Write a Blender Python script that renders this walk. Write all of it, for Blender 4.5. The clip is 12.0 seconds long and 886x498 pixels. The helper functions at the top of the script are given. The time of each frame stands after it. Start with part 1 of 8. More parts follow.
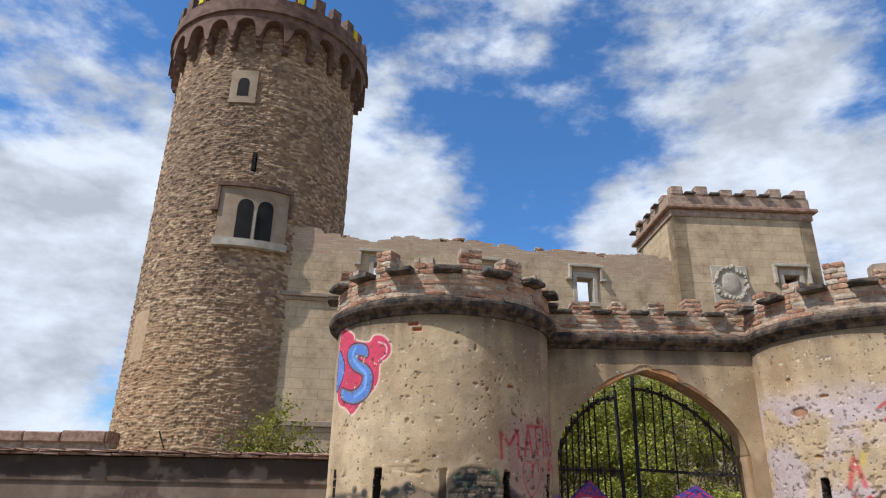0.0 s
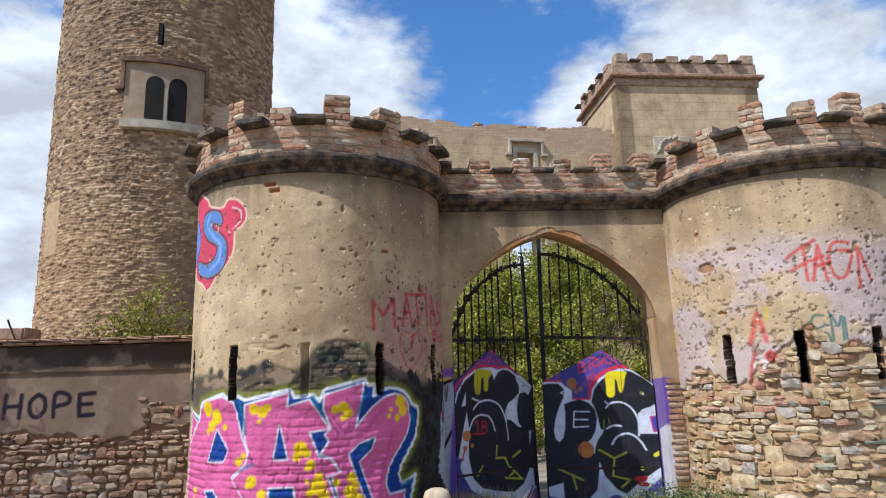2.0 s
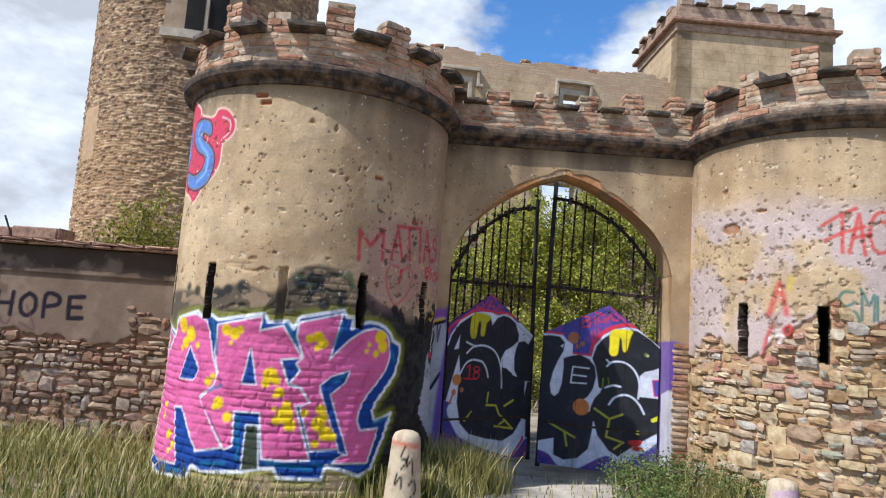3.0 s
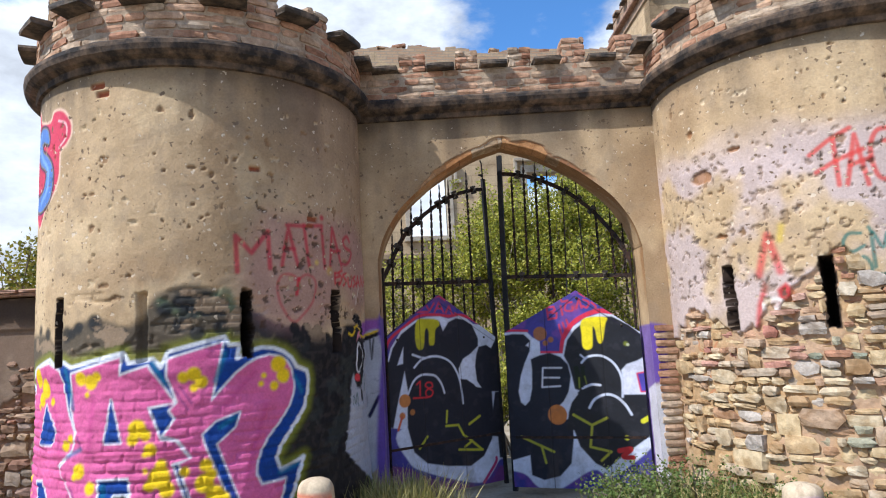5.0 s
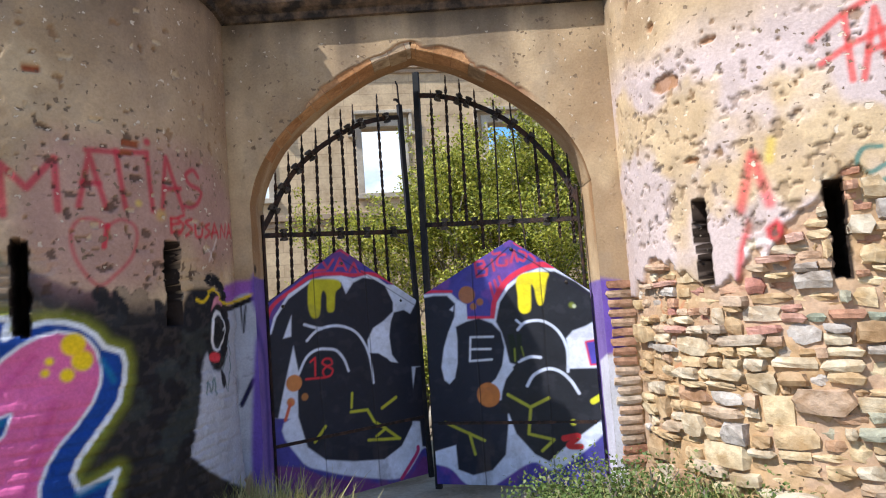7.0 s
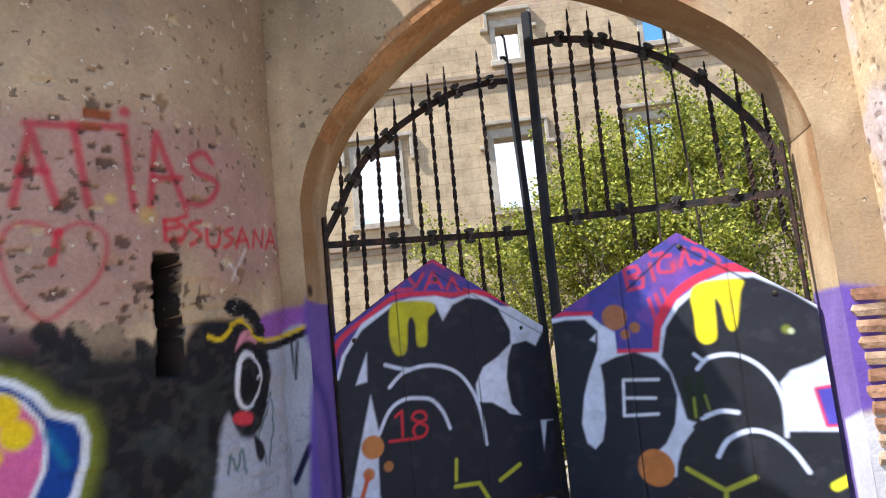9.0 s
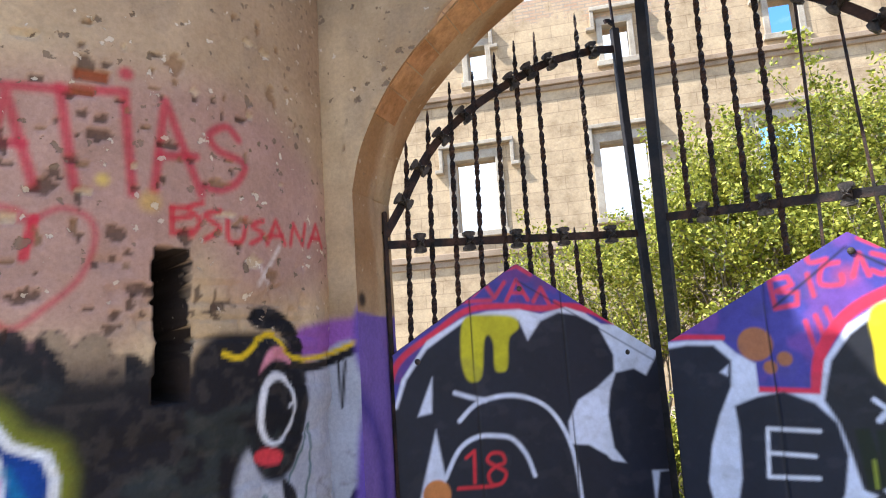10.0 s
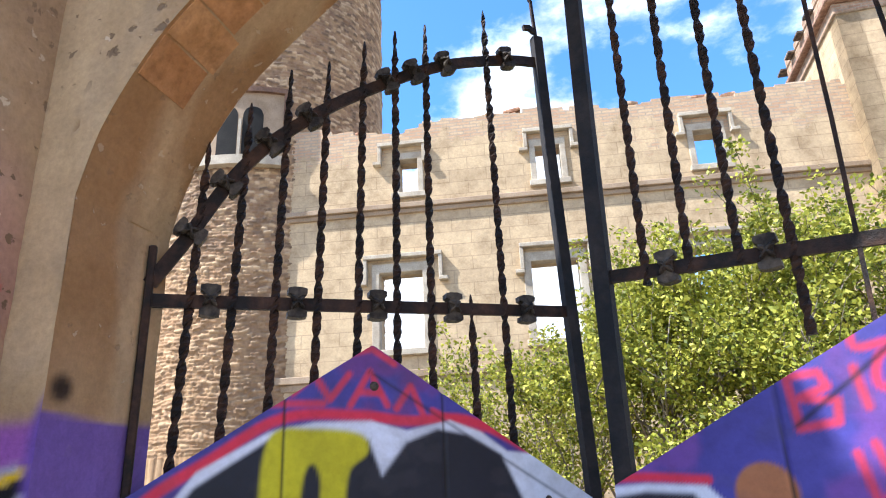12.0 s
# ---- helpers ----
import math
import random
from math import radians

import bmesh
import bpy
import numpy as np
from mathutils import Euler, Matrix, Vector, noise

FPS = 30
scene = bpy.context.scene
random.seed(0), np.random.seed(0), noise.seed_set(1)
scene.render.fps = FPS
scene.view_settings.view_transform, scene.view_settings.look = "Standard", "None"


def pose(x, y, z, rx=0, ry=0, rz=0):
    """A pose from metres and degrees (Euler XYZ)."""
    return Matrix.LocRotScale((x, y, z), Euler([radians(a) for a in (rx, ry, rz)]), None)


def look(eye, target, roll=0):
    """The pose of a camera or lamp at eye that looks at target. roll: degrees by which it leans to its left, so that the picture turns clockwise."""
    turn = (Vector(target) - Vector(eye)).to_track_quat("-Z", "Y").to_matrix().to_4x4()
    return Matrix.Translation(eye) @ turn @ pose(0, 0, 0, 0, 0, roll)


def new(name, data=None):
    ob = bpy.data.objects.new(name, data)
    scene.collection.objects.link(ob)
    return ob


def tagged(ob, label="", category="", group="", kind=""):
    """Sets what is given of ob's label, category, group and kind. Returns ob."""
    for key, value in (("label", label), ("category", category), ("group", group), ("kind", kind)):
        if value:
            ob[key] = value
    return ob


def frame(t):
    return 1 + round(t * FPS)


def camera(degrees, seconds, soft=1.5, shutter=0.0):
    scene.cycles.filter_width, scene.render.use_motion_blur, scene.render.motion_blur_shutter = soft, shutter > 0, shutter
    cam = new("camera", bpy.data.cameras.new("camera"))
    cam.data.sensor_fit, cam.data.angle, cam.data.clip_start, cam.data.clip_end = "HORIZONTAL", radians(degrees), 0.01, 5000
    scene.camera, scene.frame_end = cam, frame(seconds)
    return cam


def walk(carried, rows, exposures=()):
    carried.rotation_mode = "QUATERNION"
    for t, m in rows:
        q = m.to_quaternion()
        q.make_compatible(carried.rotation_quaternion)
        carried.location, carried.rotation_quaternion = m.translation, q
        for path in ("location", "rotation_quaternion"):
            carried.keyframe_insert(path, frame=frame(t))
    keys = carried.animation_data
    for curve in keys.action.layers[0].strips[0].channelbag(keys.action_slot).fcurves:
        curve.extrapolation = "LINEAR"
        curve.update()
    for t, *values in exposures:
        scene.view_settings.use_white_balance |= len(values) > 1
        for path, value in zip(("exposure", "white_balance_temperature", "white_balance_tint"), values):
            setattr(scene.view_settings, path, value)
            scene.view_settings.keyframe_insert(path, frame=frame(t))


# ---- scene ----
cam = camera(68.3, 12.0, 1.1)
PATH = [
    (0, (0.532, 0.058, 1.457), (0.555, 1.917, 2.197), 1.0),
    (0.5, (0.724, 0.328, 1.429), (0.907, 2.199, 2.109), -2.1),
    (1, (1.005, 0.575, 1.462), (1.142, 2.464, 2.106), -0.4),
    (1.5, (1.203, 0.723, 1.448), (1.3, 2.633, 2.032), 4.2),
    (2, (1.421, 0.934, 1.409), (1.56, 2.885, 1.824), -1.9),
    (2.5, (1.692, 1.074, 1.42), (1.688, 3.056, 1.684), -0.3),
    (3, (1.849, 1.317, 1.438), (1.86, 3.304, 1.67), 4.0),
    (3.5, (2.055, 1.538, 1.414), (2.095, 3.528, 1.613), 0.1),
    (3.6, (2.104, 1.587, 1.427), (2.146, 3.579, 1.604), -0.2),
    (3.7, (2.161, 1.646, 1.442), (2.196, 3.637, 1.638), 0.7),
    (5.3, (2.736, 2.529, 1.421), (2.638, 4.508, 1.692), -5.3),
    (5.5, (2.815, 2.633, 1.433), (2.649, 4.611, 1.684), -5.6),
    (6, (2.844, 2.975, 1.428), (2.726, 4.951, 1.722), -4.1),
    (6.5, (3.003, 3.306, 1.402), (3.039, 5.294, 1.619), -4.6),
    (6.7, (3.054, 3.427, 1.395), (3.102, 5.419, 1.564), -4.1),
    (8.3, (3.297, 4.541, 1.391), (3.048, 6.519, 1.535), -7.2),
    (8.5, (3.275, 4.678, 1.39), (2.916, 6.638, 1.57), -5.5),
    (9, (3.224, 4.994, 1.407), (2.817, 6.935, 1.665), -5.8),
    (9.5, (3.206, 5.315, 1.421), (2.666, 7.221, 1.694), -5.7),
    (10, (3.166, 5.622, 1.443), (2.462, 7.467, 1.761), -3.8),
    (10.5, (3.142, 5.883, 1.453), (2.514, 7.727, 1.906), -2.5),
    (11, (3.149, 6.16, 1.46), (2.565, 8.007, 1.954), 0.5),
    (11.5, (3.114, 6.452, 1.45), (2.497, 8.272, 2.004), 1.4),
    (12, (3.082, 6.738, 1.452), (2.61, 8.56, 2.129), -2.6),
]
walk(cam, [(t, look(eye, target, roll)) for t, eye, target, roll in PATH],
     [(t, stops, 5900, 10) for t, stops in ((0, -0.05), (2.5, 0.19), (3.7, 0.27), (5.5, 0.44), (6.5, 0.59), (8.3, 0.84), (9, 1.0), (10, 1.38), (10.5, 1.44), (11, 1.38), (12, 1.36))])
# ---- light ----
SUN_AZ, SUN_ALT = 60.0, 51.0        # degrees to the left of straight behind the camera, and above the horizon
SUN_DIR = Vector((-math.sin(radians(SUN_AZ)) * math.cos(radians(SUN_ALT)),
                  -math.cos(radians(SUN_AZ)) * math.cos(radians(SUN_ALT)),
                  math.sin(radians(SUN_ALT))))
sun = new("sun", bpy.data.lights.new("sun", "SUN"))
sun.data.energy, sun.data.angle, sun.data.color = 5.0, radians(0.6), (1.0, 0.95, 0.87)
sun.matrix_world = look((0, 0, 60), Vector((0, 0, 60)) - SUN_DIR)


CLOUD_SHIFT = (0.35, 0.1, 0.0)
CLOUD_BANKS = ((-34, 18, 18, 0.09), (-5, 26, 11, 0.13), (-9, 19, 14, 0.14), (5, 42, 9, 0.11), (7, 33, 15, -0.10), (-14, 47, 12, -0.12), (20, 34, 10, -0.07), (31, 34, 17, 0.08), (14, 22, 9, 0.08))


def sky_world():
    """Blue sky with broken white cloud."""
    w = bpy.data.worlds.new("sky")
    scene.world = w
    w.use_nodes = True
    n, l = w.node_tree.nodes, w.node_tree.links
    n.clear()
    out, bg = n.new("ShaderNodeOutputWorld"), n.new("ShaderNodeBackground")
    sky = n.new("ShaderNodeTexSky")
    sky.sky_type, sky.sun_disc = "NISHITA", False
    sky.sun_elevation, sky.sun_rotation = radians(SUN_ALT), math.atan2(SUN_DIR.x, SUN_DIR.y)
    sky.air_density, sky.dust_density, sky.ozone_density = 1.0, 0.6, 2.0
    co = n.new("ShaderNodeTexCoord")
    flat = n.new("ShaderNodeMapping")
    flat.inputs["Scale"].default_value = (1.0, 1.0, 1.9)
    flat.inputs["Location"].default_value = CLOUD_SHIFT
    l.new(co.outputs["Generated"], flat.inputs["Vector"])
    big, fine = n.new("ShaderNodeTexNoise"), n.new("ShaderNodeTexNoise")
    for tex, scale, detail in ((big, 2.6, 9.0), (fine, 9.0, 6.0)):
        tex.inputs["Scale"].default_value, tex.inputs["Detail"].default_value = scale, detail
        tex.inputs["Roughness"].default_value = 0.58
        l.new(flat.outputs[0], tex.inputs["Vector"])
    cover, body = n.new("ShaderNodeMapRange"), n.new("ShaderNodeMapRange")
    cover.interpolation_type = "SMOOTHSTEP"
    cover.inputs["From Min"].default_value, cover.inputs["From Max"].default_value = 0.50, 0.62
    # banks of cloud and clear gaps: heading (degrees right of north), height, reach, weight
    total = big.outputs["Fac"]
    for head, up, reach, weight in CLOUD_BANKS:
        dot, lobe, add = n.new("ShaderNodeVectorMath"), n.new("ShaderNodeMapRange"), n.new("ShaderNodeMath")
        dot.operation = "DOT_PRODUCT"
        h, e = radians(head), radians(up)
        dot.inputs[1].default_value = (math.sin(h) * math.cos(e), math.cos(h) * math.cos(e), math.sin(e))
        l.new(co.outputs["Generated"], dot.inputs[0])
        lobe.interpolation_type = "SMOOTHSTEP"
        lobe.inputs["From Min"].default_value, lobe.inputs["From Max"].default_value = math.cos(radians(reach)), 1.0
        lobe.inputs["To Min"].default_value, lobe.inputs["To Max"].default_value = 0.0, weight
        l.new(dot.outputs["Value"], lobe.inputs["Value"])
        l.new(total, add.inputs[0])
        l.new(lobe.outputs[0], add.inputs[1])
        total = add.outputs[0]
    low, sep, add = n.new("ShaderNodeMapRange"), n.new("ShaderNodeSeparateXYZ"), n.new("ShaderNodeMath")
    l.new(co.outputs["Generated"], sep.inputs[0])
    for key, v in (("From Min", 0.05), ("From Max", 0.46), ("To Min", 0.16), ("To Max", 0.0)):
        low.inputs[key].default_value = v
    l.new(sep.outputs["Z"], low.inputs["Value"])
    l.new(total, add.inputs[0])
    l.new(low.outputs[0], add.inputs[1])
    l.new(add.outputs[0], cover.inputs["Value"])
    body.inputs["From Min"].default_value, body.inputs["From Max"].default_value = 0.36, 0.66
    body.inputs["To Min"].default_value, body.inputs["To Max"].default_value = 0.74, 1.22
    l.new(fine.outputs["Fac"], body.inputs["Value"])
    white = n.new("ShaderNodeVectorMath")
    white.operation = "SCALE"
    white.inputs[0].default_value = (10.4, 10.8, 11.4)
    l.new(body.outputs[0], white.inputs["Scale"])
    tint = n.new("ShaderNodeMix")
    tint.data_type, tint.blend_type = "RGBA", "MULTIPLY"
    tint.inputs["Factor"].default_value = 1.0
    tint.inputs["B"].default_value = (1.20, 1.84, 2.36, 1)
    l.new(sky.outputs[0], tint.inputs["A"])
    mix = n.new("ShaderNodeMix")
    mix.data_type = "RGBA"
    l.new(cover.outputs[0], mix.inputs["Factor"])
    l.new(tint.outputs["Result"], mix.inputs["A"])
    l.new(white.outputs[0], mix.inputs["B"])
    l.new(mix.outputs["Result"], bg.inputs["Color"])
    bg.inputs["Strength"].default_value = 0.07
    l.new(bg.outputs[0], out.inputs["Surface"])


sky_world()
# ---- materials ----
def lin(r, g, b):
    """Linear colour from 0-255 values."""
    return tuple((c / 255 / 12.92) if c <= 10 else ((c / 255 + 0.055) / 1.055) ** 2.4 for c in (r, g, b))


def base_mat(name, rough=0.9, metal=0.0):
    m = bpy.data.materials.new(name)
    m.use_nodes = True
    n, l = m.node_tree.nodes, m.node_tree.links
    b = n["Principled BSDF"]
    b.inputs["Roughness"].default_value, b.inputs["Metallic"].default_value = rough, metal
    b.inputs["Specular IOR Level"].default_value = 0.25
    return m, n, l, b


def noise_tex(n, l, scale, detail=5.0, vec=None, rough=0.6):
    t = n.new("ShaderNodeTexNoise")
    t.inputs["Scale"].default_value, t.inputs["Detail"].default_value = scale, detail
    t.inputs["Roughness"].default_value = rough
    if vec is not None:
        l.new(vec, t.inputs["Vector"])
    return t


def ramp(n, l, fac, stops):
    r = n.new("ShaderNodeValToRGB")
    e = r.color_ramp.elements
    while len(e) < len(stops):
        e.new(0.5)
    for k, (p, c) in zip(e, stops):
        k.position, k.color = p, (*c, 1)
    l.new(fac, r.inputs["Fac"])
    return r


def mixed(n, l, a, b, fac, mode="MIX"):
    x = n.new("ShaderNodeMix")
    x.data_type, x.blend_type = "RGBA", mode
    for k, v in (("A", a), ("B", b)):
        if isinstance(v, tuple):
            x.inputs[k].default_value = (*v, 1)
        else:
            l.new(v, x.inputs[k])
    if isinstance(fac, float):
        x.inputs["Factor"].default_value = fac
    else:
        l.new(fac, x.inputs["Factor"])
    return x.outputs["Result"]


def bump(n, l, b, height, strength=0.4, distance=0.01):
    k = n.new("ShaderNodeBump")
    k.inputs["Strength"].default_value, k.inputs["Distance"].default_value = strength, distance
    l.new(height, k.inputs["Height"])
    l.new(k.outputs[0], b.inputs["Normal"])


def world_pos(n):
    return n.new("ShaderNodeNewGeometry").outputs["Position"]


def math_node(n, l, op, a, b=0.0):
    k = n.new("ShaderNodeMath")
    k.operation = op
    for i, v in enumerate((a, b)):
        if isinstance(v, float):
            k.inputs[i].default_value = v
        else:
            l.new(v, k.inputs[i])
    return k.outputs[0]


def pitted(n, l, p, col, height, where):
    """Small sharp pits knocked out of the plaster, of two sizes."""
    warp = noise_tex(n, l, 26.0, 4, p)
    sh = n.new("ShaderNodeVectorMath")
    sh.operation = "MULTIPLY_ADD"
    l.new(warp.outputs["Color"], sh.inputs[0])
    sh.inputs[1].default_value = (0.075, 0.075, 0.06)
    l.new(p, sh.inputs[2])
    for scale, least, reach in ((16.0, 0.58, 0.66), (30.0, 0.56, 0.76)):
        vo = n.new("ShaderNodeTexVoronoi")
        vo.inputs["Scale"].default_value = scale
        l.new(sh.outputs[0], vo.inputs["Vector"])
        sep = n.new("ShaderNodeSeparateXYZ")
        l.new(vo.outputs["Color"], sep.inputs[0])
        size = math_node(n, l, "MULTIPLY", math_node(n, l, "SUBTRACT", sep.outputs["X"], least), reach)
        inside = n.new("ShaderNodeMapRange")
        inside.inputs["From Min"].default_value, inside.inputs["From Max"].default_value = -0.03, 0.03
        l.new(math_node(n, l, "SUBTRACT", size, vo.outputs["Distance"]), inside.inputs["Value"])
        f = math_node(n, l, "MULTIPLY", inside.outputs[0], where)
        tone = mixed(n, l, (0.17, 0.115, 0.072), (0.60, 0.49, 0.36), math_node(n, l, "GREATER_THAN", sep.outputs["Y"], 0.62))
        col = mixed(n, l, col, tone, math_node(n, l, "MULTIPLY", f, 0.95))
        height = math_node(n, l, "SUBTRACT", height, math_node(n, l, "MULTIPLY", f, 2.4))
    return col, height


def painted_mat(name, rough=0.85, grain=45.0, strength=0.5, spec=0.25, pits=False):
    """Colour from the mesh's own paint layer, with grain and dirt at two scales."""
    m, n, l, b = base_mat(name, rough)
    b.inputs["Specular IOR Level"].default_value = spec
    at = n.new("ShaderNodeAttribute")
    at.attribute_name = "Col"
    p = world_pos(n)
    a, c = noise_tex(n, l, grain, 6, p, 0.7), noise_tex(n, l, 5.0, 7, p)
    g1 = ramp(n, l, a.outputs["Fac"], ((0.25, (0.78,) * 3), (0.7, (1.08,) * 3)))
    g2 = ramp(n, l, c.outputs["Fac"], ((0.3, (0.84, 0.82, 0.78)), (0.65, (1.06, 1.05, 1.04))))
    x = mixed(n, l, at.outputs["Color"], g1.outputs[0], 1.0, "MULTIPLY")
    x = mixed(n, l, x, g2.outputs[0], 1.0, "MULTIPLY")
    height = a.outputs["Fac"]
    if pits:
        x, height = pitted(n, l, p, x, height, at.outputs["Alpha"])
    l.new(x, b.inputs["Base Color"])
    bump(n, l, b, height, strength, 0.006)
    return m


def varied_mat(name, stops, rough=0.9, grain=30.0, strength=0.7, island=False, stain=(0.55, 0.5, 0.45), scale2=6.0):
    """Colour by a random draw for each piece, with grain and stains."""
    m, n, l, b = base_mat(name, rough)
    if island:
        rnd = n.new("ShaderNodeNewGeometry").outputs["Random Per Island"]
    else:
        rnd = n.new("ShaderNodeObjectInfo").outputs["Random"]
    col = ramp(n, l, rnd, stops)
    p = world_pos(n)
    a, c = noise_tex(n, l, grain, 6, p, 0.7), noise_tex(n, l, scale2, 6, p)
    g1 = ramp(n, l, a.outputs["Fac"], ((0.28, (0.62,) * 3), (0.7, (1.15,) * 3)))
    g2 = ramp(n, l, c.outputs["Fac"], ((0.38, stain), (0.58, (1.0, 1.0, 1.0))))
    x = mixed(n, l, col.outputs[0], g1.outputs[0], 1.0, "MULTIPLY")
    x = mixed(n, l, x, g2.outputs[0], 1.0, "MULTIPLY")
    l.new(x, b.inputs["Base Color"])
    bump(n, l, b, a.outputs["Fac"], strength, 0.012)
    return m


def two_tone_mat(name, c1, c2, scale, lo, hi, rough=0.9, grain=40.0, strength=0.6, metal=0.0):
    m, n, l, b = base_mat(name, rough, metal)
    p = world_pos(n)
    a, c = noise_tex(n, l, grain, 6, p, 0.7), noise_tex(n, l, scale, 8, p)
    f = ramp(n, l, c.outputs["Fac"], ((lo, c1), (hi, c2)))
    g1 = ramp(n, l, a.outputs["Fac"], ((0.25, (0.7,) * 3), (0.7, (1.12,) * 3)))
    x = mixed(n, l, f.outputs[0], g1.outputs[0], 1.0, "MULTIPLY")
    l.new(x, b.inputs["Base Color"])
    bump(n, l, b, a.outputs["Fac"], strength, 0.01)
    return m


def leaf_mat(name, stops, trans=0.35):
    m, n, l, b = base_mat(name, 0.55)
    rnd = n.new("ShaderNodeNewGeometry").outputs["Random Per Island"]
    col = ramp(n, l, rnd, stops)
    l.new(col.outputs[0], b.inputs["Base Color"])
    tr = n.new("ShaderNodeBsdfTranslucent")
    l.new(col.outputs[0], tr.inputs["Color"])
    mx = n.new("ShaderNodeMixShader")
    mx.inputs[0].default_value = trans
    l.new(b.outputs[0], mx.inputs[1])
    l.new(tr.outputs[0], mx.inputs[2])
    l.new(mx.outputs[0], n["Material Output"].inputs["Surface"])
    return m


M_PLASTER = painted_mat("plaster", 0.92, 60.0, 0.6, pits=True)
M_MASONRY = painted_mat("tower masonry", 0.95, 9.0, 0.5)
M_SHEET = painted_mat("painted sheet steel", 0.54, 25.0, 0.12, 0.26)
M_BRICK = varied_mat("old brick", ((0.0, (0.40, 0.20, 0.12)), (0.35, (0.50, 0.285, 0.175)), (0.65, (0.55, 0.38, 0.25)), (1.0, (0.52, 0.42, 0.31))), stain=(0.56, 0.50, 0.45))
M_STONE = varied_mat("field stone", ((0.0, (0.22, 0.14, 0.10)), (0.3, (0.36, 0.22, 0.145)), (0.55, (0.42, 0.30, 0.20)), (0.8, (0.34, 0.27, 0.22)), (1.0, (0.34, 0.17, 0.115))), grain=16.0, strength=1.0, stain=(0.6, 0.56, 0.5))
M_STONE_WARM = varied_mat("ochre stone", ((0.0, (0.40, 0.26, 0.14)), (0.3, (0.54, 0.385, 0.215)), (0.6, (0.62, 0.475, 0.28)), (0.85, (0.55, 0.455, 0.33)), (1.0, (0.43, 0.26, 0.155))), grain=13.0, strength=1.0, stain=(0.66, 0.58, 0.48), scale2=9.0)
M_SLAB = two_tone_mat("lichened slab", (0.05, 0.042, 0.036), (0.20, 0.145, 0.10), 9.0, 0.42, 0.66)
M_CORNICE = two_tone_mat("stained cornice", (0.028, 0.023, 0.020), (0.19, 0.125, 0.08), 9.0, 0.40, 0.70)
M_MORTAR = two_tone_mat("mortar", (0.28, 0.20, 0.135), (0.48, 0.37, 0.26), 8.0, 0.35, 0.65, strength=0.9)
M_IRON = two_tone_mat("rusty iron", (0.018, 0.014, 0.013), (0.085, 0.042, 0.026), 16.0, 0.42, 0.72, 0.62, 90.0, 0.5, 0.35)
M_IRON_POST = two_tone_mat("dark painted iron", (0.010, 0.011, 0.014), (0.034, 0.028, 0.026), 9.0, 0.4, 0.7, 0.75, 60.0, 0.25, 0.0)
M_CLIP = two_tone_mat("worn grey iron", (0.022, 0.018, 0.015), (0.11, 0.088, 0.068), 30.0, 0.4, 0.68, 0.55, 90.0, 0.5, 0.4)
M_DARKSTONE = two_tone_mat("brown dressed stone", (0.10, 0.055, 0.038), (0.21, 0.125, 0.085), 3.0, 0.35, 0.65)
M_PALE = two_tone_mat("pale dressed stone", (0.34, 0.28, 0.21), (0.50, 0.43, 0.33), 3.0, 0.35, 0.65, strength=0.4)
M_TAN = two_tone_mat("tan render", (0.27, 0.19, 0.12), (0.38, 0.28, 0.19), 2.0, 0.35, 0.65, strength=0.4)
# near-black colour that stands for shade inside the tower's openings
M_OPENING_SHADE = two_tone_mat("dark opening shade", (0.012, 0.011, 0.010), (0.02, 0.018, 0.016), 3.0, 0.35, 0.65)
M_GROUND = two_tone_mat("dry earth", (0.20, 0.155, 0.10), (0.42, 0.36, 0.27), 2.2, 0.35, 0.66, 0.95, 30.0, 0.9)
M_CONCRETE = two_tone_mat("worn concrete", (0.30, 0.26, 0.21), (0.52, 0.46, 0.38), 3.4, 0.35, 0.66, 0.95, 36.0, 0.7)
M_BARK = two_tone_mat("grey bark", (0.13, 0.10, 0.075), (0.30, 0.25, 0.19), 14.0, 0.35, 0.65)
M_LEAF = leaf_mat("spring leaves", ((0.0, (0.08, 0.10, 0.012)), (0.35, (0.22, 0.235, 0.025)), (0.7, (0.38, 0.37, 0.045)), (1.0, (0.50, 0.46, 0.09))), 0.30)
M_LEAF_OLIVE = leaf_mat("olive leaves", ((0.0, (0.10, 0.12, 0.016)), (0.5, (0.22, 0.21, 0.03)), (1.0, (0.38, 0.32, 0.06))))
M_GRASS = leaf_mat("meadow grass", ((0.0, (0.07, 0.10, 0.018)), (0.3, (0.17, 0.19, 0.04)), (0.6, (0.38, 0.32, 0.11)), (1.0, (0.60, 0.50, 0.26))), 0.35)
M_STRAW = leaf_mat("straw grass", ((0.0, (0.16, 0.17, 0.04)), (0.5, (0.36, 0.32, 0.11)), (1.0, (0.55, 0.47, 0.22))), 0.3)
M_WEED = leaf_mat("roadside weed", ((0.0, (0.06, 0.10, 0.02)), (0.6, (0.13, 0.18, 0.045)), (1.0, (0.24, 0.26, 0.09))), 0.3)
M_YELLOW = two_tone_mat("yellow paint", (0.55, 0.42, 0.02), (0.72, 0.58, 0.04), 5.0, 0.3, 0.7, strength=0.2)
M_TILE = two_tone_mat("weathered terracotta", (0.20, 0.11, 0.075), (0.42, 0.26, 0.18), 7.0, 0.35, 0.65)


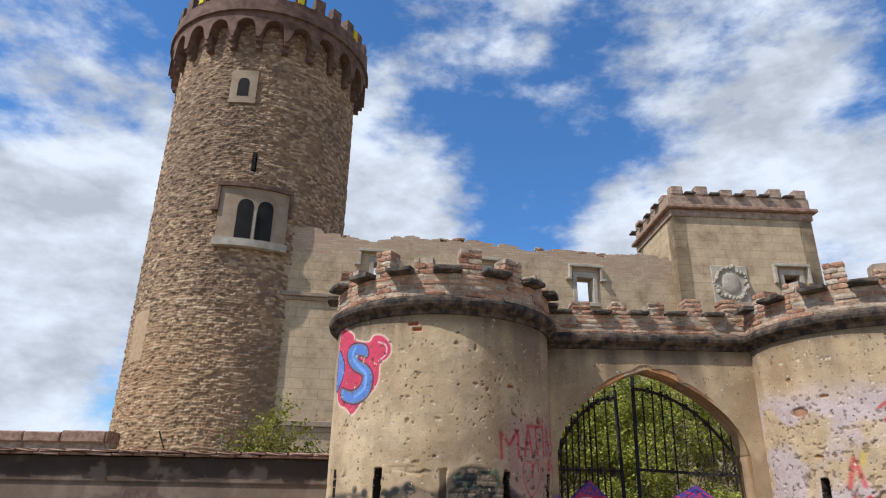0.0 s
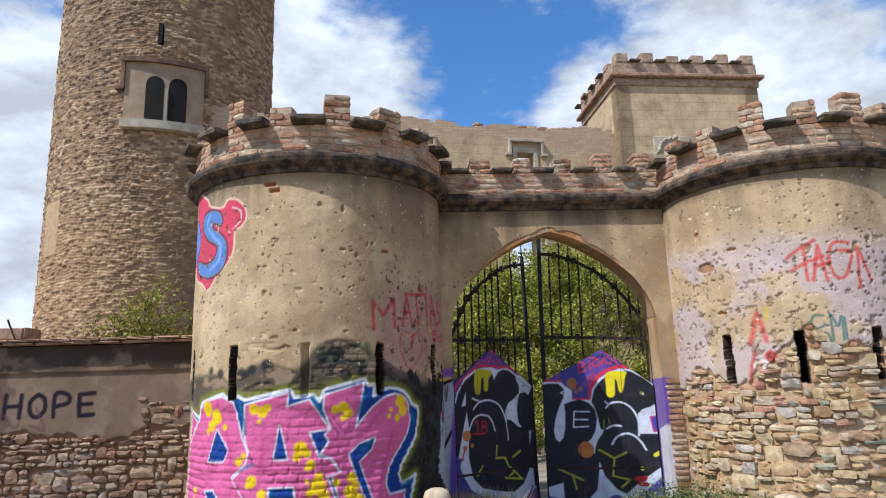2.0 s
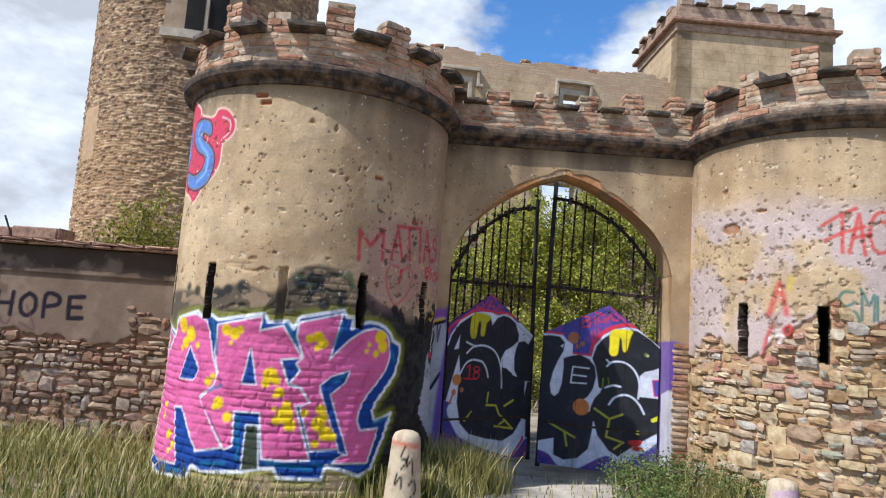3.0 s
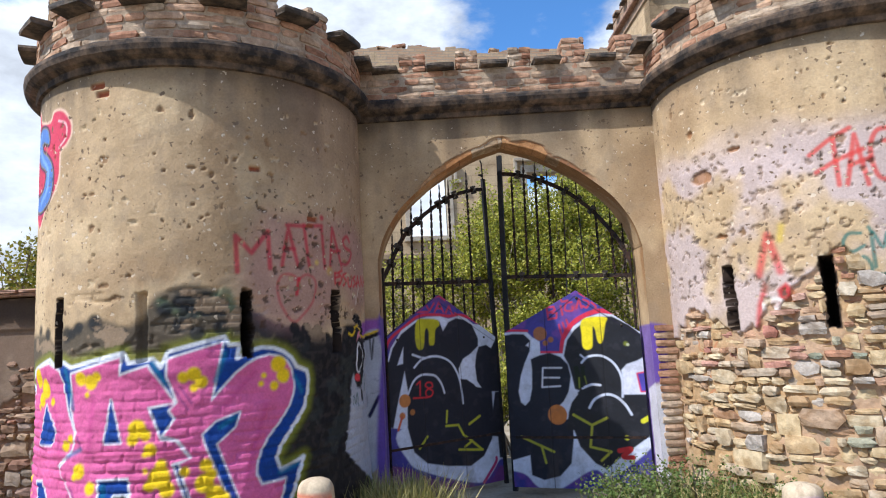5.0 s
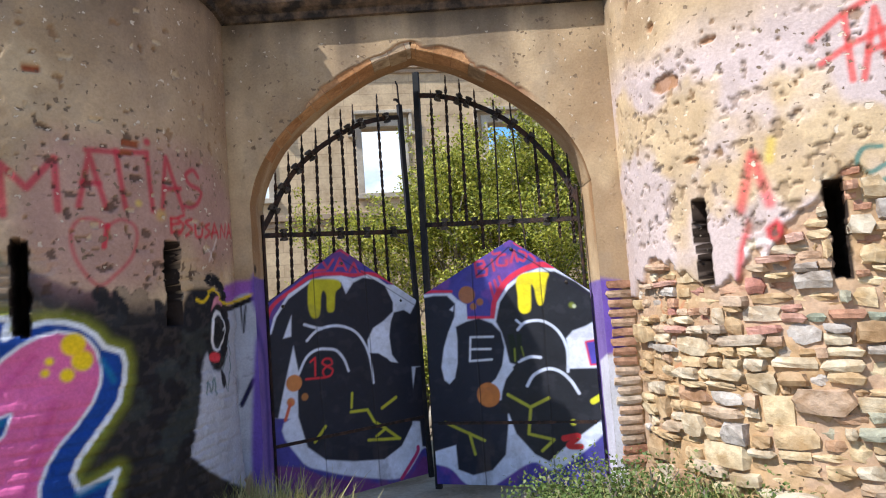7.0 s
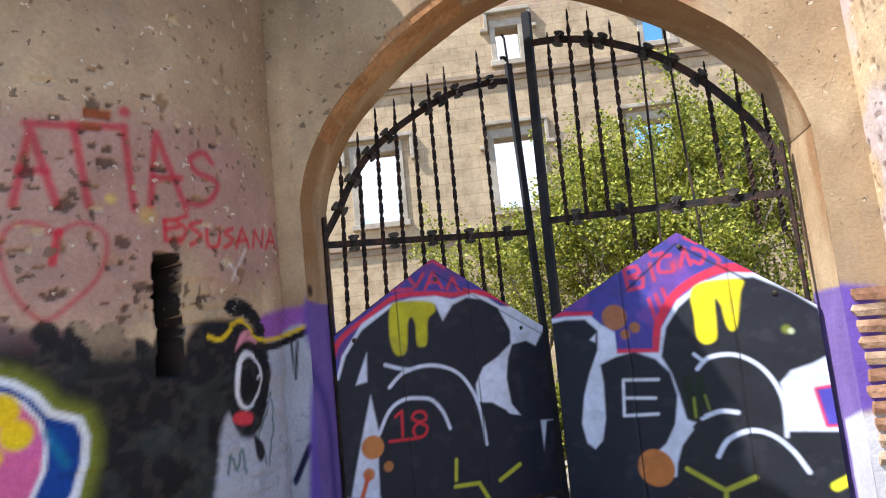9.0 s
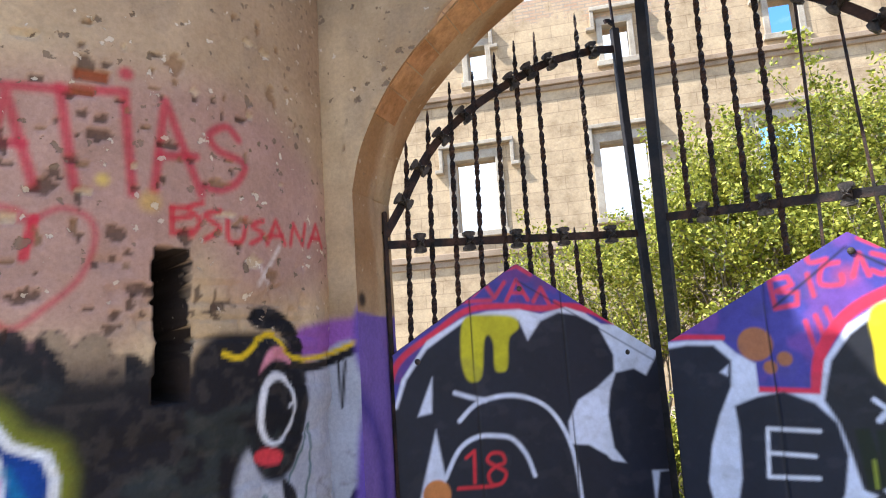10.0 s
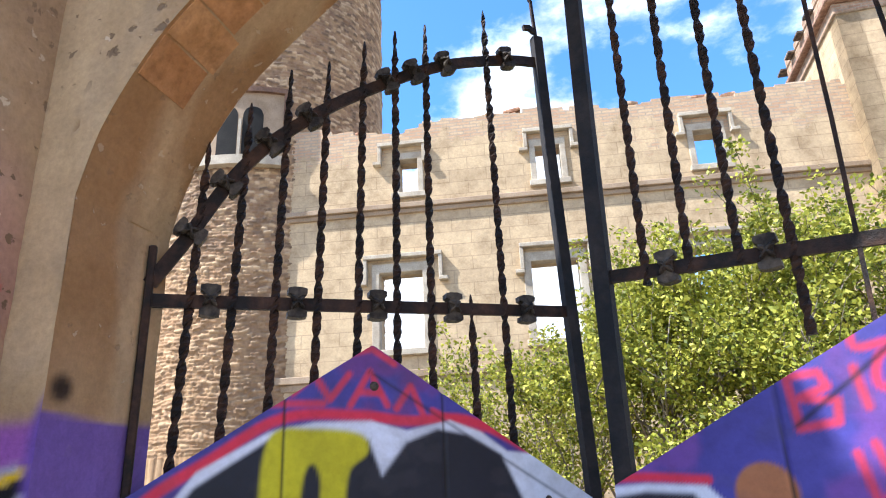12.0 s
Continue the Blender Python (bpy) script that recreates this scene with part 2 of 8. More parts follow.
def facade_mat():
    """Rendered wall scored into courses, with brown brick showing near the broken top."""
    m, n, l, b = base_mat("scored render", 0.92)
    uv = n.new("ShaderNodeUVMap").outputs["UV"]
    br = n.new("ShaderNodeTexBrick")
    for k, v in (("Scale", 1.0), ("Mortar Size", 0.012), ("Mortar Smooth", 0.3), ("Brick Width", 0.9), ("Row Height", 0.32), ("Bias", 0.0)):
        br.inputs[k].default_value = v
    br.inputs["Color1"].default_value = (0.55, 0.415, 0.26, 1)
    br.inputs["Color2"].default_value = (0.50, 0.375, 0.235, 1)
    br.inputs["Mortar"].default_value = (0.40, 0.295, 0.185, 1)
    l.new(uv, br.inputs["Vector"])
    p = world_pos(n)
    big, mid, fine = noise_tex(n, l, 0.9, 10, p, 0.7), noise_tex(n, l, 1.7, 9, p, 0.68), noise_tex(n, l, 18.0, 6, p)
    g = ramp(n, l, mid.outputs["Fac"], ((0.33, (0.62, 0.58, 0.53)), (0.5, (0.9, 0.88, 0.85)), (0.66, (1.06, 1.04, 1.0))))
    x = mixed(n, l, br.outputs["Color"], g.outputs[0], 1.0, "MULTIPLY")
    sep = n.new("ShaderNodeSeparateXYZ")
    l.new(uv, sep.inputs[0])
    high = n.new("ShaderNodeMapRange")
    high.inputs["From Min"].default_value, high.inputs["From Max"].default_value = 8.2, 10.0
    high.inputs["To Min"].default_value, high.inputs["To Max"].default_value = -0.19, 0.17
    l.new(sep.outputs["Y"], high.inputs["Value"])
    add = n.new("ShaderNodeMath")
    l.new(high.outputs[0], add.inputs[0])
    l.new(big.outputs["Fac"], add.inputs[1])
    worn = ramp(n, l, add.outputs[0], ((0.52, (0, 0, 0)), (0.57, (1, 1, 1))))
    rub = n.new("ShaderNodeTexBrick")
    for k, v in (("Scale", 1.0), ("Mortar Size", 0.014), ("Brick Width", 0.34), ("Row Height", 0.085)):
        rub.inputs[k].default_value = v
    rub.inputs["Color1"].default_value = (0.44, 0.27, 0.165, 1)
    rub.inputs["Color2"].default_value = (0.52, 0.37, 0.23, 1)
    rub.inputs["Mortar"].default_value = (0.36, 0.29, 0.21, 1)
    l.new(uv, rub.inputs["Vector"])
    x = mixed(n, l, x, rub.outputs["Color"], worn.outputs["Color"])
    g2 = ramp(n, l, fine.outputs["Fac"], ((0.3, (0.86,) * 3), (0.7, (1.07,) * 3)))
    x = mixed(n, l, x, g2.outputs[0], 1.0, "MULTIPLY")
    l.new(x, b.inputs["Base Color"])
    bump(n, l, b, fine.outputs["Fac"], 0.5, 0.02)
    return m


M_FACADE = facade_mat()
# ---- building helpers ----
def mesh_of(name, verts, faces, material, smooth=False, cols=None, uvs=None):
    me = bpy.data.meshes.new(name)
    me.from_pydata([tuple(v) for v in verts], [], [tuple(f) for f in faces])
    me.materials.append(material)
    if cols is not None:
        at = me.color_attributes.new("Col", "FLOAT_COLOR", "POINT")
        buf = np.ones((len(verts), 4), dtype=np.float32)
        buf[:, 3] = 0
        buf[:, :np.shape(cols)[1]] = cols
        at.data.foreach_set("color", buf.ravel())
    if uvs is not None:
        lay = me.uv_layers.new(name="UVMap")
        idx = np.empty(len(me.loops), dtype=np.int32)
        me.loops.foreach_get("vertex_index", idx)
        lay.data.foreach_set("uv", np.asarray(uvs, dtype=np.float32)[idx].ravel())
    if smooth:
        me.polygons.foreach_set("use_smooth", np.ones(len(me.polygons), dtype=bool))
    me.update()
    return me


def part(name, me, parent=None, label="", material=None):
    """Links a mesh (or a bmesh) as one object, under a thing or under a part."""
    if isinstance(me, bmesh.types.BMesh):
        bm, me = me, bpy.data.meshes.new(name)
        bm.to_mesh(me)
        bm.free()
        me.materials.append(material)
    ob = new(name, me)
    ob.parent = parent
    return tagged(ob, label)


def thing(name, at=(0, 0, 0), label="", category="", group="", kind=""):
    ob = new(name)
    ob.location = at
    ob.empty_display_size = 0.1
    return tagged(ob, label, category, group, kind)


def box(bm, x0, x1, y0, y1, z0, z1, bevel=0.0):
    m = Matrix.Translation(((x0 + x1) / 2, (y0 + y1) / 2, (z0 + z1) / 2)) @ Matrix.Diagonal((x1 - x0, y1 - y0, z1 - z0, 1))
    r = bmesh.ops.create_cube(bm, size=1.0, matrix=m)
    if bevel:
        es = list({e for v in r["verts"] for e in v.link_edges})
        bmesh.ops.bevel(bm, geom=es, offset=bevel, segments=1, affect="EDGES")
    return r


def box_mesh(name, x0, x1, y0, y1, z0, z1, material, bevel=0.0):
    bm = bmesh.new()
    box(bm, x0, x1, y0, y1, z0, z1, bevel)
    me = bpy.data.meshes.new(name)
    bm.to_mesh(me)
    bm.free()
    me.materials.append(material)
    return me


def bm_mesh(name, bm, material):
    me = bpy.data.meshes.new(name)
    bm.to_mesh(me)
    bm.free()
    me.materials.append(material)
    return me


def grid_faces(nu, nv, closed=False):
    """Faces of an nu by nv grid of points, the second index running fastest."""
    i, j = np.meshgrid(np.arange(nu if closed else nu - 1), np.arange(nv - 1), indexing="ij")
    a = i * nv + j
    b = ((i + 1) % nu) * nv + j
    return np.stack([a, b, b + 1, a + 1], -1).reshape(-1, 4)


def hash01(i, j, seed):
    v = np.sin(i * 127.1 + j * 311.7 + seed * 74.7) * 43758.5453
    return v - np.floor(v)


def vnoise(x, y, seed=0.0):
    """Smooth value noise from 0 to 1."""
    i, j = np.floor(x), np.floor(y)
    f, g = x - i, y - j
    f, g = f * f * (3 - 2 * f), g * g * (3 - 2 * g)
    a, b = hash01(i, j, seed), hash01(i + 1, j, seed)
    c, d = hash01(i, j + 1, seed), hash01(i + 1, j + 1, seed)
    return (a * (1 - f) + b * f) * (1 - g) + (c * (1 - f) + d * f) * g


def fbm(x, y, seed=0.0, octaves=4):
    v, amp, tot = 0.0, 1.0, 0.0
    for k in range(octaves):
        v = v + amp * vnoise(x * 2 ** k, y * 2 ** k, seed + k * 3.1)
        tot += amp
        amp *= 0.5
    return v / tot


def step(a, b, x):
    t = np.clip((x - a) / (b - a), 0, 1)
    return t * t * (3 - 2 * t)


def spline(pts, closed, per=6):
    """Points of a smooth line through a few given ones."""
    p = np.asarray(pts, float)
    n = len(p)
    out = []
    for k in range(n if closed else n - 1):
        if closed:
            a, b, c, d = p[(k - 1) % n], p[k], p[(k + 1) % n], p[(k + 2) % n]
        else:
            a, b, c, d = p[max(k - 1, 0)], p[k], p[k + 1], p[min(k + 2, n - 1)]
        for t in np.arange(per) / per:
            out.append(0.5 * (2 * b + (c - a) * t + (2 * a - 5 * b + 4 * c - d) * t * t + (3 * b - a - 3 * c + d) * t ** 3))
    if not closed:
        out.append(p[-1])
    return np.array(out)


class Canvas:
    """Paint on a wall: s runs along it, z up it, col is the colour of each point."""

    def __init__(self, s, z, col):
        self.s, self.z, self.col = s, z, col

    def near(self, p, m):
        lo, hi = p.min(0) - m, p.max(0) + m
        return np.nonzero((self.s > lo[0]) & (self.s < hi[0]) & (self.z > lo[1]) & (self.z < hi[1]))[0]

    def lay(self, k, alpha, color):
        a = alpha[:, None]
        self.col[k] = self.col[k] * (1 - a) + np.array(lin(*color)) * a

    def fill(self, pts, color, soft=0.008, smooth=True, strength=1.0, grow=0.0):
        p = spline(pts, True) if smooth else np.asarray(pts, float)
        k = self.near(p, soft + grow + 0.01)
        if not len(k):
            return
        x, y = self.s[k], self.z[k]
        d = np.full(len(k), 1e9)
        inside = np.zeros(len(k), bool)
        for (ax, ay), (bx, by) in zip(p, np.roll(p, -1, 0)):
            ex, ey = bx - ax, by - ay
            t = np.clip(((x - ax) * ex + (y - ay) * ey) / (ex * ex + ey * ey + 1e-12), 0, 1)
            d = np.minimum(d, (x - ax - t * ex) ** 2 + (y - ay - t * ey) ** 2)
            c = (ay > y) != (by > y)
            inside ^= c & (x < ex * (y - ay) / (ey if abs(ey) > 1e-9 else 1e-9) + ax)
        d = np.sqrt(d) * np.where(inside, -1, 1) - grow
        self.lay(k, strength * step(soft, -soft, d), color)

    def stroke(self, pts, color, w=0.02, soft=0.006, smooth=True, strength=1.0):
        p = spline(pts, False) if smooth and len(pts) > 2 else np.asarray(pts, float)
        k = self.near(p, w + soft)
        if not len(k):
            return
        x, y = self.s[k], self.z[k]
        d = np.full(len(k), 1e9)
        for (ax, ay), (bx, by) in zip(p[:-1], p[1:]):
            ex, ey = bx - ax, by - ay
            t = np.clip(((x - ax) * ex + (y - ay) * ey) / (ex * ex + ey * ey + 1e-12), 0, 1)
            d = np.minimum(d, (x - ax - t * ex) ** 2 + (y - ay - t * ey) ** 2)
        self.lay(k, strength * step(soft, -soft, np.sqrt(d) - w / 2), color)

    def dot(self, s, z, r, color, soft=0.008, strength=1.0):
        k = self.near(np.array([[s, z]]), r + soft)
        if len(k):
            self.lay(k, strength * step(soft, -soft, np.hypot(self.s[k] - s, self.z[k] - z) - r), color)


def letters(cv, text, s, z, h, w, gap, color, width, slant=0.0, rise=0.0, **kw):
    """Hand-sprayed capitals, drawn as strokes in a unit box."""
    glyph = {
        "A": [[(0, 0), (.5, 1), (1, 0)], [(.2, .38), (.85, .38)]], "B": [[(0, 0), (0, 1), (.7, .9), (.6, .58), (.05, .5)], [(.05, .5), (.9, .38), (.8, .06), (0, 0)]],
        "D": [[(0, 0), (0, 1), (.8, .75), (.85, .25), (0, 0)]], "E": [[(.9, 1), (0, .95), (.05, 0), (.9, .04)], [(0, .5), (.75, .52)]],
        "G": [[(1, .85), (.5, 1), (0, .5), (.4, 0), (.95, .2), (.9, .45), (.5, .45)]], "H": [[(0, 0), (.05, 1)], [(.95, 0), (1, 1)], [(0, .5), (1, .52)]],
        "I": [[(.5, 0), (.5, .8)], [(.5, 1.08), (.52, 1.1)]], "M": [[(0, 0), (.1, 1), (.5, .45), (.9, 1), (1, 0)]], "N": [[(0, 0), (0, 1), (.9, 0), (.95, 1)]],
        "O": [[(.5, 1), (.05, .7), (.1, .2), (.5, 0), (.95, .3), (.9, .8), (.5, 1)]], "P": [[(0, 0), (.05, 1), (.8, .95), (.85, .6), (.05, .45)]],
        "R": [[(0, 0), (0, 1), (.85, .85), (.7, .5), (.05, .45)], [(.3, .45), (.95, 0)]], "S": [[(.95, .85), (.5, 1), (.1, .78), (.8, .4), (.7, .05), (0, .1)]],
        "T": [[(.5, 0), (.5, 1)], [(-.1, .98), (1.15, 1.02)]], "U": [[(0, 1), (.08, .15), (.5, 0), (.9, .2), (.95, 1)]], "1": [[(.2, .8), (.55, 1), (.55, 0)]],
        "8": [[(.5, .55), (.1, .8), (.5, 1), (.9, .8), (.5, .55), (.05, .25), (.5, 0), (.95, .25), (.5, .55)]],
    }
    for k, ch in enumerate(text):
        for line in glyph.get(ch, ()):
            pts = [(s + k * (w + gap) + x * w + slant * y * h, z + k * rise + y * h) for x, y in line]
            cv.stroke(pts, color, width, smooth=len(line) > 4, **kw)


PIECES = {}


def pack(rng, s0, s1, z0, z1, height, width, gap=0.006, tall=0.22):
    """Rough courses of stones that now and then reach up through two courses: gives (s, z, w, h)."""
    z, taken, h = z0, [], height(rng, z0)
    while z < z1:
        nxt, new_taken, s = height(rng, z + h), [], s0 + rng.uniform(0, 0.08)
        while s < s1:
            hit = [q for q in taken if q[0] - 0.03 < s < q[1]]
            if hit:
                s = hit[0][1] + gap
                continue
            w = width(rng, z)
            ahead = [q[0] for q in taken if s < q[0] < s + w + 0.05]
            if ahead:
                w = min(ahead) - gap - s
                if w < 0.03:
                    s = min(ahead)
                    continue
            up = rng.random() < tall and w > 0.08
            if up:
                new_taken.append((s, s + w))
            yield s + w / 2, z + (h + (nxt + gap if up else 0)) / 2, w, h + (nxt + gap if up else 0)
            s += w + gap
        taken, z, h = new_taken, z + h + gap, nxt


def rough_block(key, seed, material, lump=0.16, sharp=False):
    """A small weathered block of unit size, of 26 points, kept for reuse."""
    if key in PIECES:
        return PIECES[key]
    rng = random.Random(seed)
    bm = bmesh.new()
    bmesh.ops.create_cube(bm, size=1.0)
    bmesh.ops.subdivide_edges(bm, edges=bm.edges[:], cuts=1, use_grid_fill=True)
    for v in bm.verts:
        c = sum(abs(x) > 0.4 for x in v.co)
        shrink = {1: 1.0, 2: 1.0 - lump * 0.35, 3: 1.0 - lump}[c] if c else 1.0
        v.co *= shrink
        k = lump * (0.62 if sharp else 0.42)
        v.co += Vector((rng.uniform(-k, k), rng.uniform(-k, k) * (0.4 if sharp else 1.0), rng.uniform(-k, k)))
    me = bpy.data.meshes.new(key)
    bm.to_mesh(me)
    bm.free()
    me.materials.append(material)
    me.polygons.foreach_set("use_smooth", np.zeros(len(me.polygons), dtype=bool))
    PIECES[key] = me
    return me


def piece(name, me, parent, m):
    ob = new(name, me)
    ob.parent = parent
    ob.matrix_basis = m
    return ob
# ---- sprayed paint ----
def graffiti_left(cv):
    cv.fill([(-1.583, 1.523), (-0.868, 1.588), (-0.666, 1.511), (-0.508, 1.605), (-0.314, 1.661), (-0.062, 1.599), (0.1, 1.776), (0.311, 1.837), (0.533, 1.745), (0.639, 1.601), (0.779, 1.603), (1.043, 1.506), (1.474, 1.377), (1.602, 0.891), (1.413, 0.142), (0.783, 0.201), (0.668, 1.24), (0.316, 1.41), (-0.058, 1.389), (-0.44, 1.343), (-1.574, 1.283)], (56, 54, 50), strength=0.85, soft=0.03)
    cv.dot(-0.918, 1.614, 0.035, (40, 42, 42), soft=0.02, strength=0.9)
    cv.dot(-0.782, 1.586, 0.04, (40, 42, 42), soft=0.02, strength=0.9)
    cv.dot(-0.553, 1.57, 0.05, (40, 42, 42), soft=0.02, strength=0.9)
    cv.dot(-0.449, 1.604, 0.04, (40, 42, 42), soft=0.02, strength=0.9)
    cv.dot(-0.313, 1.637, 0.05, (40, 42, 42), soft=0.02, strength=0.9)
    cv.dot(0.265, 1.729, 0.07, (40, 42, 42), soft=0.02, strength=0.9)
    cv.dot(0.409, 1.718, 0.08, (40, 42, 42), soft=0.02, strength=0.9)
    cv.dot(0.148, 1.693, 0.05, (40, 42, 42), soft=0.02, strength=0.9)
    cv.dot(0.666, 1.601, 0.07, (40, 42, 42), soft=0.02, strength=0.9)
    cv.dot(0.936, 1.506, 0.05, (40, 42, 42), soft=0.02, strength=0.9)
    cv.dot(0.779, 1.554, 0.05, (40, 42, 42), soft=0.02, strength=0.9)
    cv.stroke([(0.124, 1.74), (0.313, 1.646), (0.507, 1.792), (0.559, 1.672)], (96, 110, 84), 0.05, soft=0.02, strength=0.7)
    cv.fill([(0.871, 1.53), (1.475, 1.417), (2.045, 1.204), (2.031, -0.159), (0.783, 0.064), (0.724, 0.953)], (31, 29, 31), strength=0.95, soft=0.012)
    cv.fill([(-1.379, 1.253), (-1.392, 1.313), (-1.138, 1.221), (-1.047, 1.349), (-0.744, 1.417), (-0.670, 1.370), (-0.577, 1.396), (-0.507, 1.362), (-0.113, 1.434), (-0.073, 1.372), (0.076, 1.389), (0.127, 1.335), (0.165, 1.426), (0.506, 1.504), (0.538, 1.449), (0.600, 1.449), (0.584, 1.363), (0.664, 1.406), (0.745, 1.424), (0.819, 1.415), (0.888, 1.389), (0.944, 1.344), (0.986, 1.285), (1.066, 1.252), (1.086, 1.193), (1.081, 1.116), (1.051, 1.015), (0.986, 0.930), (0.914, 0.847), (0.862, 0.778), (0.833, 0.711), (0.860, 0.636), (1.032, 0.692), (0.943, 0.498), (0.841, 0.268), (0.735, 0.216), (0.599, 0.266), (0.462, 0.304), (0.432, 0.202), (0.112, 0.212), (0.070, 0.280), (-0.043, 0.269), (-0.167, 0.239), (-0.507, 0.198), (-0.613, 0.227), (-0.650, 0.133), (-1.112, 0.087), (-1.377, 0.111)], (136, 140, 42), smooth=False, grow=0.045, soft=0.04, strength=0.75)
    cv.fill([(-1.379, 1.253), (-1.392, 1.313), (-1.138, 1.221), (-1.047, 1.349), (-0.744, 1.417), (-0.670, 1.370), (-0.577, 1.396), (-0.507, 1.362), (-0.113, 1.434), (-0.073, 1.372), (0.076, 1.389), (0.127, 1.335), (0.165, 1.426), (0.506, 1.504), (0.538, 1.449), (0.600, 1.449), (0.584, 1.363), (0.664, 1.406), (0.745, 1.424), (0.819, 1.415), (0.888, 1.389), (0.944, 1.344), (0.986, 1.285), (1.066, 1.252), (1.086, 1.193), (1.081, 1.116), (1.051, 1.015), (0.986, 0.930), (0.914, 0.847), (0.862, 0.778), (0.833, 0.711), (0.860, 0.636), (1.032, 0.692), (0.943, 0.498), (0.841, 0.268), (0.735, 0.216), (0.599, 0.266), (0.462, 0.304), (0.432, 0.202), (0.112, 0.212), (0.070, 0.280), (-0.043, 0.269), (-0.167, 0.239), (-0.507, 0.198), (-0.613, 0.227), (-0.650, 0.133), (-1.112, 0.087), (-1.377, 0.111)], (216, 218, 224), smooth=False, grow=0.012)
    cv.fill([(-1.379, 1.253), (-1.392, 1.313), (-1.138, 1.221), (-1.047, 1.349), (-0.744, 1.417), (-0.670, 1.370), (-0.577, 1.396), (-0.507, 1.362), (-0.113, 1.434), (-0.073, 1.372), (0.076, 1.389), (0.127, 1.335), (0.165, 1.426), (0.506, 1.504), (0.538, 1.449), (0.600, 1.449), (0.584, 1.363), (0.664, 1.406), (0.745, 1.424), (0.819, 1.415), (0.888, 1.389), (0.944, 1.344), (0.986, 1.285), (1.066, 1.252), (1.086, 1.193), (1.081, 1.116), (1.051, 1.015), (0.986, 0.930), (0.914, 0.847), (0.862, 0.778), (0.833, 0.711), (0.860, 0.636), (1.032, 0.692), (0.943, 0.498), (0.841, 0.268), (0.735, 0.216), (0.599, 0.266), (0.462, 0.304), (0.432, 0.202), (0.112, 0.212), (0.070, 0.280), (-0.043, 0.269), (-0.167, 0.239), (-0.507, 0.198), (-0.613, 0.227), (-0.650, 0.133), (-1.112, 0.087), (-1.377, 0.111)], (26, 62, 136), smooth=False, grow=-0.014)
    cv.fill([(-1.375, 1.206), (-1.393, 1.275), (-1.171, 1.188), (-1.394, 0.970), (-1.385, 0.787), (-1.375, 0.791)], (216, 218, 224), smooth=False, grow=0.01)
    cv.fill([(-1.082, 1.295), (-0.961, 1.359), (-0.757, 1.391), (-0.623, 1.340), (-0.540, 1.058), (-0.478, 0.944), (-0.500, 0.852), (-0.635, 0.753), (-0.350, 0.399), (-0.590, 0.344), (-0.829, 0.649), (-0.952, 0.637), (-0.798, 0.212), (-1.152, 0.188), (-1.389, 0.215), (-1.388, 0.786), (-1.395, 0.970), (-1.131, 1.190)], (216, 218, 224), smooth=False, grow=0.01)
    cv.fill([(-0.504, 1.320), (-0.125, 1.409), (-0.138, 1.297), (0.045, 1.347), (0.206, 1.115), (0.045, 1.092), (0.124, 0.895), (0.213, 0.881), (0.296, 0.769), (0.192, 0.747), (0.331, 0.350), (0.148, 0.338), (-0.021, 0.348), (-0.074, 0.681), (-0.283, 0.676), (-0.271, 0.415), (-0.326, 0.388), (-0.621, 0.729), (-0.500, 0.844), (-0.468, 0.944), (-0.525, 1.101)], (216, 218, 224), smooth=False, grow=0.01)
    cv.fill([(0.166, 1.381), (0.499, 1.470), (0.427, 1.112), (0.577, 1.270), (0.643, 1.320), (0.712, 1.354), (0.785, 1.371), (0.851, 1.358), (0.911, 1.322), (0.951, 1.264), (0.970, 1.197), (0.960, 1.108), (0.922, 1.022), (0.859, 0.938), (0.780, 0.857), (0.729, 0.775), (0.698, 0.693), (0.694, 0.630), (0.728, 0.564), (0.887, 0.577), (0.801, 0.316), (0.512, 0.324), (0.605, 0.389), (0.425, 0.834), (0.382, 0.889), (0.560, 0.434), (0.337, 0.418), (0.232, 0.746), (0.304, 0.777), (0.229, 0.885), (0.139, 0.919), (0.209, 1.016), (0.175, 1.066), (0.222, 1.115), (0.161, 1.273)], (216, 218, 224), smooth=False, grow=0.01)
    cv.fill([(-1.375, 1.206), (-1.393, 1.275), (-1.171, 1.188), (-1.394, 0.970), (-1.385, 0.787), (-1.375, 0.791)], (206, 98, 148), smooth=False, grow=-0.004)
    cv.fill([(-1.082, 1.295), (-0.961, 1.359), (-0.757, 1.391), (-0.623, 1.340), (-0.540, 1.058), (-0.478, 0.944), (-0.500, 0.852), (-0.635, 0.753), (-0.350, 0.399), (-0.590, 0.344), (-0.829, 0.649), (-0.952, 0.637), (-0.798, 0.212), (-1.152, 0.188), (-1.389, 0.215), (-1.388, 0.786), (-1.395, 0.970), (-1.131, 1.190)], (206, 98, 148), smooth=False, grow=-0.004)
    cv.fill([(-0.504, 1.320), (-0.125, 1.409), (-0.138, 1.297), (0.045, 1.347), (0.206, 1.115), (0.045, 1.092), (0.124, 0.895), (0.213, 0.881), (0.296, 0.769), (0.192, 0.747), (0.331, 0.350), (0.148, 0.338), (-0.021, 0.348), (-0.074, 0.681), (-0.283, 0.676), (-0.271, 0.415), (-0.326, 0.388), (-0.621, 0.729), (-0.500, 0.844), (-0.468, 0.944), (-0.525, 1.101)], (206, 98, 148), smooth=False, grow=-0.004)
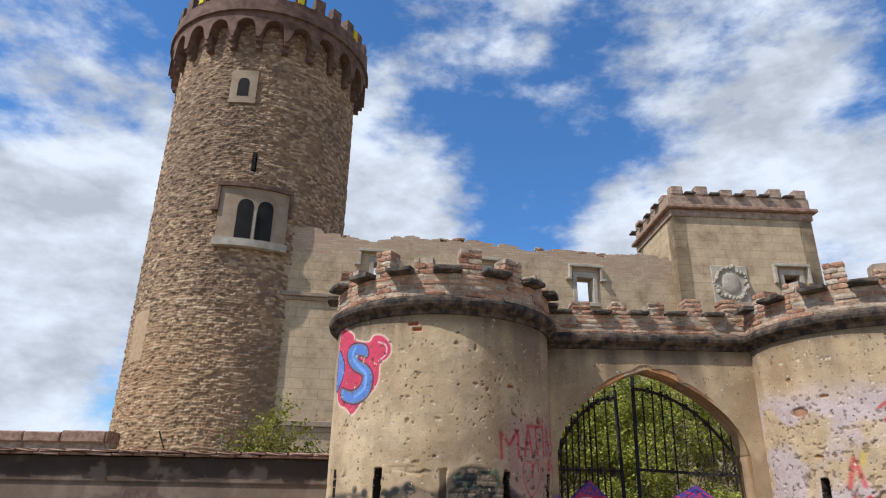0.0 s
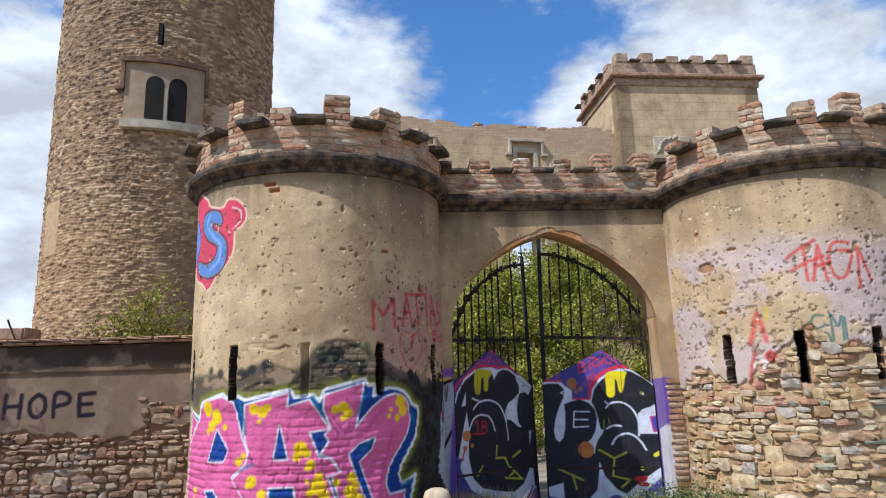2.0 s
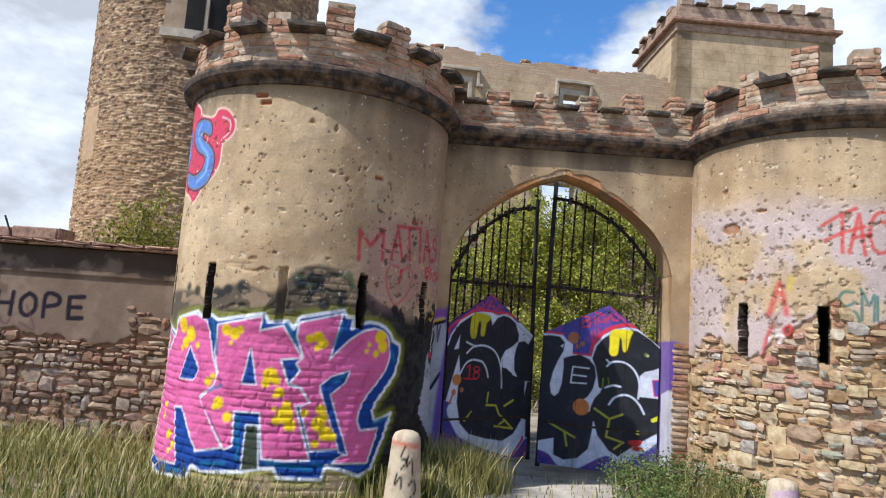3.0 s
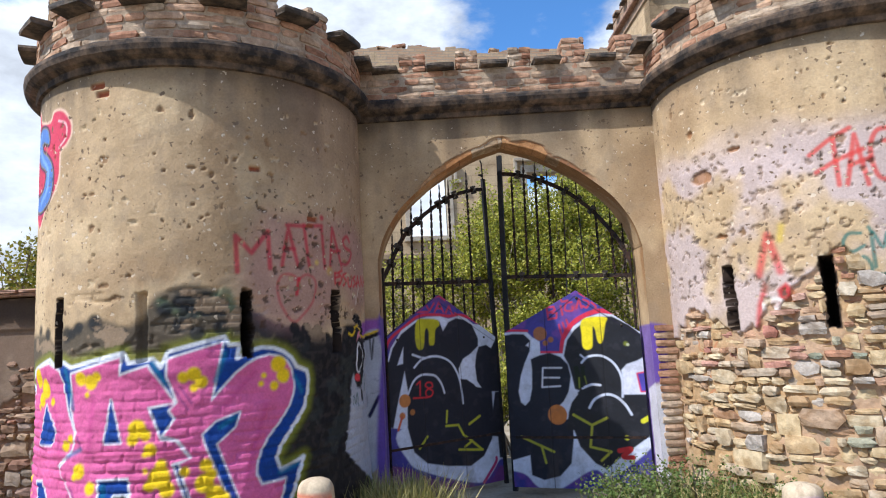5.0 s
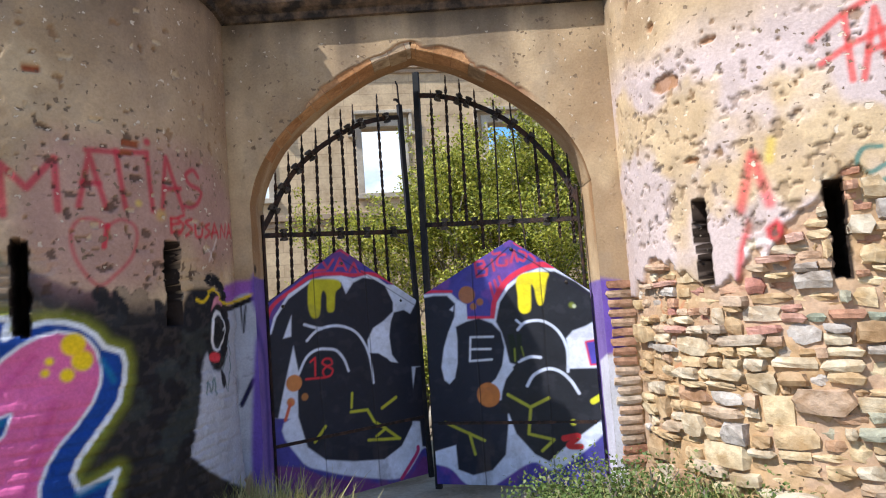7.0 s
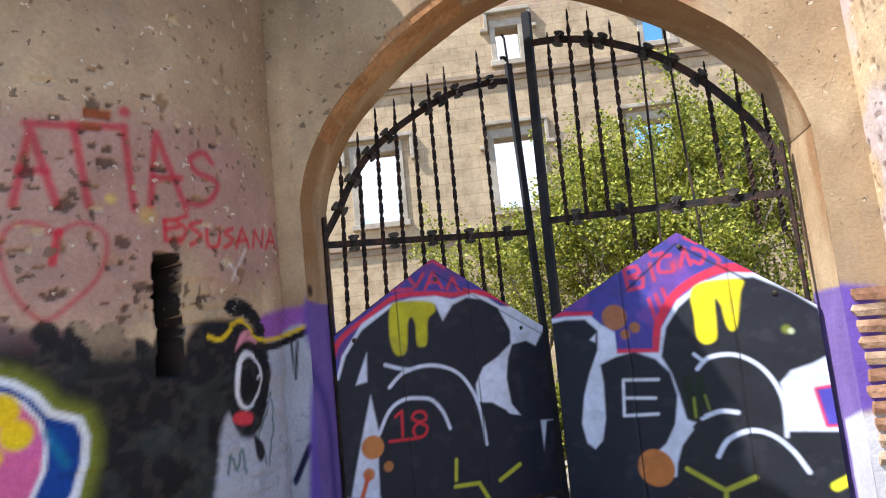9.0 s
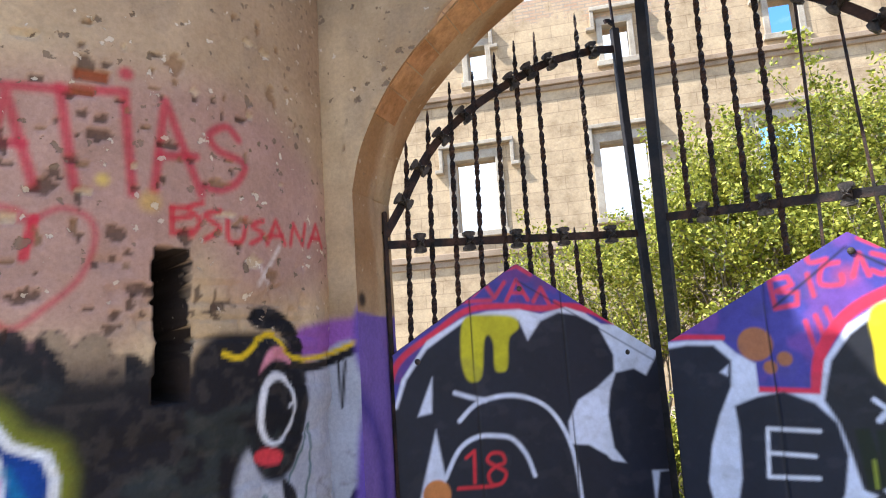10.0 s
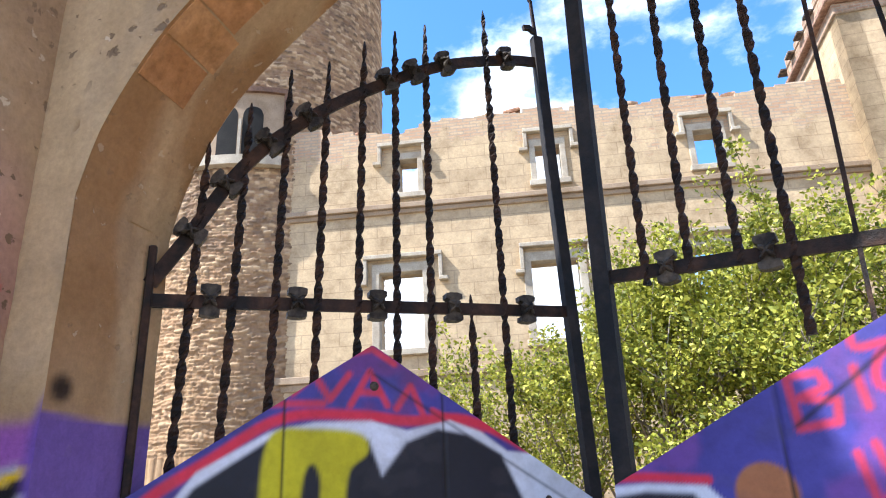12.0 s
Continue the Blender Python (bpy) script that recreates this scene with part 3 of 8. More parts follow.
    cv.fill([(0.166, 1.381), (0.499, 1.470), (0.427, 1.112), (0.577, 1.270), (0.643, 1.320), (0.712, 1.354), (0.785, 1.371), (0.851, 1.358), (0.911, 1.322), (0.951, 1.264), (0.970, 1.197), (0.960, 1.108), (0.922, 1.022), (0.859, 0.938), (0.780, 0.857), (0.729, 0.775), (0.698, 0.693), (0.694, 0.630), (0.728, 0.564), (0.887, 0.577), (0.801, 0.316), (0.512, 0.324), (0.605, 0.389), (0.425, 0.834), (0.382, 0.889), (0.560, 0.434), (0.337, 0.418), (0.232, 0.746), (0.304, 0.777), (0.229, 0.885), (0.139, 0.919), (0.209, 1.016), (0.175, 1.066), (0.222, 1.115), (0.161, 1.273)], (206, 98, 148), smooth=False, grow=-0.004)
    cv.fill([(-0.822, 1.126), (-0.936, 0.868), (-0.739, 0.873), (-0.689, 0.969)], (216, 218, 224), smooth=False, grow=0.01)
    cv.fill([(-0.822, 1.126), (-0.936, 0.868), (-0.739, 0.873), (-0.689, 0.969)], (26, 62, 136), smooth=False)
    cv.fill([(-0.198, 1.148), (-0.242, 0.889), (-0.128, 0.891)], (216, 218, 224), smooth=False, grow=0.01)
    cv.fill([(-0.198, 1.148), (-0.242, 0.889), (-0.128, 0.891)], (26, 62, 136), smooth=False)
    cv.fill([(0.596, 1.023), (0.567, 0.940), (0.450, 0.845), (0.623, 0.387), (0.565, 0.409), (0.387, 0.856), (0.374, 0.906), (0.455, 0.978)], (216, 218, 224), smooth=False, grow=0.01)
    cv.fill([(0.596, 1.023), (0.567, 0.940), (0.450, 0.845), (0.623, 0.387), (0.565, 0.409), (0.387, 0.856), (0.374, 0.906), (0.455, 0.978)], (26, 62, 136), smooth=False)
    cv.fill([(-0.167, 0.579), (-0.078, 0.580), (-0.043, 0.269), (-0.167, 0.251)], (216, 218, 224), smooth=False, grow=0.01)
    cv.fill([(-0.167, 0.579), (-0.078, 0.580), (-0.043, 0.269), (-0.167, 0.251)], (58, 66, 52), smooth=False)
    cv.stroke([(-0.557, 1.345), (-0.503, 1.101)], (30, 108, 146), 0.03, soft=0.014, strength=0.75)
    cv.stroke([(-0.542, 0.808), (-0.426, 0.855)], (30, 108, 146), 0.03, soft=0.014, strength=0.75)
    cv.stroke([(-0.245, 0.637), (-0.214, 0.329)], (30, 108, 146), 0.03, soft=0.014, strength=0.75)
    cv.stroke([(0.029, 0.320), (0.349, 0.280)], (30, 108, 146), 0.03, soft=0.014, strength=0.75)
    cv.stroke([(0.565, 0.995), (0.477, 0.944)], (30, 108, 146), 0.03, soft=0.014, strength=0.75)
    cv.stroke([(0.077, 1.364), (0.146, 1.231)], (30, 108, 146), 0.03, soft=0.014, strength=0.75)
    cv.stroke([(0.509, 1.398), (0.449, 1.229)], (30, 108, 146), 0.03, soft=0.014, strength=0.75)
    cv.stroke([(0.850, 0.624), (0.985, 0.653)], (30, 108, 146), 0.03, soft=0.014, strength=0.75)
    cv.stroke([(-1.044, 0.143), (-0.741, 0.170)], (30, 108, 146), 0.03, soft=0.014, strength=0.75)
    cv.stroke([(-0.511, 0.258), (-0.311, 0.285)], (30, 108, 146), 0.03, soft=0.014, strength=0.75)
    cv.stroke([(0.975, 1.219), (1.025, 1.119)], (30, 108, 146), 0.03, soft=0.014, strength=0.75)
    cv.stroke([(0.368, 0.327), (0.430, 0.299)], (30, 108, 146), 0.03, soft=0.014, strength=0.75)
    cv.stroke([(-0.817, 1.351), (-0.682, 1.054), (-0.632, 0.803)], (182, 62, 128), 0.028, soft=0.02, strength=0.5)
    cv.stroke([(-0.327, 1.147), (-0.360, 0.816)], (182, 62, 128), 0.028, soft=0.02, strength=0.5)
    cv.stroke([(0.080, 1.273), (0.207, 1.066)], (182, 62, 128), 0.028, soft=0.02, strength=0.5)
    cv.stroke([(0.240, 1.356), (0.403, 1.398)], (182, 62, 128), 0.028, soft=0.02, strength=0.5)
    cv.stroke([(0.690, 1.268), (0.495, 1.060)], (182, 62, 128), 0.028, soft=0.02, strength=0.5)
    cv.stroke([(0.766, 1.051), (0.635, 0.635)], (182, 62, 128), 0.028, soft=0.02, strength=0.5)
    cv.stroke([(0.018, 0.640), (0.106, 0.419)], (182, 62, 128), 0.028, soft=0.02, strength=0.5)
    cv.stroke([(-1.310, 0.746), (-1.250, 0.347)], (182, 62, 128), 0.028, soft=0.02, strength=0.5)
    cv.stroke([(-1.387, 0.731), (-0.542, 0.808)], (128, 40, 72), 0.018, soft=0.012, strength=0.7)
    cv.stroke([(-0.384, 0.807), (0.254, 0.819)], (128, 40, 72), 0.018, soft=0.012, strength=0.7)
    cv.stroke([(0.204, 1.190), (0.288, 1.065)], (64, 40, 110), 0.012, soft=0.008, strength=0.6)
    cv.stroke([(0.236, 1.210), (0.308, 1.106)], (64, 40, 110), 0.012, soft=0.008, strength=0.6)
    cv.stroke([(0.527, 0.601), (0.595, 0.452)], (64, 40, 110), 0.012, soft=0.008, strength=0.6)
    cv.stroke([(-0.504, 0.625), (-0.367, 0.450)], (64, 40, 110), 0.012, soft=0.008, strength=0.6)
    cv.stroke([(-0.451, 0.928), (-0.426, 0.855)], (64, 40, 110), 0.012, soft=0.008, strength=0.6)
    cv.dot(-0.954, 1.297, 0.066, (228, 192, 22), soft=0.012)
    cv.dot(-0.832, 1.229, 0.066, (228, 192, 22), soft=0.012)
    cv.dot(-0.897, 1.158, 0.048, (228, 192, 22), soft=0.012)
    cv.dot(-0.953, 1.107, 0.026, (228, 192, 22), soft=0.012)
    cv.dot(-0.723, 1.146, 0.026, (228, 192, 22), soft=0.012)
    cv.dot(-0.423, 1.287, 0.044, (228, 192, 22), soft=0.012)
    cv.dot(-0.347, 1.263, 0.048, (228, 192, 22), soft=0.012)
    cv.dot(-0.300, 1.296, 0.031, (228, 192, 22), soft=0.012)
    cv.dot(-0.372, 1.187, 0.018, (228, 192, 22), soft=0.012)
    cv.dot(0.259, 1.264, 0.035, (228, 192, 22), soft=0.012)
    cv.dot(0.323, 1.280, 0.044, (228, 192, 22), soft=0.012)
    cv.dot(0.366, 1.230, 0.04, (228, 192, 22), soft=0.012)
    cv.dot(0.321, 1.197, 0.026, (228, 192, 22), soft=0.012)
    cv.dot(0.852, 1.309, 0.053, (228, 192, 22), soft=0.012)
    cv.dot(0.891, 1.230, 0.048, (228, 192, 22), soft=0.012)
    cv.dot(0.824, 1.170, 0.031, (228, 192, 22), soft=0.012)
    cv.dot(0.735, 1.190, 0.018, (228, 192, 22), soft=0.012)
    cv.dot(0.753, 1.241, 0.018, (228, 192, 22), soft=0.012)
    cv.dot(-0.021, 0.969, 0.057, (228, 192, 22), soft=0.012)
    cv.dot(-0.052, 0.904, 0.035, (228, 192, 22), soft=0.012)
    cv.dot(0.029, 0.928, 0.035, (228, 192, 22), soft=0.012)
    cv.dot(0.061, 0.842, 0.04, (228, 192, 22), soft=0.012)
    cv.dot(0.029, 0.814, 0.018, (228, 192, 22), soft=0.012)
    cv.dot(-0.564, 0.874, 0.035, (228, 192, 22), soft=0.012)
    cv.dot(-0.515, 0.918, 0.026, (228, 192, 22), soft=0.012)
    cv.dot(-0.430, 0.723, 0.048, (228, 192, 22), soft=0.012)
    cv.dot(-0.465, 0.689, 0.022, (228, 192, 22), soft=0.012)
    cv.dot(-0.336, 0.626, 0.04, (228, 192, 22), soft=0.012)
    cv.dot(0.118, 0.676, 0.066, (228, 192, 22), soft=0.012)
    cv.dot(0.059, 0.628, 0.035, (228, 192, 22), soft=0.012)
    cv.dot(0.164, 0.602, 0.048, (228, 192, 22), soft=0.012)
    cv.dot(0.128, 0.748, 0.035, (228, 192, 22), soft=0.012)
    cv.dot(0.032, 0.717, 0.018, (228, 192, 22), soft=0.012)
    cv.dot(0.391, 0.724, 0.04, (228, 192, 22), soft=0.012)
    cv.dot(0.381, 0.618, 0.057, (228, 192, 22), soft=0.012)
    cv.dot(0.444, 0.545, 0.057, (228, 192, 22), soft=0.012)
    cv.dot(0.495, 0.521, 0.035, (228, 192, 22), soft=0.012)
    cv.dot(0.364, 0.469, 0.031, (228, 192, 22), soft=0.012)
    cv.dot(0.266, 0.696, 0.031, (228, 192, 22), soft=0.012)
    cv.dot(0.421, 0.669, 0.035, (228, 192, 22), soft=0.012)
    cv.dot(-1.128, 0.622, 0.031, (228, 192, 22), soft=0.012)
    cv.dot(-1.150, 0.540, 0.031, (228, 192, 22), soft=0.012)
    cv.dot(-1.288, 0.431, 0.026, (228, 192, 22), soft=0.012)
    cv.dot(-0.980, 0.410, 0.04, (228, 192, 22), soft=0.012)
    cv.dot(-0.898, 0.341, 0.035, (228, 192, 22), soft=0.012)
    cv.dot(-0.943, 0.288, 0.022, (228, 192, 22), soft=0.012)
    cv.dot(-0.498, 1.574, 0.035, (44, 45, 47), soft=0.012, strength=0.85)
    cv.dot(-0.433, 1.611, 0.03, (44, 45, 47), soft=0.012, strength=0.85)
    cv.dot(-0.3, 1.623, 0.045, (44, 45, 47), soft=0.012, strength=0.85)
    cv.dot(-0.22, 1.562, 0.045, (44, 45, 47), soft=0.012, strength=0.85)
    cv.dot(-0.112, 1.564, 0.03, (44, 45, 47), soft=0.012, strength=0.85)
    cv.dot(0.159, 1.695, 0.04, (44, 45, 47), soft=0.012, strength=0.85)
    cv.dot(0.229, 1.721, 0.035, (44, 45, 47), soft=0.012, strength=0.85)
    cv.dot(0.293, 1.664, 0.06, (44, 45, 47), soft=0.012, strength=0.85)
    cv.dot(0.394, 1.683, 0.05, (44, 45, 47), soft=0.012, strength=0.85)
    cv.dot(0.482, 1.666, 0.04, (44, 45, 47), soft=0.012, strength=0.85)
    cv.dot(0.488, 1.564, 0.05, (44, 45, 47), soft=0.012, strength=0.85)
    cv.dot(0.245, 1.587, 0.05, (44, 45, 47), soft=0.012, strength=0.85)
    cv.dot(0.342, 1.532, 0.045, (44, 45, 47), soft=0.012, strength=0.85)
    cv.dot(0.718, 1.58, 0.06, (44, 45, 47), soft=0.012, strength=0.85)
    cv.dot(0.775, 1.527, 0.05, (44, 45, 47), soft=0.012, strength=0.85)
    cv.dot(0.863, 1.532, 0.045, (44, 45, 47), soft=0.012, strength=0.85)
    cv.dot(0.994, 1.49, 0.045, (44, 45, 47), soft=0.012, strength=0.85)
    cv.dot(1.134, 1.459, 0.03, (44, 45, 47), soft=0.012, strength=0.85)
    cv.dot(1.045, 1.418, 0.05, (44, 45, 47), soft=0.012, strength=0.85)
    cv.dot(0.605, 1.637, 0.05, (44, 45, 47), soft=0.012, strength=0.85)
    cv.fill([(-1.392, 3.293), (-1.130, 3.180), (-1.064, 3.100), (-0.847, 3.045), (-0.767, 3.102), (-0.655, 3.083), (-0.565, 2.989), (-0.561, 2.899), (-0.610, 2.845), (-0.676, 2.804), (-0.690, 2.640), (-0.759, 2.534), (-0.880, 2.458), (-1.028, 2.335), (-1.163, 2.404), (-1.398, 2.514), (-1.492, 2.859), (-1.491, 3.194)], (222, 190, 170), grow=0.018)
    cv.fill([(-1.392, 3.293), (-1.130, 3.180), (-1.064, 3.100), (-0.847, 3.045), (-0.767, 3.102), (-0.655, 3.083), (-0.565, 2.989), (-0.561, 2.899), (-0.610, 2.845), (-0.676, 2.804), (-0.690, 2.640), (-0.759, 2.534), (-0.880, 2.458), (-1.028, 2.335), (-1.163, 2.404), (-1.398, 2.514), (-1.492, 2.859), (-1.491, 3.194)], (196, 68, 92), grow=0.0)
    cv.stroke([(-0.710, 3.031), (-0.616, 2.987), (-0.612, 2.896), (-0.692, 2.836)], (232, 196, 200), 0.012)
    cv.fill([(-0.880, 3.000), (-1.009, 3.046), (-1.161, 3.037), (-1.201, 2.934), (-1.060, 2.799), (-0.898, 2.715), (-0.929, 2.597), (-1.089, 2.559), (-1.310, 2.617), (-1.262, 2.518), (-1.026, 2.447), (-0.863, 2.477), (-0.784, 2.567), (-0.776, 2.702), (-0.858, 2.800), (-0.994, 2.876), (-0.977, 2.940), (-0.856, 2.903)], (36, 34, 84), grow=0.024)
    cv.fill([(-0.880, 3.000), (-1.009, 3.046), (-1.161, 3.037), (-1.201, 2.934), (-1.060, 2.799), (-0.898, 2.715), (-0.929, 2.597), (-1.089, 2.559), (-1.310, 2.617), (-1.262, 2.518), (-1.026, 2.447), (-0.863, 2.477), (-0.784, 2.567), (-0.776, 2.702), (-0.858, 2.800), (-0.994, 2.876), (-0.977, 2.940), (-0.856, 2.903)], (218, 196, 60), grow=0.01, strength=0.35)
    cv.fill([(-0.880, 3.000), (-1.009, 3.046), (-1.161, 3.037), (-1.201, 2.934), (-1.060, 2.799), (-0.898, 2.715), (-0.929, 2.597), (-1.089, 2.559), (-1.310, 2.617), (-1.262, 2.518), (-1.026, 2.447), (-0.863, 2.477), (-0.784, 2.567), (-0.776, 2.702), (-0.858, 2.800), (-0.994, 2.876), (-0.977, 2.940), (-0.856, 2.903)], (92, 126, 190))
    cv.stroke([(-1.055, 3.014), (-1.102, 2.939), (-0.989, 2.823), (-0.862, 2.719), (-0.870, 2.578), (-1.008, 2.506)], (136, 174, 224), 0.03, soft=0.015, strength=0.7)
    cv.fill([(-1.493, 3.026), (-1.379, 2.990), (-1.269, 2.813), (-1.398, 2.644), (-1.493, 2.660)], (36, 34, 84), grow=0.02)
    cv.fill([(-1.493, 3.026), (-1.379, 2.990), (-1.269, 2.813), (-1.398, 2.644), (-1.493, 2.660)], (104, 128, 190))
    cv.fill([(0.771, 2.284), (0.957, 2.298), (1.279, 2.326), (1.483, 2.335), (1.757, 2.304), (2.111, 2.040), (2.120, 1.770), (1.633, 1.655), (1.455, 1.827), (1.289, 1.576), (1.007, 1.537), (0.739, 1.612), (0.623, 1.935)], (166, 124, 120), soft=0.11, strength=0.62)
    cv.stroke([(0.590, 1.918), (0.581, 2.152), (0.682, 2.041), (0.795, 2.189), (0.806, 1.942)], (178, 50, 66), 0.032, soft=0.011, strength=0.82, smooth=False)
    cv.stroke([(0.892, 1.964), (0.944, 2.218), (1.017, 1.962)], (178, 50, 66), 0.028, soft=0.011, strength=0.82, smooth=False)
    cv.stroke([(0.910, 2.079), (0.988, 2.080)], (178, 50, 66), 0.028, soft=0.011, strength=0.82, smooth=False)
    cv.stroke([(1.070, 2.252), (1.112, 1.966)], (178, 50, 66), 0.028, soft=0.011, strength=0.82, smooth=False)
    cv.stroke([(0.932, 2.241), (1.067, 2.244), (1.237, 2.265)], (178, 50, 66), 0.028, soft=0.011, strength=0.82, smooth=False)
    cv.stroke([(1.236, 2.243), (1.261, 1.962)], (178, 50, 66), 0.028, soft=0.011, strength=0.82, smooth=False)
    cv.stroke([(1.321, 1.980), (1.350, 2.259), (1.464, 1.981)], (178, 50, 66), 0.028, soft=0.011, strength=0.82, smooth=False)
    cv.stroke([(1.340, 2.086), (1.445, 2.100)], (178, 50, 66), 0.028, soft=0.011, strength=0.82, smooth=False)
    cv.stroke([(1.597, 2.187), (1.551, 2.220), (1.492, 2.181), (1.522, 2.135), (1.617, 2.109), (1.592, 2.043), (1.530, 2.007), (1.476, 2.009)], (178, 50, 66), 0.027, soft=0.011, strength=0.82)
    cv.dot(1.239, 2.322, 0.02, (178, 50, 66), soft=0.012, strength=0.85)
    cv.stroke([(1.003, 1.870), (0.982, 1.893), (0.926, 1.904), (0.873, 1.877), (0.855, 1.800), (0.884, 1.685), (0.967, 1.581), (1.051, 1.632), (1.131, 1.714), (1.166, 1.818), (1.149, 1.881), (1.089, 1.905), (1.040, 1.884), (1.009, 1.859)], (178, 50, 66), 0.018, strength=0.62, soft=0.01)
    cv.stroke([(0.967, 1.866), (1.030, 1.870)], (178, 50, 66), 0.014, strength=0.5)
    cv.stroke([(1.020, 1.874), (0.999, 1.767)], (190, 40, 60), 0.026, strength=0.85)
    cv.stroke([(1.372, 1.929), (1.373, 1.852), (1.428, 1.864)], (190, 46, 58), 0.018, smooth=False, soft=0.007, strength=0.86)
    cv.stroke([(1.375, 1.897), (1.426, 1.907)], (190, 46, 58), 0.018, smooth=False, soft=0.007, strength=0.86)
    cv.stroke([(1.372, 1.929), (1.418, 1.933)], (190, 46, 58), 0.018, smooth=False, soft=0.007, strength=0.86)
    cv.stroke([(1.467, 1.955), (1.422, 1.933), (1.459, 1.897), (1.432, 1.851)], (190, 46, 58), 0.018, smooth=True, soft=0.007, strength=0.86)
    cv.stroke([(1.527, 1.938), (1.475, 1.916), (1.524, 1.880), (1.475, 1.841)], (190, 46, 58), 0.018, smooth=True, soft=0.007, strength=0.86)
    cv.stroke([(1.553, 1.914), (1.557, 1.846), (1.606, 1.850), (1.623, 1.921)], (190, 46, 58), 0.018, smooth=True, soft=0.007, strength=0.86)
    cv.stroke([(1.695, 1.926), (1.647, 1.904), (1.694, 1.878), (1.642, 1.843)], (190, 46, 58), 0.018, smooth=True, soft=0.007, strength=0.86)
    cv.stroke([(1.709, 1.849), (1.753, 1.933), (1.796, 1.857)], (190, 46, 58), 0.018, smooth=False, soft=0.007, strength=0.86)
    cv.stroke([(1.725, 1.879), (1.783, 1.885)], (190, 46, 58), 0.018, smooth=False, soft=0.007, strength=0.86)
    cv.stroke([(1.826, 1.860), (1.843, 1.936), (1.896, 1.867), (1.916, 1.946)], (190, 46, 58), 0.018, smooth=False, soft=0.007, strength=0.86)
    cv.stroke([(1.932, 1.866), (1.991, 1.956), (2.030, 1.877)], (190, 46, 58), 0.018, smooth=False, soft=0.007, strength=0.86)
    cv.stroke([(1.953, 1.899), (2.015, 1.907)], (190, 46, 58), 0.018, smooth=False, soft=0.007, strength=0.86)
    cv.stroke([(1.670, 1.711), (1.767, 1.844)], (212, 196, 186), 0.016, strength=0.7)
    cv.stroke([(1.669, 1.780), (1.716, 1.698)], (212, 196, 186), 0.012, strength=0.6)
    cv.dot(1.309, 1.941, 0.03, (206, 168, 60), soft=0.02, strength=0.5)
    cv.dot(1.182, 1.994, 0.018, (206, 178, 60), soft=0.012, strength=0.6)
    cv.dot(0.975, 1.538, 0.04, (32, 31, 33), soft=0.008, strength=0.95)
    cv.dot(1.068, 1.533, 0.04, (32, 31, 33), soft=0.008, strength=0.95)
    cv.dot(1.167, 1.513, 0.045, (32, 31, 33), soft=0.008, strength=0.95)
    cv.dot(1.258, 1.462, 0.04, (32, 31, 33), soft=0.008, strength=0.95)
    cv.dot(1.108, 1.475, 0.05, (32, 31, 33), soft=0.008, strength=0.95)
    cv.dot(1.007, 1.474, 0.05, (32, 31, 33), soft=0.008, strength=0.95)
    cv.dot(1.34, 1.476, 0.03, (32, 31, 33), soft=0.008, strength=0.95)
    cv.fill([(1.883, 1.569), (2.52, 1.631), (2.55, 1.613), (2.544, 1.489), (1.906, 1.446)], (142, 88, 164), soft=0.02)
    cv.fill([(1.595, 1.179), (1.444, 0.661), (2.317, 0.323), (2.542, 1.44), (1.904, 1.426), (1.853, 1.155), (1.766, 1.085), (1.685, 1.101)], (170, 172, 184), soft=0.012)
    cv.fill([(1.178, 1.324), (1.292, 1.404), (1.339, 1.367), (1.417, 1.391), (1.43, 1.474), (1.501, 1.544), (1.621, 1.553), (1.735, 1.541), (1.888, 1.457), (1.891, 1.247), (1.797, 1.089), (1.696, 1.085), (1.606, 1.172), (1.444, 0.661), (1.164, 0.756)], (30, 27, 30), soft=0.02)
    cv.fill([(1.635, 1.585), (1.647, 1.627), (1.729, 1.636), (1.832, 1.584), (1.896, 1.485), (1.838, 1.487), (1.758, 1.555), (1.683, 1.561)], (26, 24, 28))
    cv.stroke([(1.603, 1.463), (1.72, 1.52), (1.885, 1.429), (2.529, 1.504)], (26, 24, 28), 0.035)
    cv.stroke([(1.533, 1.489), (1.598, 1.477), (1.722, 1.548), (1.889, 1.459), (2.531, 1.531)], (214, 180, 24), 0.018)
    cv.fill([(1.665, 1.417), (1.704, 1.492), (1.768, 1.501), (1.82, 1.445), (1.748, 1.445)], (206, 134, 150))
    cv.fill([(1.899, 1.266), (1.834, 1.144), (1.726, 1.111), (1.642, 1.176), (1.617, 1.299), (1.66, 1.417), (1.757, 1.463), (1.862, 1.403)], (26, 24, 28))
    cv.fill([(1.829, 1.293), (1.792, 1.211), (1.725, 1.186), (1.671, 1.229), (1.655, 1.313), (1.684, 1.393), (1.746, 1.424), (1.809, 1.383)], (220, 220, 226))
    cv.fill([(1.816, 1.289), (1.787, 1.221), (1.736, 1.199), (1.694, 1.234), (1.682, 1.304), (1.705, 1.371), (1.754, 1.396), (1.801, 1.363)], (24, 22, 26))
    cv.fill([(1.776, 1.144), (1.754, 1.128), (1.707, 1.128), (1.664, 1.143), (1.649, 1.165), (1.667, 1.181), (1.711, 1.182), (1.757, 1.167)], (206, 62, 72))
    cv.stroke([(1.813, 1.373), (1.818, 1.324), (1.795, 1.307)], (220, 220, 226), 0.01)
    cv.stroke([(2.168, 1.438), (2.208, 1.269), (2.293, 1.436)], (26, 24, 28), 0.012, smooth=False)
    cv.stroke([(1.802, 1.069), (1.871, 1.152), (1.919, 1.234), (1.922, 1.105), (1.872, 0.941)], (34, 84, 76), 0.012, strength=0.8)
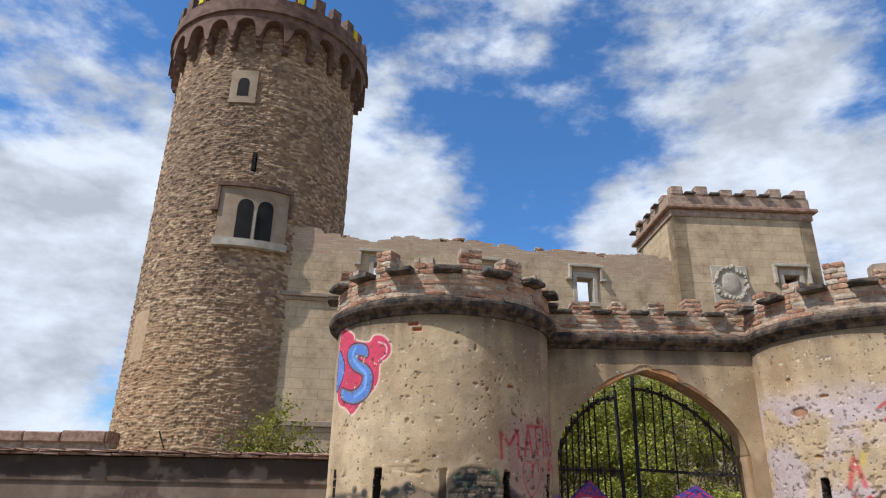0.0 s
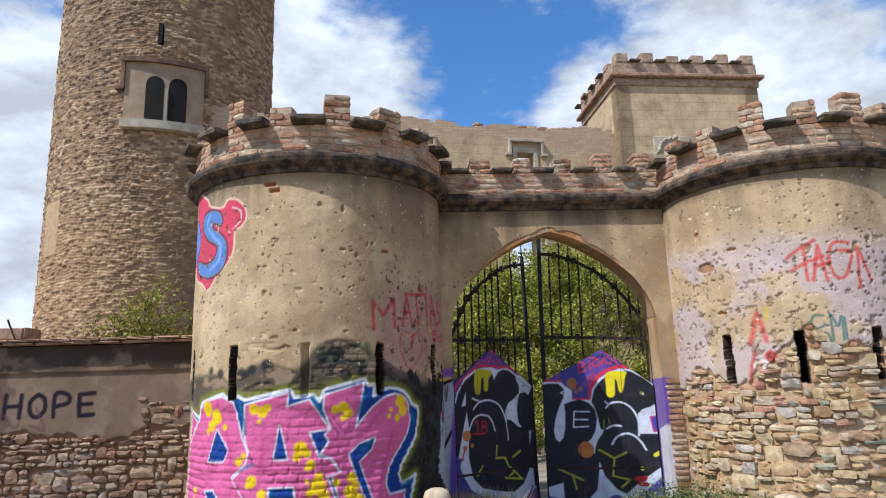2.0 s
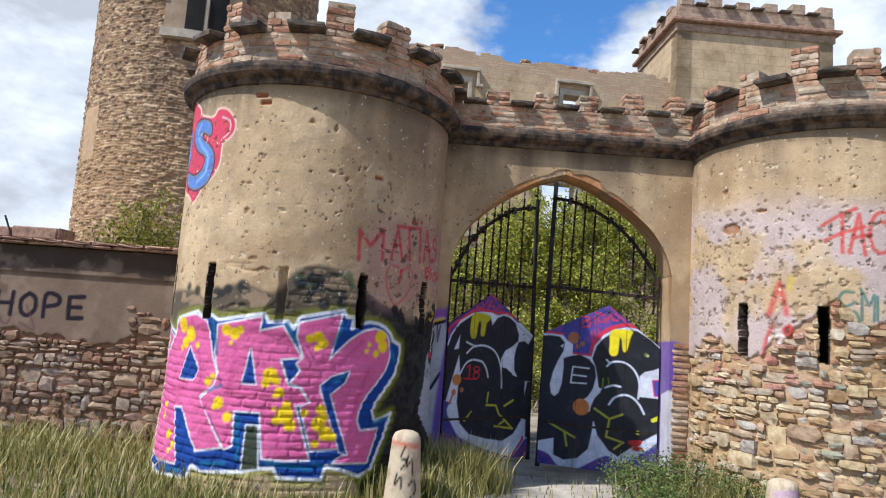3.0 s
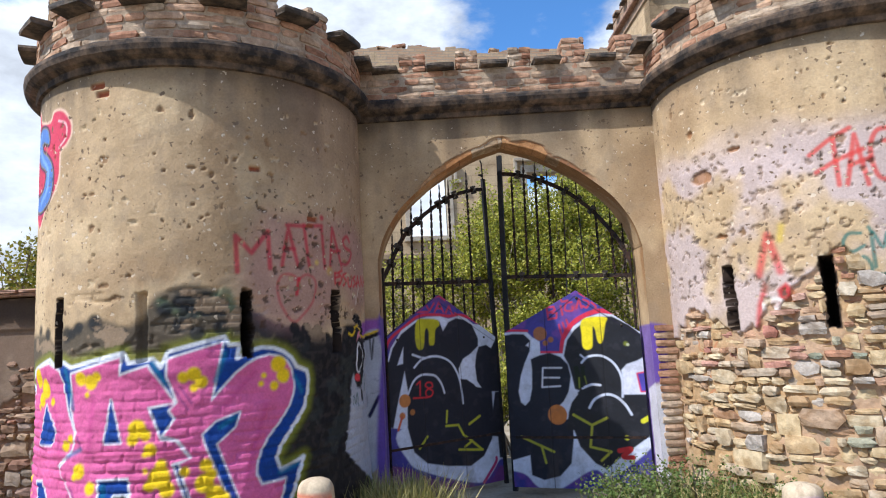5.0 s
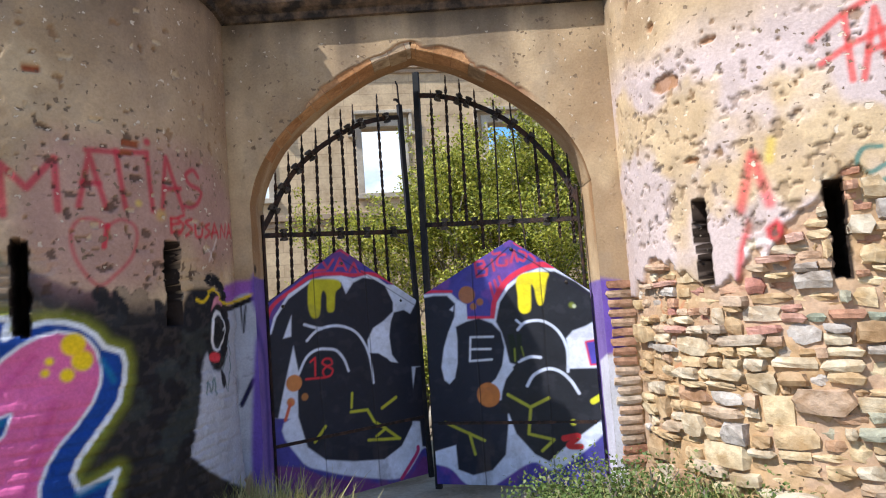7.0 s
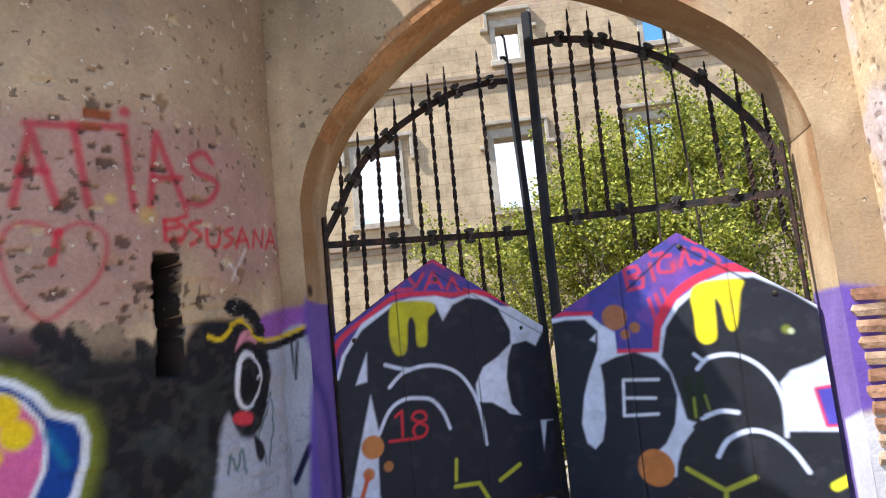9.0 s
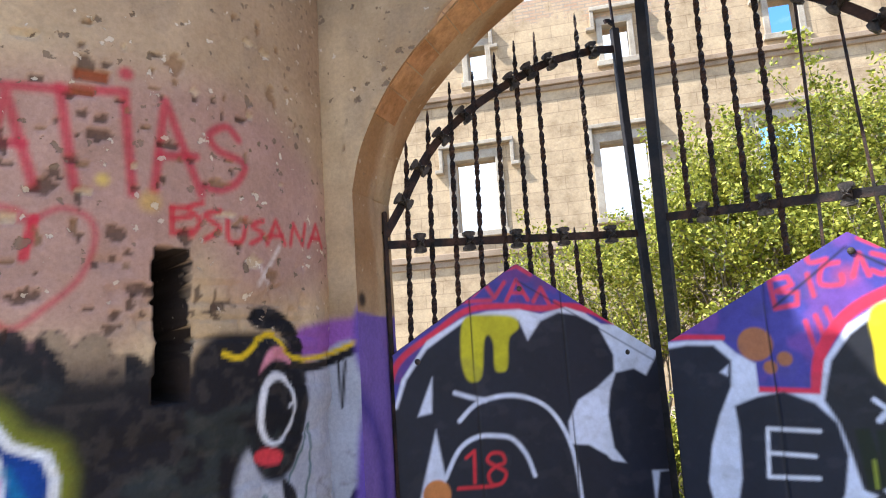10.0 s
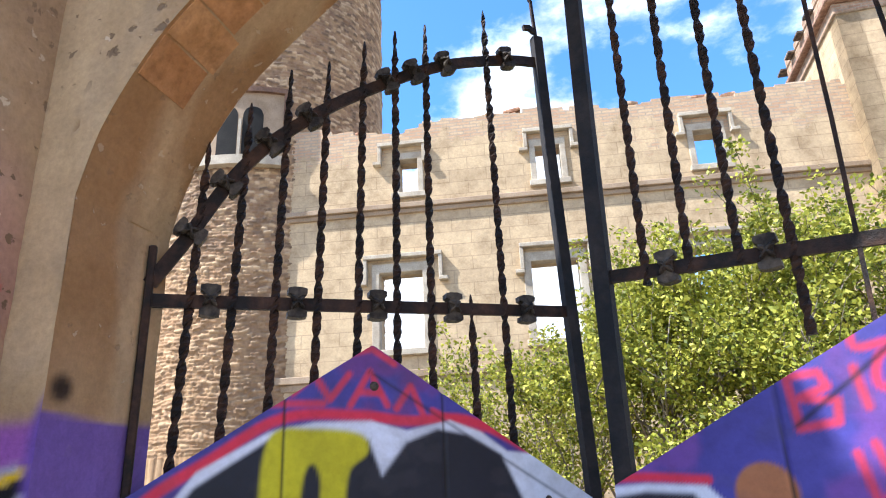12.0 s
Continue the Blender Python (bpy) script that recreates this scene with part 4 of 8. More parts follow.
    cv.stroke([(1.608, 0.96), (1.63, 1.024), (1.661, 0.964), (1.692, 1.036), (1.704, 0.945)], (34, 84, 76), 0.012, strength=0.8)
    cv.stroke([(1.793, 1.052), (1.836, 1.006), (1.847, 0.947)], (34, 84, 76), 0.012, strength=0.8)
    cv.fill([(1.765, 1.076), (1.838, 1.024), (1.824, 0.971), (1.786, 0.98)], (30, 28, 34))
    cv.stroke([(2.097, 0.818), (2.502, 0.901)], (28, 26, 60), 0.03)
    cv.fill([(2.522, 1.668), (2.591, 1.668), (2.523, 0.256), (2.231, 0.356), (2.509, 1.067), (2.536, 1.305), (2.513, 1.482)], (104, 78, 160), soft=0.02)
    cv.stroke([(2.134, 0.986), (2.504, 0.948)], (120, 116, 124), 0.008, strength=0.6)
    cv.stroke([(1.976, 1.036), (2.065, 0.958), (2.021, 0.867)], (120, 116, 124), 0.008, strength=0.6)
    cv.stroke([(2.254, 1.097), (2.501, 1.044)], (120, 116, 124), 0.008, strength=0.6)
    dark = np.nonzero((cv.col.sum(1) < 0.085) & (cv.s > 0.2))[0]
    cv.lay(dark, 0.3 * step(0.54, 0.66, fbm(cv.s[dark] * 26, cv.z[dark] * 30, 9, 5)), (76, 68, 62))
    cv.lay(dark, 0.3 * step(0.55, 0.66, fbm(cv.s[dark] * 6 + 3, cv.z[dark] * 7, 19, 5)), (70, 78, 74))
    sooty = np.nonzero((cv.col.sum(1) < 0.30) & (cv.z > 1.36) & (cv.z < 2.0) & (cv.s < 1.25) & (cv.s > -1.3))[0]
    cv.lay(sooty, 0.85 * step(0.53, 0.60, fbm(cv.s[sooty] * 7, cv.z[sooty] * 10, 29, 5)) * step(1.40, 1.52, cv.z[sooty]), (150, 128, 104))


def graffiti_right(cv):
    cv.stroke([(-0.637, 2.465), (-0.524, 2.545), (-0.396, 2.608)], (198, 66, 60), 0.03, strength=0.82, soft=0.01, smooth=False)
    cv.stroke([(-0.496, 2.561), (-0.492, 2.247)], (198, 66, 60), 0.03, strength=0.82, soft=0.01, smooth=False)
    cv.stroke([(-0.611, 2.345), (-0.492, 2.408), (-0.334, 2.461)], (198, 66, 60), 0.03, strength=0.82, soft=0.01, smooth=False)
    cv.stroke([(-0.446, 2.244), (-0.375, 2.561), (-0.330, 2.230)], (198, 66, 60), 0.03, strength=0.82, soft=0.01, smooth=False)
    cv.stroke([(-0.416, 2.367), (-0.306, 2.397)], (198, 66, 60), 0.03, strength=0.82, soft=0.01, smooth=False)
    cv.stroke([(-0.110, 2.569), (-0.241, 2.572), (-0.295, 2.450), (-0.272, 2.281), (-0.186, 2.261), (-0.116, 2.401), (-0.098, 2.489), (-0.212, 2.500)], (198, 66, 60), 0.03, strength=0.82, soft=0.01)
    cv.stroke([(-0.068, 2.159), (-0.036, 2.533), (0.045, 2.225)], (198, 66, 60), 0.03, strength=0.82, smooth=False)
    cv.stroke([(-0.415, 1.925), (-0.484, 1.927), (-0.518, 1.862), (-0.475, 1.813), (-0.404, 1.846)], (40, 110, 104), 0.022, strength=0.8)
    cv.stroke([(-0.519, 1.682), (-0.415, 1.776), (-0.382, 1.680), (-0.507, 1.691)], (40, 110, 104), 0.022, strength=0.8)
    cv.stroke([(-0.358, 1.706), (-0.354, 1.923), (-0.305, 1.826), (-0.269, 1.913), (-0.273, 1.705)], (40, 110, 104), 0.022, strength=0.8)
    cv.stroke([(-0.354, 1.923), (-0.368, 1.959)], (40, 110, 104), 0.022, strength=0.8)
    cv.stroke([(-0.246, 1.899), (-0.249, 1.713)], (40, 110, 104), 0.022, strength=0.8)
    cv.stroke([(-0.337, 1.662), (-0.394, 1.598), (-0.377, 1.490), (-0.309, 1.469), (-0.272, 1.576), (-0.314, 1.662)], (40, 110, 104), 0.022, strength=0.8)
    cv.stroke([(-0.395, 1.426), (-0.310, 1.456), (-0.290, 1.396), (-0.354, 1.341), (-0.403, 1.276)], (40, 110, 104), 0.022, strength=0.8)
    cv.stroke([(-0.398, 1.234), (-0.317, 1.184)], (40, 110, 104), 0.022, strength=0.8)
    cv.stroke([(-0.388, 1.064), (-0.315, 1.002), (-0.375, 0.938)], (40, 110, 104), 0.022, strength=0.8)
    cv.stroke([(-1.029, 1.720), (-0.948, 1.981), (-0.891, 1.733)], (194, 60, 66), 0.05, strength=0.75, soft=0.02, smooth=False)
    cv.fill([(-1.005, 1.671), (-0.986, 1.636), (-1.044, 1.450), (-1.064, 1.355), (-1.098, 1.341), (-1.065, 1.516)], (190, 44, 50), strength=0.8, soft=0.02, smooth=False)
    cv.fill([(-0.925, 1.613), (-0.868, 1.654), (-0.821, 1.601), (-0.825, 1.493), (-0.849, 1.403), (-0.915, 1.518)], (186, 36, 42), strength=0.9, soft=0.015, smooth=False)
    cv.stroke([(-1.003, 1.351), (-1.013, 1.447), (-1.020, 1.528), (-0.953, 1.556), (-0.902, 1.532), (-0.920, 1.487), (-0.979, 1.476), (-0.904, 1.438), (-0.873, 1.349)], (222, 212, 206), 0.024)
    cv.stroke([(-0.854, 2.028), (-0.872, 1.941)], (206, 178, 70), 0.04, soft=0.02, strength=0.7)
    cv.stroke([(-1.619, 1.435), (-1.510, 1.419), (-1.531, 1.370), (-1.645, 1.374), (-1.619, 1.435)], (196, 58, 54), 0.02, strength=0.8)
    cv.stroke([(-1.652, 1.290), (-1.611, 1.200), (-1.524, 1.299), (-1.513, 1.201), (-1.440, 1.276)], (196, 58, 54), 0.02, strength=0.8)
    cv.stroke([(-1.653, 1.020), (-1.522, 1.103), (-1.548, 1.025), (-1.429, 1.091), (-1.396, 1.032), (-1.301, 1.067)], (196, 58, 54), 0.02, strength=0.8)
    cv.stroke([(-1.611, 0.889), (-1.454, 0.955), (-1.369, 0.900)], (196, 58, 54), 0.02, strength=0.8)
    cv.stroke([(-1.678, 1.181), (-1.461, 1.166)], (196, 58, 54), 0.02, strength=0.8)


def graffiti_wall(cv):
    cv.fill([(1.746, 1.581), (1.967, 1.602), (2.014, 1.586), (2.005, 1.479), (1.761, 1.448)], (142, 88, 164), soft=0.02)
    cv.fill([(1.487, 1.121), (1.292, 0.408), (1.916, 0.417), (2.001, 1.437), (1.759, 1.427), (1.725, 1.129), (1.658, 1.037), (1.583, 1.041)], (170, 172, 184), soft=0.012)
    cv.fill([(1.532, 1.621), (1.545, 1.67), (1.625, 1.67), (1.71, 1.602), (1.754, 1.49), (1.715, 1.494), (1.651, 1.575), (1.581, 1.587)], (26, 24, 28))
    cv.stroke([(1.496, 1.472), (1.617, 1.537), (1.747, 1.43), (1.982, 1.492)], (26, 24, 28), 0.035)
    cv.stroke([(1.413, 1.508), (1.491, 1.49), (1.619, 1.569), (1.75, 1.462), (1.984, 1.516)], (214, 180, 24), 0.018)
    cv.fill([(1.564, 1.416), (1.602, 1.505), (1.659, 1.513), (1.701, 1.448), (1.642, 1.448)], (206, 134, 150))
    cv.fill([(1.757, 1.254), (1.711, 1.114), (1.622, 1.06), (1.539, 1.124), (1.512, 1.272), (1.558, 1.416), (1.65, 1.469), (1.732, 1.401)], (26, 24, 28))
    cv.fill([(1.708, 1.279), (1.679, 1.184), (1.622, 1.148), (1.57, 1.191), (1.553, 1.291), (1.583, 1.388), (1.641, 1.424), (1.692, 1.379)], (220, 220, 226))
    cv.fill([(1.698, 1.274), (1.675, 1.195), (1.632, 1.164), (1.592, 1.2), (1.581, 1.282), (1.603, 1.362), (1.647, 1.393), (1.686, 1.356)], (24, 22, 26))
    cv.fill([(1.666, 1.106), (1.647, 1.084), (1.604, 1.077), (1.563, 1.089), (1.547, 1.112), (1.566, 1.134), (1.609, 1.141), (1.65, 1.129)], (206, 62, 72))
    cv.stroke([(1.696, 1.367), (1.699, 1.312), (1.682, 1.292)], (220, 220, 226), 0.01)
    cv.stroke([(1.882, 1.437), (1.893, 1.276), (1.912, 1.435)], (26, 24, 28), 0.012, smooth=False)
    cv.stroke([(1.687, 1.025), (1.738, 1.128), (1.769, 1.222), (1.771, 1.084), (1.739, 0.898)], (34, 84, 76), 0.012, strength=0.8)
    cv.stroke([(1.502, 0.854), (1.526, 0.937), (1.56, 0.873), (1.591, 0.966), (1.602, 0.861)], (34, 84, 76), 0.012, strength=0.8)
    cv.stroke([(1.68, 1.005), (1.713, 0.961), (1.721, 0.899)], (34, 84, 76), 0.012, strength=0.8)
    cv.fill([(1.657, 1.027), (1.715, 0.982), (1.704, 0.92), (1.674, 0.921)], (30, 28, 34))
    cv.stroke([(1.857, 0.823), (1.939, 0.973)], (28, 26, 60), 0.03)
    cv.fill([(1.97, 1.634), (2.077, 1.633), (1.972, 0.418), (1.899, 0.417), (1.951, 1.116), (1.992, 1.322), (1.957, 1.473)], (104, 78, 160), soft=0.02)
    cv.stroke([(1.871, 0.996), (1.943, 1.013)], (120, 116, 124), 0.008, strength=0.6)
    cv.stroke([(1.802, 1.02), (1.844, 0.956), (1.825, 0.854)], (120, 116, 124), 0.008, strength=0.6)
    cv.stroke([(1.904, 1.118), (1.938, 1.096)], (120, 116, 124), 0.008, strength=0.6)
    cv.fill([(4.17, 0.95), (4.30, 0.98), (4.31, 1.42), (4.17, 1.45)], (112, 84, 172), soft=0.02, smooth=False)
    cv.fill([(4.17, 0.1), (4.24, 0.1), (4.26, 0.95), (4.17, 0.95)], (206, 204, 210), soft=0.02, smooth=False)


def graffiti_reveal(cv):
    cv.fill([(7.70, -0.2), (8.30, -0.2), (8.30, 1.62), (7.98, 1.61), (7.70, 1.63)], (104, 80, 164), smooth=False, strength=0.9)
    cv.stroke([(7.80, 1.30), (7.95, 1.05), (7.93, 0.4)], (70, 56, 130), 0.06, soft=0.05)
    cv.dot(7.84, 1.67, 0.028, (52, 40, 32), soft=0.015)
    cv.fill([(17.70, -0.2), (18.30, -0.2), (18.30, 1.42), (17.70, 1.44)], (104, 80, 164), smooth=False, strength=0.85)
    cv.fill([(17.70, -0.2), (18.00, -0.2), (18.00, 0.9), (17.70, 1.0)], (206, 204, 210), smooth=False, strength=0.85)


def graffiti_leaf_left(cv):
    cv.lay(np.arange(len(cv.s)), 0.55 * step(0.5, 0.62, fbm(cv.s * 5, cv.z * 5, 3)), (112, 52, 110))
    cv.stroke([(0.357, 1.681), (0.409, 1.728), (0.450, 1.666), (0.498, 1.729)], (196, 54, 72), 0.017, strength=0.85, smooth=False)
    cv.stroke([(0.502, 1.651), (0.553, 1.738), (0.600, 1.651)], (196, 54, 72), 0.017, strength=0.85, smooth=False)
    cv.stroke([(0.532, 1.685), (0.580, 1.682)], (196, 54, 72), 0.017, strength=0.85, smooth=False)
    cv.stroke([(0.625, 1.643), (0.665, 1.701), (0.697, 1.629)], (196, 54, 72), 0.017, strength=0.85, smooth=False)
    cv.stroke([(0.494, 1.783), (0.560, 1.798), (0.621, 1.759)], (196, 54, 72), 0.017, strength=0.85, smooth=False)
    cv.stroke([(0.308, 1.655), (0.433, 1.656)], (196, 54, 72), 0.017, strength=0.85, smooth=False)
    cv.stroke([(0.725, 1.637), (0.789, 1.608), (0.862, 1.578)], (196, 54, 72), 0.017, strength=0.85, smooth=False)
    cv.stroke([(-0.037, 1.279), (0.023, 1.423), (0.176, 1.529), (0.336, 1.621), (0.525, 1.626), (0.655, 1.611), (0.824, 1.612), (1.008, 1.530), (1.175, 1.416)], (198, 46, 74), 0.026, soft=0.007)
    cv.fill([(-0.007, 1.235), (0.031, 1.353), (0.144, 1.501), (0.302, 1.588), (0.412, 1.610), (0.556, 1.612), (0.652, 1.587), (0.773, 1.612), (0.862, 1.581), (0.936, 1.529), (1.053, 1.517), (1.135, 1.444), (1.287, 1.406), (1.204, 0.460), (-0.143, 0.713)], (200, 206, 224), smooth=False, soft=0.006)
    cv.fill([(0.122, 0.672), (0.164, 0.384), (0.349, 0.267), (0.719, 0.138), (0.970, 0.098), (1.151, 0.256), (1.243, 0.284), (1.222, 0.599)], (200, 206, 224), soft=0.01)
    cv.fill([(0.177, 0.890), (0.164, 0.670), (0.220, 0.456), (0.348, 0.345), (0.569, 0.290), (0.813, 0.254), (0.972, 0.321), (1.079, 0.459), (1.113, 0.606), (1.108, 0.907), (0.802, 0.979)], (26, 29, 42), smooth=False)
    cv.fill([(1.147, 0.604), (1.159, 0.279), (1.302, 0.242), (1.341, 0.591)], (26, 29, 42), smooth=False)
    cv.fill([(0.008, 1.241), (0.051, 1.351), (0.142, 1.468), (0.300, 1.568), (0.489, 1.581), (0.551, 1.564), (0.584, 1.478), (0.649, 1.557), (0.736, 1.590), (0.820, 1.575), (0.918, 1.521), (0.979, 1.392), (0.973, 1.322), (0.884, 1.257), (0.793, 1.213), (0.739, 1.130), (0.735, 1.037), (0.821, 1.025), (0.901, 0.976), (0.976, 0.885), (1.023, 0.765), (1.033, 0.630), (0.994, 0.499), (0.184, 0.651), (0.174, 0.791), (0.189, 0.951), (0.160, 1.146), (0.095, 0.938), (0.023, 0.682), (-0.069, 0.699), (-0.044, 1.012), (-0.055, 1.227)], (26, 29, 42), smooth=False)
    cv.fill([(0.158, 1.354), (0.090, 1.204), (0.148, 1.213)], (200, 206, 224), smooth=False)
    cv.fill([(0.980, 1.315), (1.071, 1.328), (1.129, 1.294), (1.197, 1.388), (1.300, 1.363), (1.236, 0.878), (1.013, 0.900), (0.939, 1.001), (0.925, 1.138), (0.945, 1.242)], (26, 29, 42), smooth=False)
    cv.fill([(1.144, 0.882), (1.237, 0.884), (1.240, 0.453), (1.053, 0.488)], (26, 29, 42), smooth=False)
    cv.stroke([(0.262, 1.172), (0.341, 1.235), (0.455, 1.257), (0.555, 1.243), (0.647, 1.194), (0.715, 1.098), (0.751, 0.976), (0.768, 0.816)], (200, 206, 224), 0.018)
    cv.stroke([(0.249, 1.285), (0.316, 1.261), (0.379, 1.245)], (200, 206, 224), 0.018)
    cv.stroke([(0.189, 0.956), (0.252, 1.059), (0.331, 1.102), (0.423, 1.098), (0.486, 1.078), (0.539, 1.011), (0.568, 0.927)], (200, 206, 224), 0.018)
    cv.fill([(0.308, 1.582), (0.411, 1.595), (0.527, 1.581), (0.548, 1.535), (0.501, 1.488), (0.486, 1.375), (0.459, 1.355), (0.429, 1.372), (0.430, 1.471), (0.412, 1.510), (0.390, 1.483), (0.371, 1.346), (0.331, 1.322), (0.300, 1.348), (0.285, 1.440)], (178, 172, 26))
    cv.stroke([(0.278, 1.025), (0.314, 1.048), (0.308, 0.927)], (196, 40, 52), 0.013, smooth=False)
    cv.stroke([(0.238, 0.911), (0.381, 0.905)], (196, 40, 52), 0.013, smooth=False)
    cv.stroke([(0.401, 0.980), (0.367, 1.007), (0.388, 1.032), (0.431, 1.026), (0.440, 0.991), (0.401, 0.980), (0.368, 0.951), (0.382, 0.910), (0.425, 0.915), (0.442, 0.952), (0.401, 0.980)], (196, 40, 52), 0.013)
    cv.dot(0.149, 0.897, 0.057, (190, 122, 66), soft=0.006)
    cv.dot(0.221, 0.794, 0.025, (168, 112, 62), soft=0.006)
    cv.stroke([(0.585, 0.766), (0.574, 0.667)], (170, 170, 46), 0.018)
    cv.stroke([(0.825, 0.623), (0.949, 0.682)], (170, 170, 46), 0.022)
    cv.stroke([(0.553, 1.738), (0.845, 1.558), (1.171, 1.359)], (24, 22, 40), 0.006, strength=0.7, smooth=False)
    cv.stroke([(0.566, 0.636), (0.701, 0.630), (0.749, 0.539), (0.827, 0.483), (0.949, 0.384)], (170, 170, 46), 0.02, smooth=False)
    cv.stroke([(0.693, 0.415), (0.960, 0.378)], (170, 170, 46), 0.02, smooth=False)
    cv.stroke([(0.843, 0.472), (0.761, 0.431)], (170, 170, 46), 0.02, smooth=False)
    cv.stroke([(0.277, 0.481), (0.361, 0.570)], (170, 170, 46), 0.02, smooth=False)
    cv.dot(0.119, 0.773, 0.03, (180, 110, 62), soft=0.008)
    cv.stroke([(0.113, 0.761), (0.073, 0.662)], (190, 90, 60), 0.022)
    cv.fill([(-0.065, 0.139), (-0.034, 0.386), (0.172, 0.329), (0.349, 0.223), (0.719, 0.103), (0.994, 0.049), (1.158, 0.208), (1.411, 0.098), (1.451, -0.089)], (104, 54, 116), soft=0.01, smooth=False)
    cv.stroke([(1.118, 0.283), (1.101, 0.237), (0.954, 0.088)], (170, 46, 96), 0.03)
    cv.lay(np.arange(len(cv.s)), 0.35 * step(0.55, 0.75, fbm(cv.s * 9, cv.z * 3, 8)) * step(0.5, 0.1, cv.z), (96, 84, 74))


def graffiti_leaf_right(cv):
    cv.lay(np.arange(len(cv.s)), 0.5 * step(0.5, 0.62, fbm(cv.s * 5, cv.z * 5, 3)), (124, 70, 150))
    cv.stroke([(0.748, 1.533), (0.756, 1.634), (0.695, 1.637), (0.683, 1.607), (0.740, 1.588), (0.670, 1.578), (0.676, 1.536), (0.749, 1.528)], (196, 54, 72), 0.017, strength=0.85, smooth=False)
    cv.stroke([(0.630, 1.638), (0.619, 1.561)], (196, 54, 72), 0.017, strength=0.85, smooth=False)
    cv.stroke([(0.530, 1.667), (0.579, 1.658), (0.592, 1.600), (0.531, 1.592), (0.526, 1.623)], (196, 54, 72), 0.017, strength=0.85, smooth=True)
    cv.stroke([(0.492, 1.613), (0.465, 1.689), (0.446, 1.612)], (196, 54, 72), 0.017, strength=0.85, smooth=False)
    cv.stroke([(0.426, 1.683), (0.380, 1.655), (0.401, 1.611), (0.434, 1.626)], (196, 54, 72), 0.017, strength=0.85, smooth=True)
    cv.stroke([(0.543, 1.761), (0.612, 1.728), (0.618, 1.680), (0.565, 1.683)], (196, 54, 72), 0.017, strength=0.85, smooth=True)
    cv.stroke([(0.458, 1.741), (0.407, 1.706)], (196, 54, 72), 0.017, strength=0.85, smooth=False)
    cv.stroke([(0.658, 1.474), (0.640, 1.375)], (196, 54, 72), 0.017, strength=0.85, smooth=False)
    cv.stroke([(0.624, 1.491), (0.604, 1.409)], (196, 54, 72), 0.017, strength=0.85, smooth=False)
    cv.stroke([(0.589, 1.514), (0.568, 1.437)], (196, 54, 72), 0.017, strength=0.85, smooth=False)
    cv.stroke([(0.356, 1.651), (0.323, 1.610), (0.353, 1.573)], (196, 54, 72), 0.017, strength=0.85, smooth=True)
    cv.dot(0.511, 1.621, 0.03, (176, 60, 80), soft=0.03, strength=0.6)
    cv.stroke([(0.655, 1.228), (0.627, 1.358), (0.534, 1.481), (0.410, 1.549), (0.286, 1.574), (0.163, 1.542)], (200, 46, 74), 0.04)
    cv.stroke([(0.844, 1.241), (0.647, 1.230)], (200, 46, 74), 0.02)
    cv.stroke([(1.196, 1.447), (1.087, 1.447), (0.950, 1.436)], (200, 46, 74), 0.02)
    cv.fill([(1.231, 1.427), (1.089, 1.433), (0.954, 1.425), (0.911, 1.379), (0.843, 1.334), (0.846, 1.230), (0.646, 1.222), (0.619, 1.336), (0.532, 1.454), (0.414, 1.524), (0.288, 1.554), (0.186, 1.537), (0.054, 1.458), (-0.079, 1.366), (-0.116, 1.316), (-0.129, 1.222), (-0.101, 1.087), (-0.059, 0.592), (1.348, 0.529)], (200, 206, 224), smooth=False, soft=0.006)
    cv.fill([(1.357, 0.628), (1.312, 0.271), (1.063, 0.182), (0.948, 0.076), (0.776, 0.054), (0.465, 0.229), (0.290, 0.184), (-0.081, 0.466), (-0.140, 0.685)], (200, 206, 224), soft=0.01)
    cv.fill([(1.296, 0.630), (1.287, 0.312), (1.180, 0.295), (1.003, 0.345), (0.999, 0.175), (0.890, 0.136), (0.746, 0.173), (0.642, 0.280), (0.605, 0.488), (0.602, 0.657)], (26, 29, 42), smooth=False)
    cv.fill([(0.617, 0.713), (0.598, 0.567), (0.555, 0.424), (0.436, 0.286), (0.343, 0.236), (0.216, 0.342), (-0.083, 0.547), (-0.088, 0.738)], (30, 31, 37), smooth=False)
    cv.dot(0.836, 1.405, 0.062, (150, 98, 66), soft=0.006)
    cv.dot(0.743, 1.347, 0.026, (150, 98, 66), soft=0.006)
    cv.dot(0.794, 1.319, 0.024, (150, 98, 66), soft=0.006)
    cv.fill([(1.235, 1.398), (1.091, 1.416), (0.986, 1.409), (0.929, 1.350), (0.942, 1.254), (0.998, 1.146), (1.039, 1.037), (1.069, 0.900), (1.053, 0.804), (1.016, 0.777), (0.973, 0.817), (0.944, 0.925), (0.933, 1.088), (0.938, 1.182), (0.853, 1.215), (0.762, 1.233), (0.666, 1.192), (0.607, 1.125), (0.589, 1.021), (0.615, 0.894), (0.668, 0.805), (0.721, 0.761), (0.659, 0.728), (0.665, 0.559), (1.332, 0.530)], (26, 29, 42), smooth=False)
    cv.fill([(0.976, 1.307), (0.943, 1.332), (0.949, 1.293)], (200, 206, 224), smooth=False)
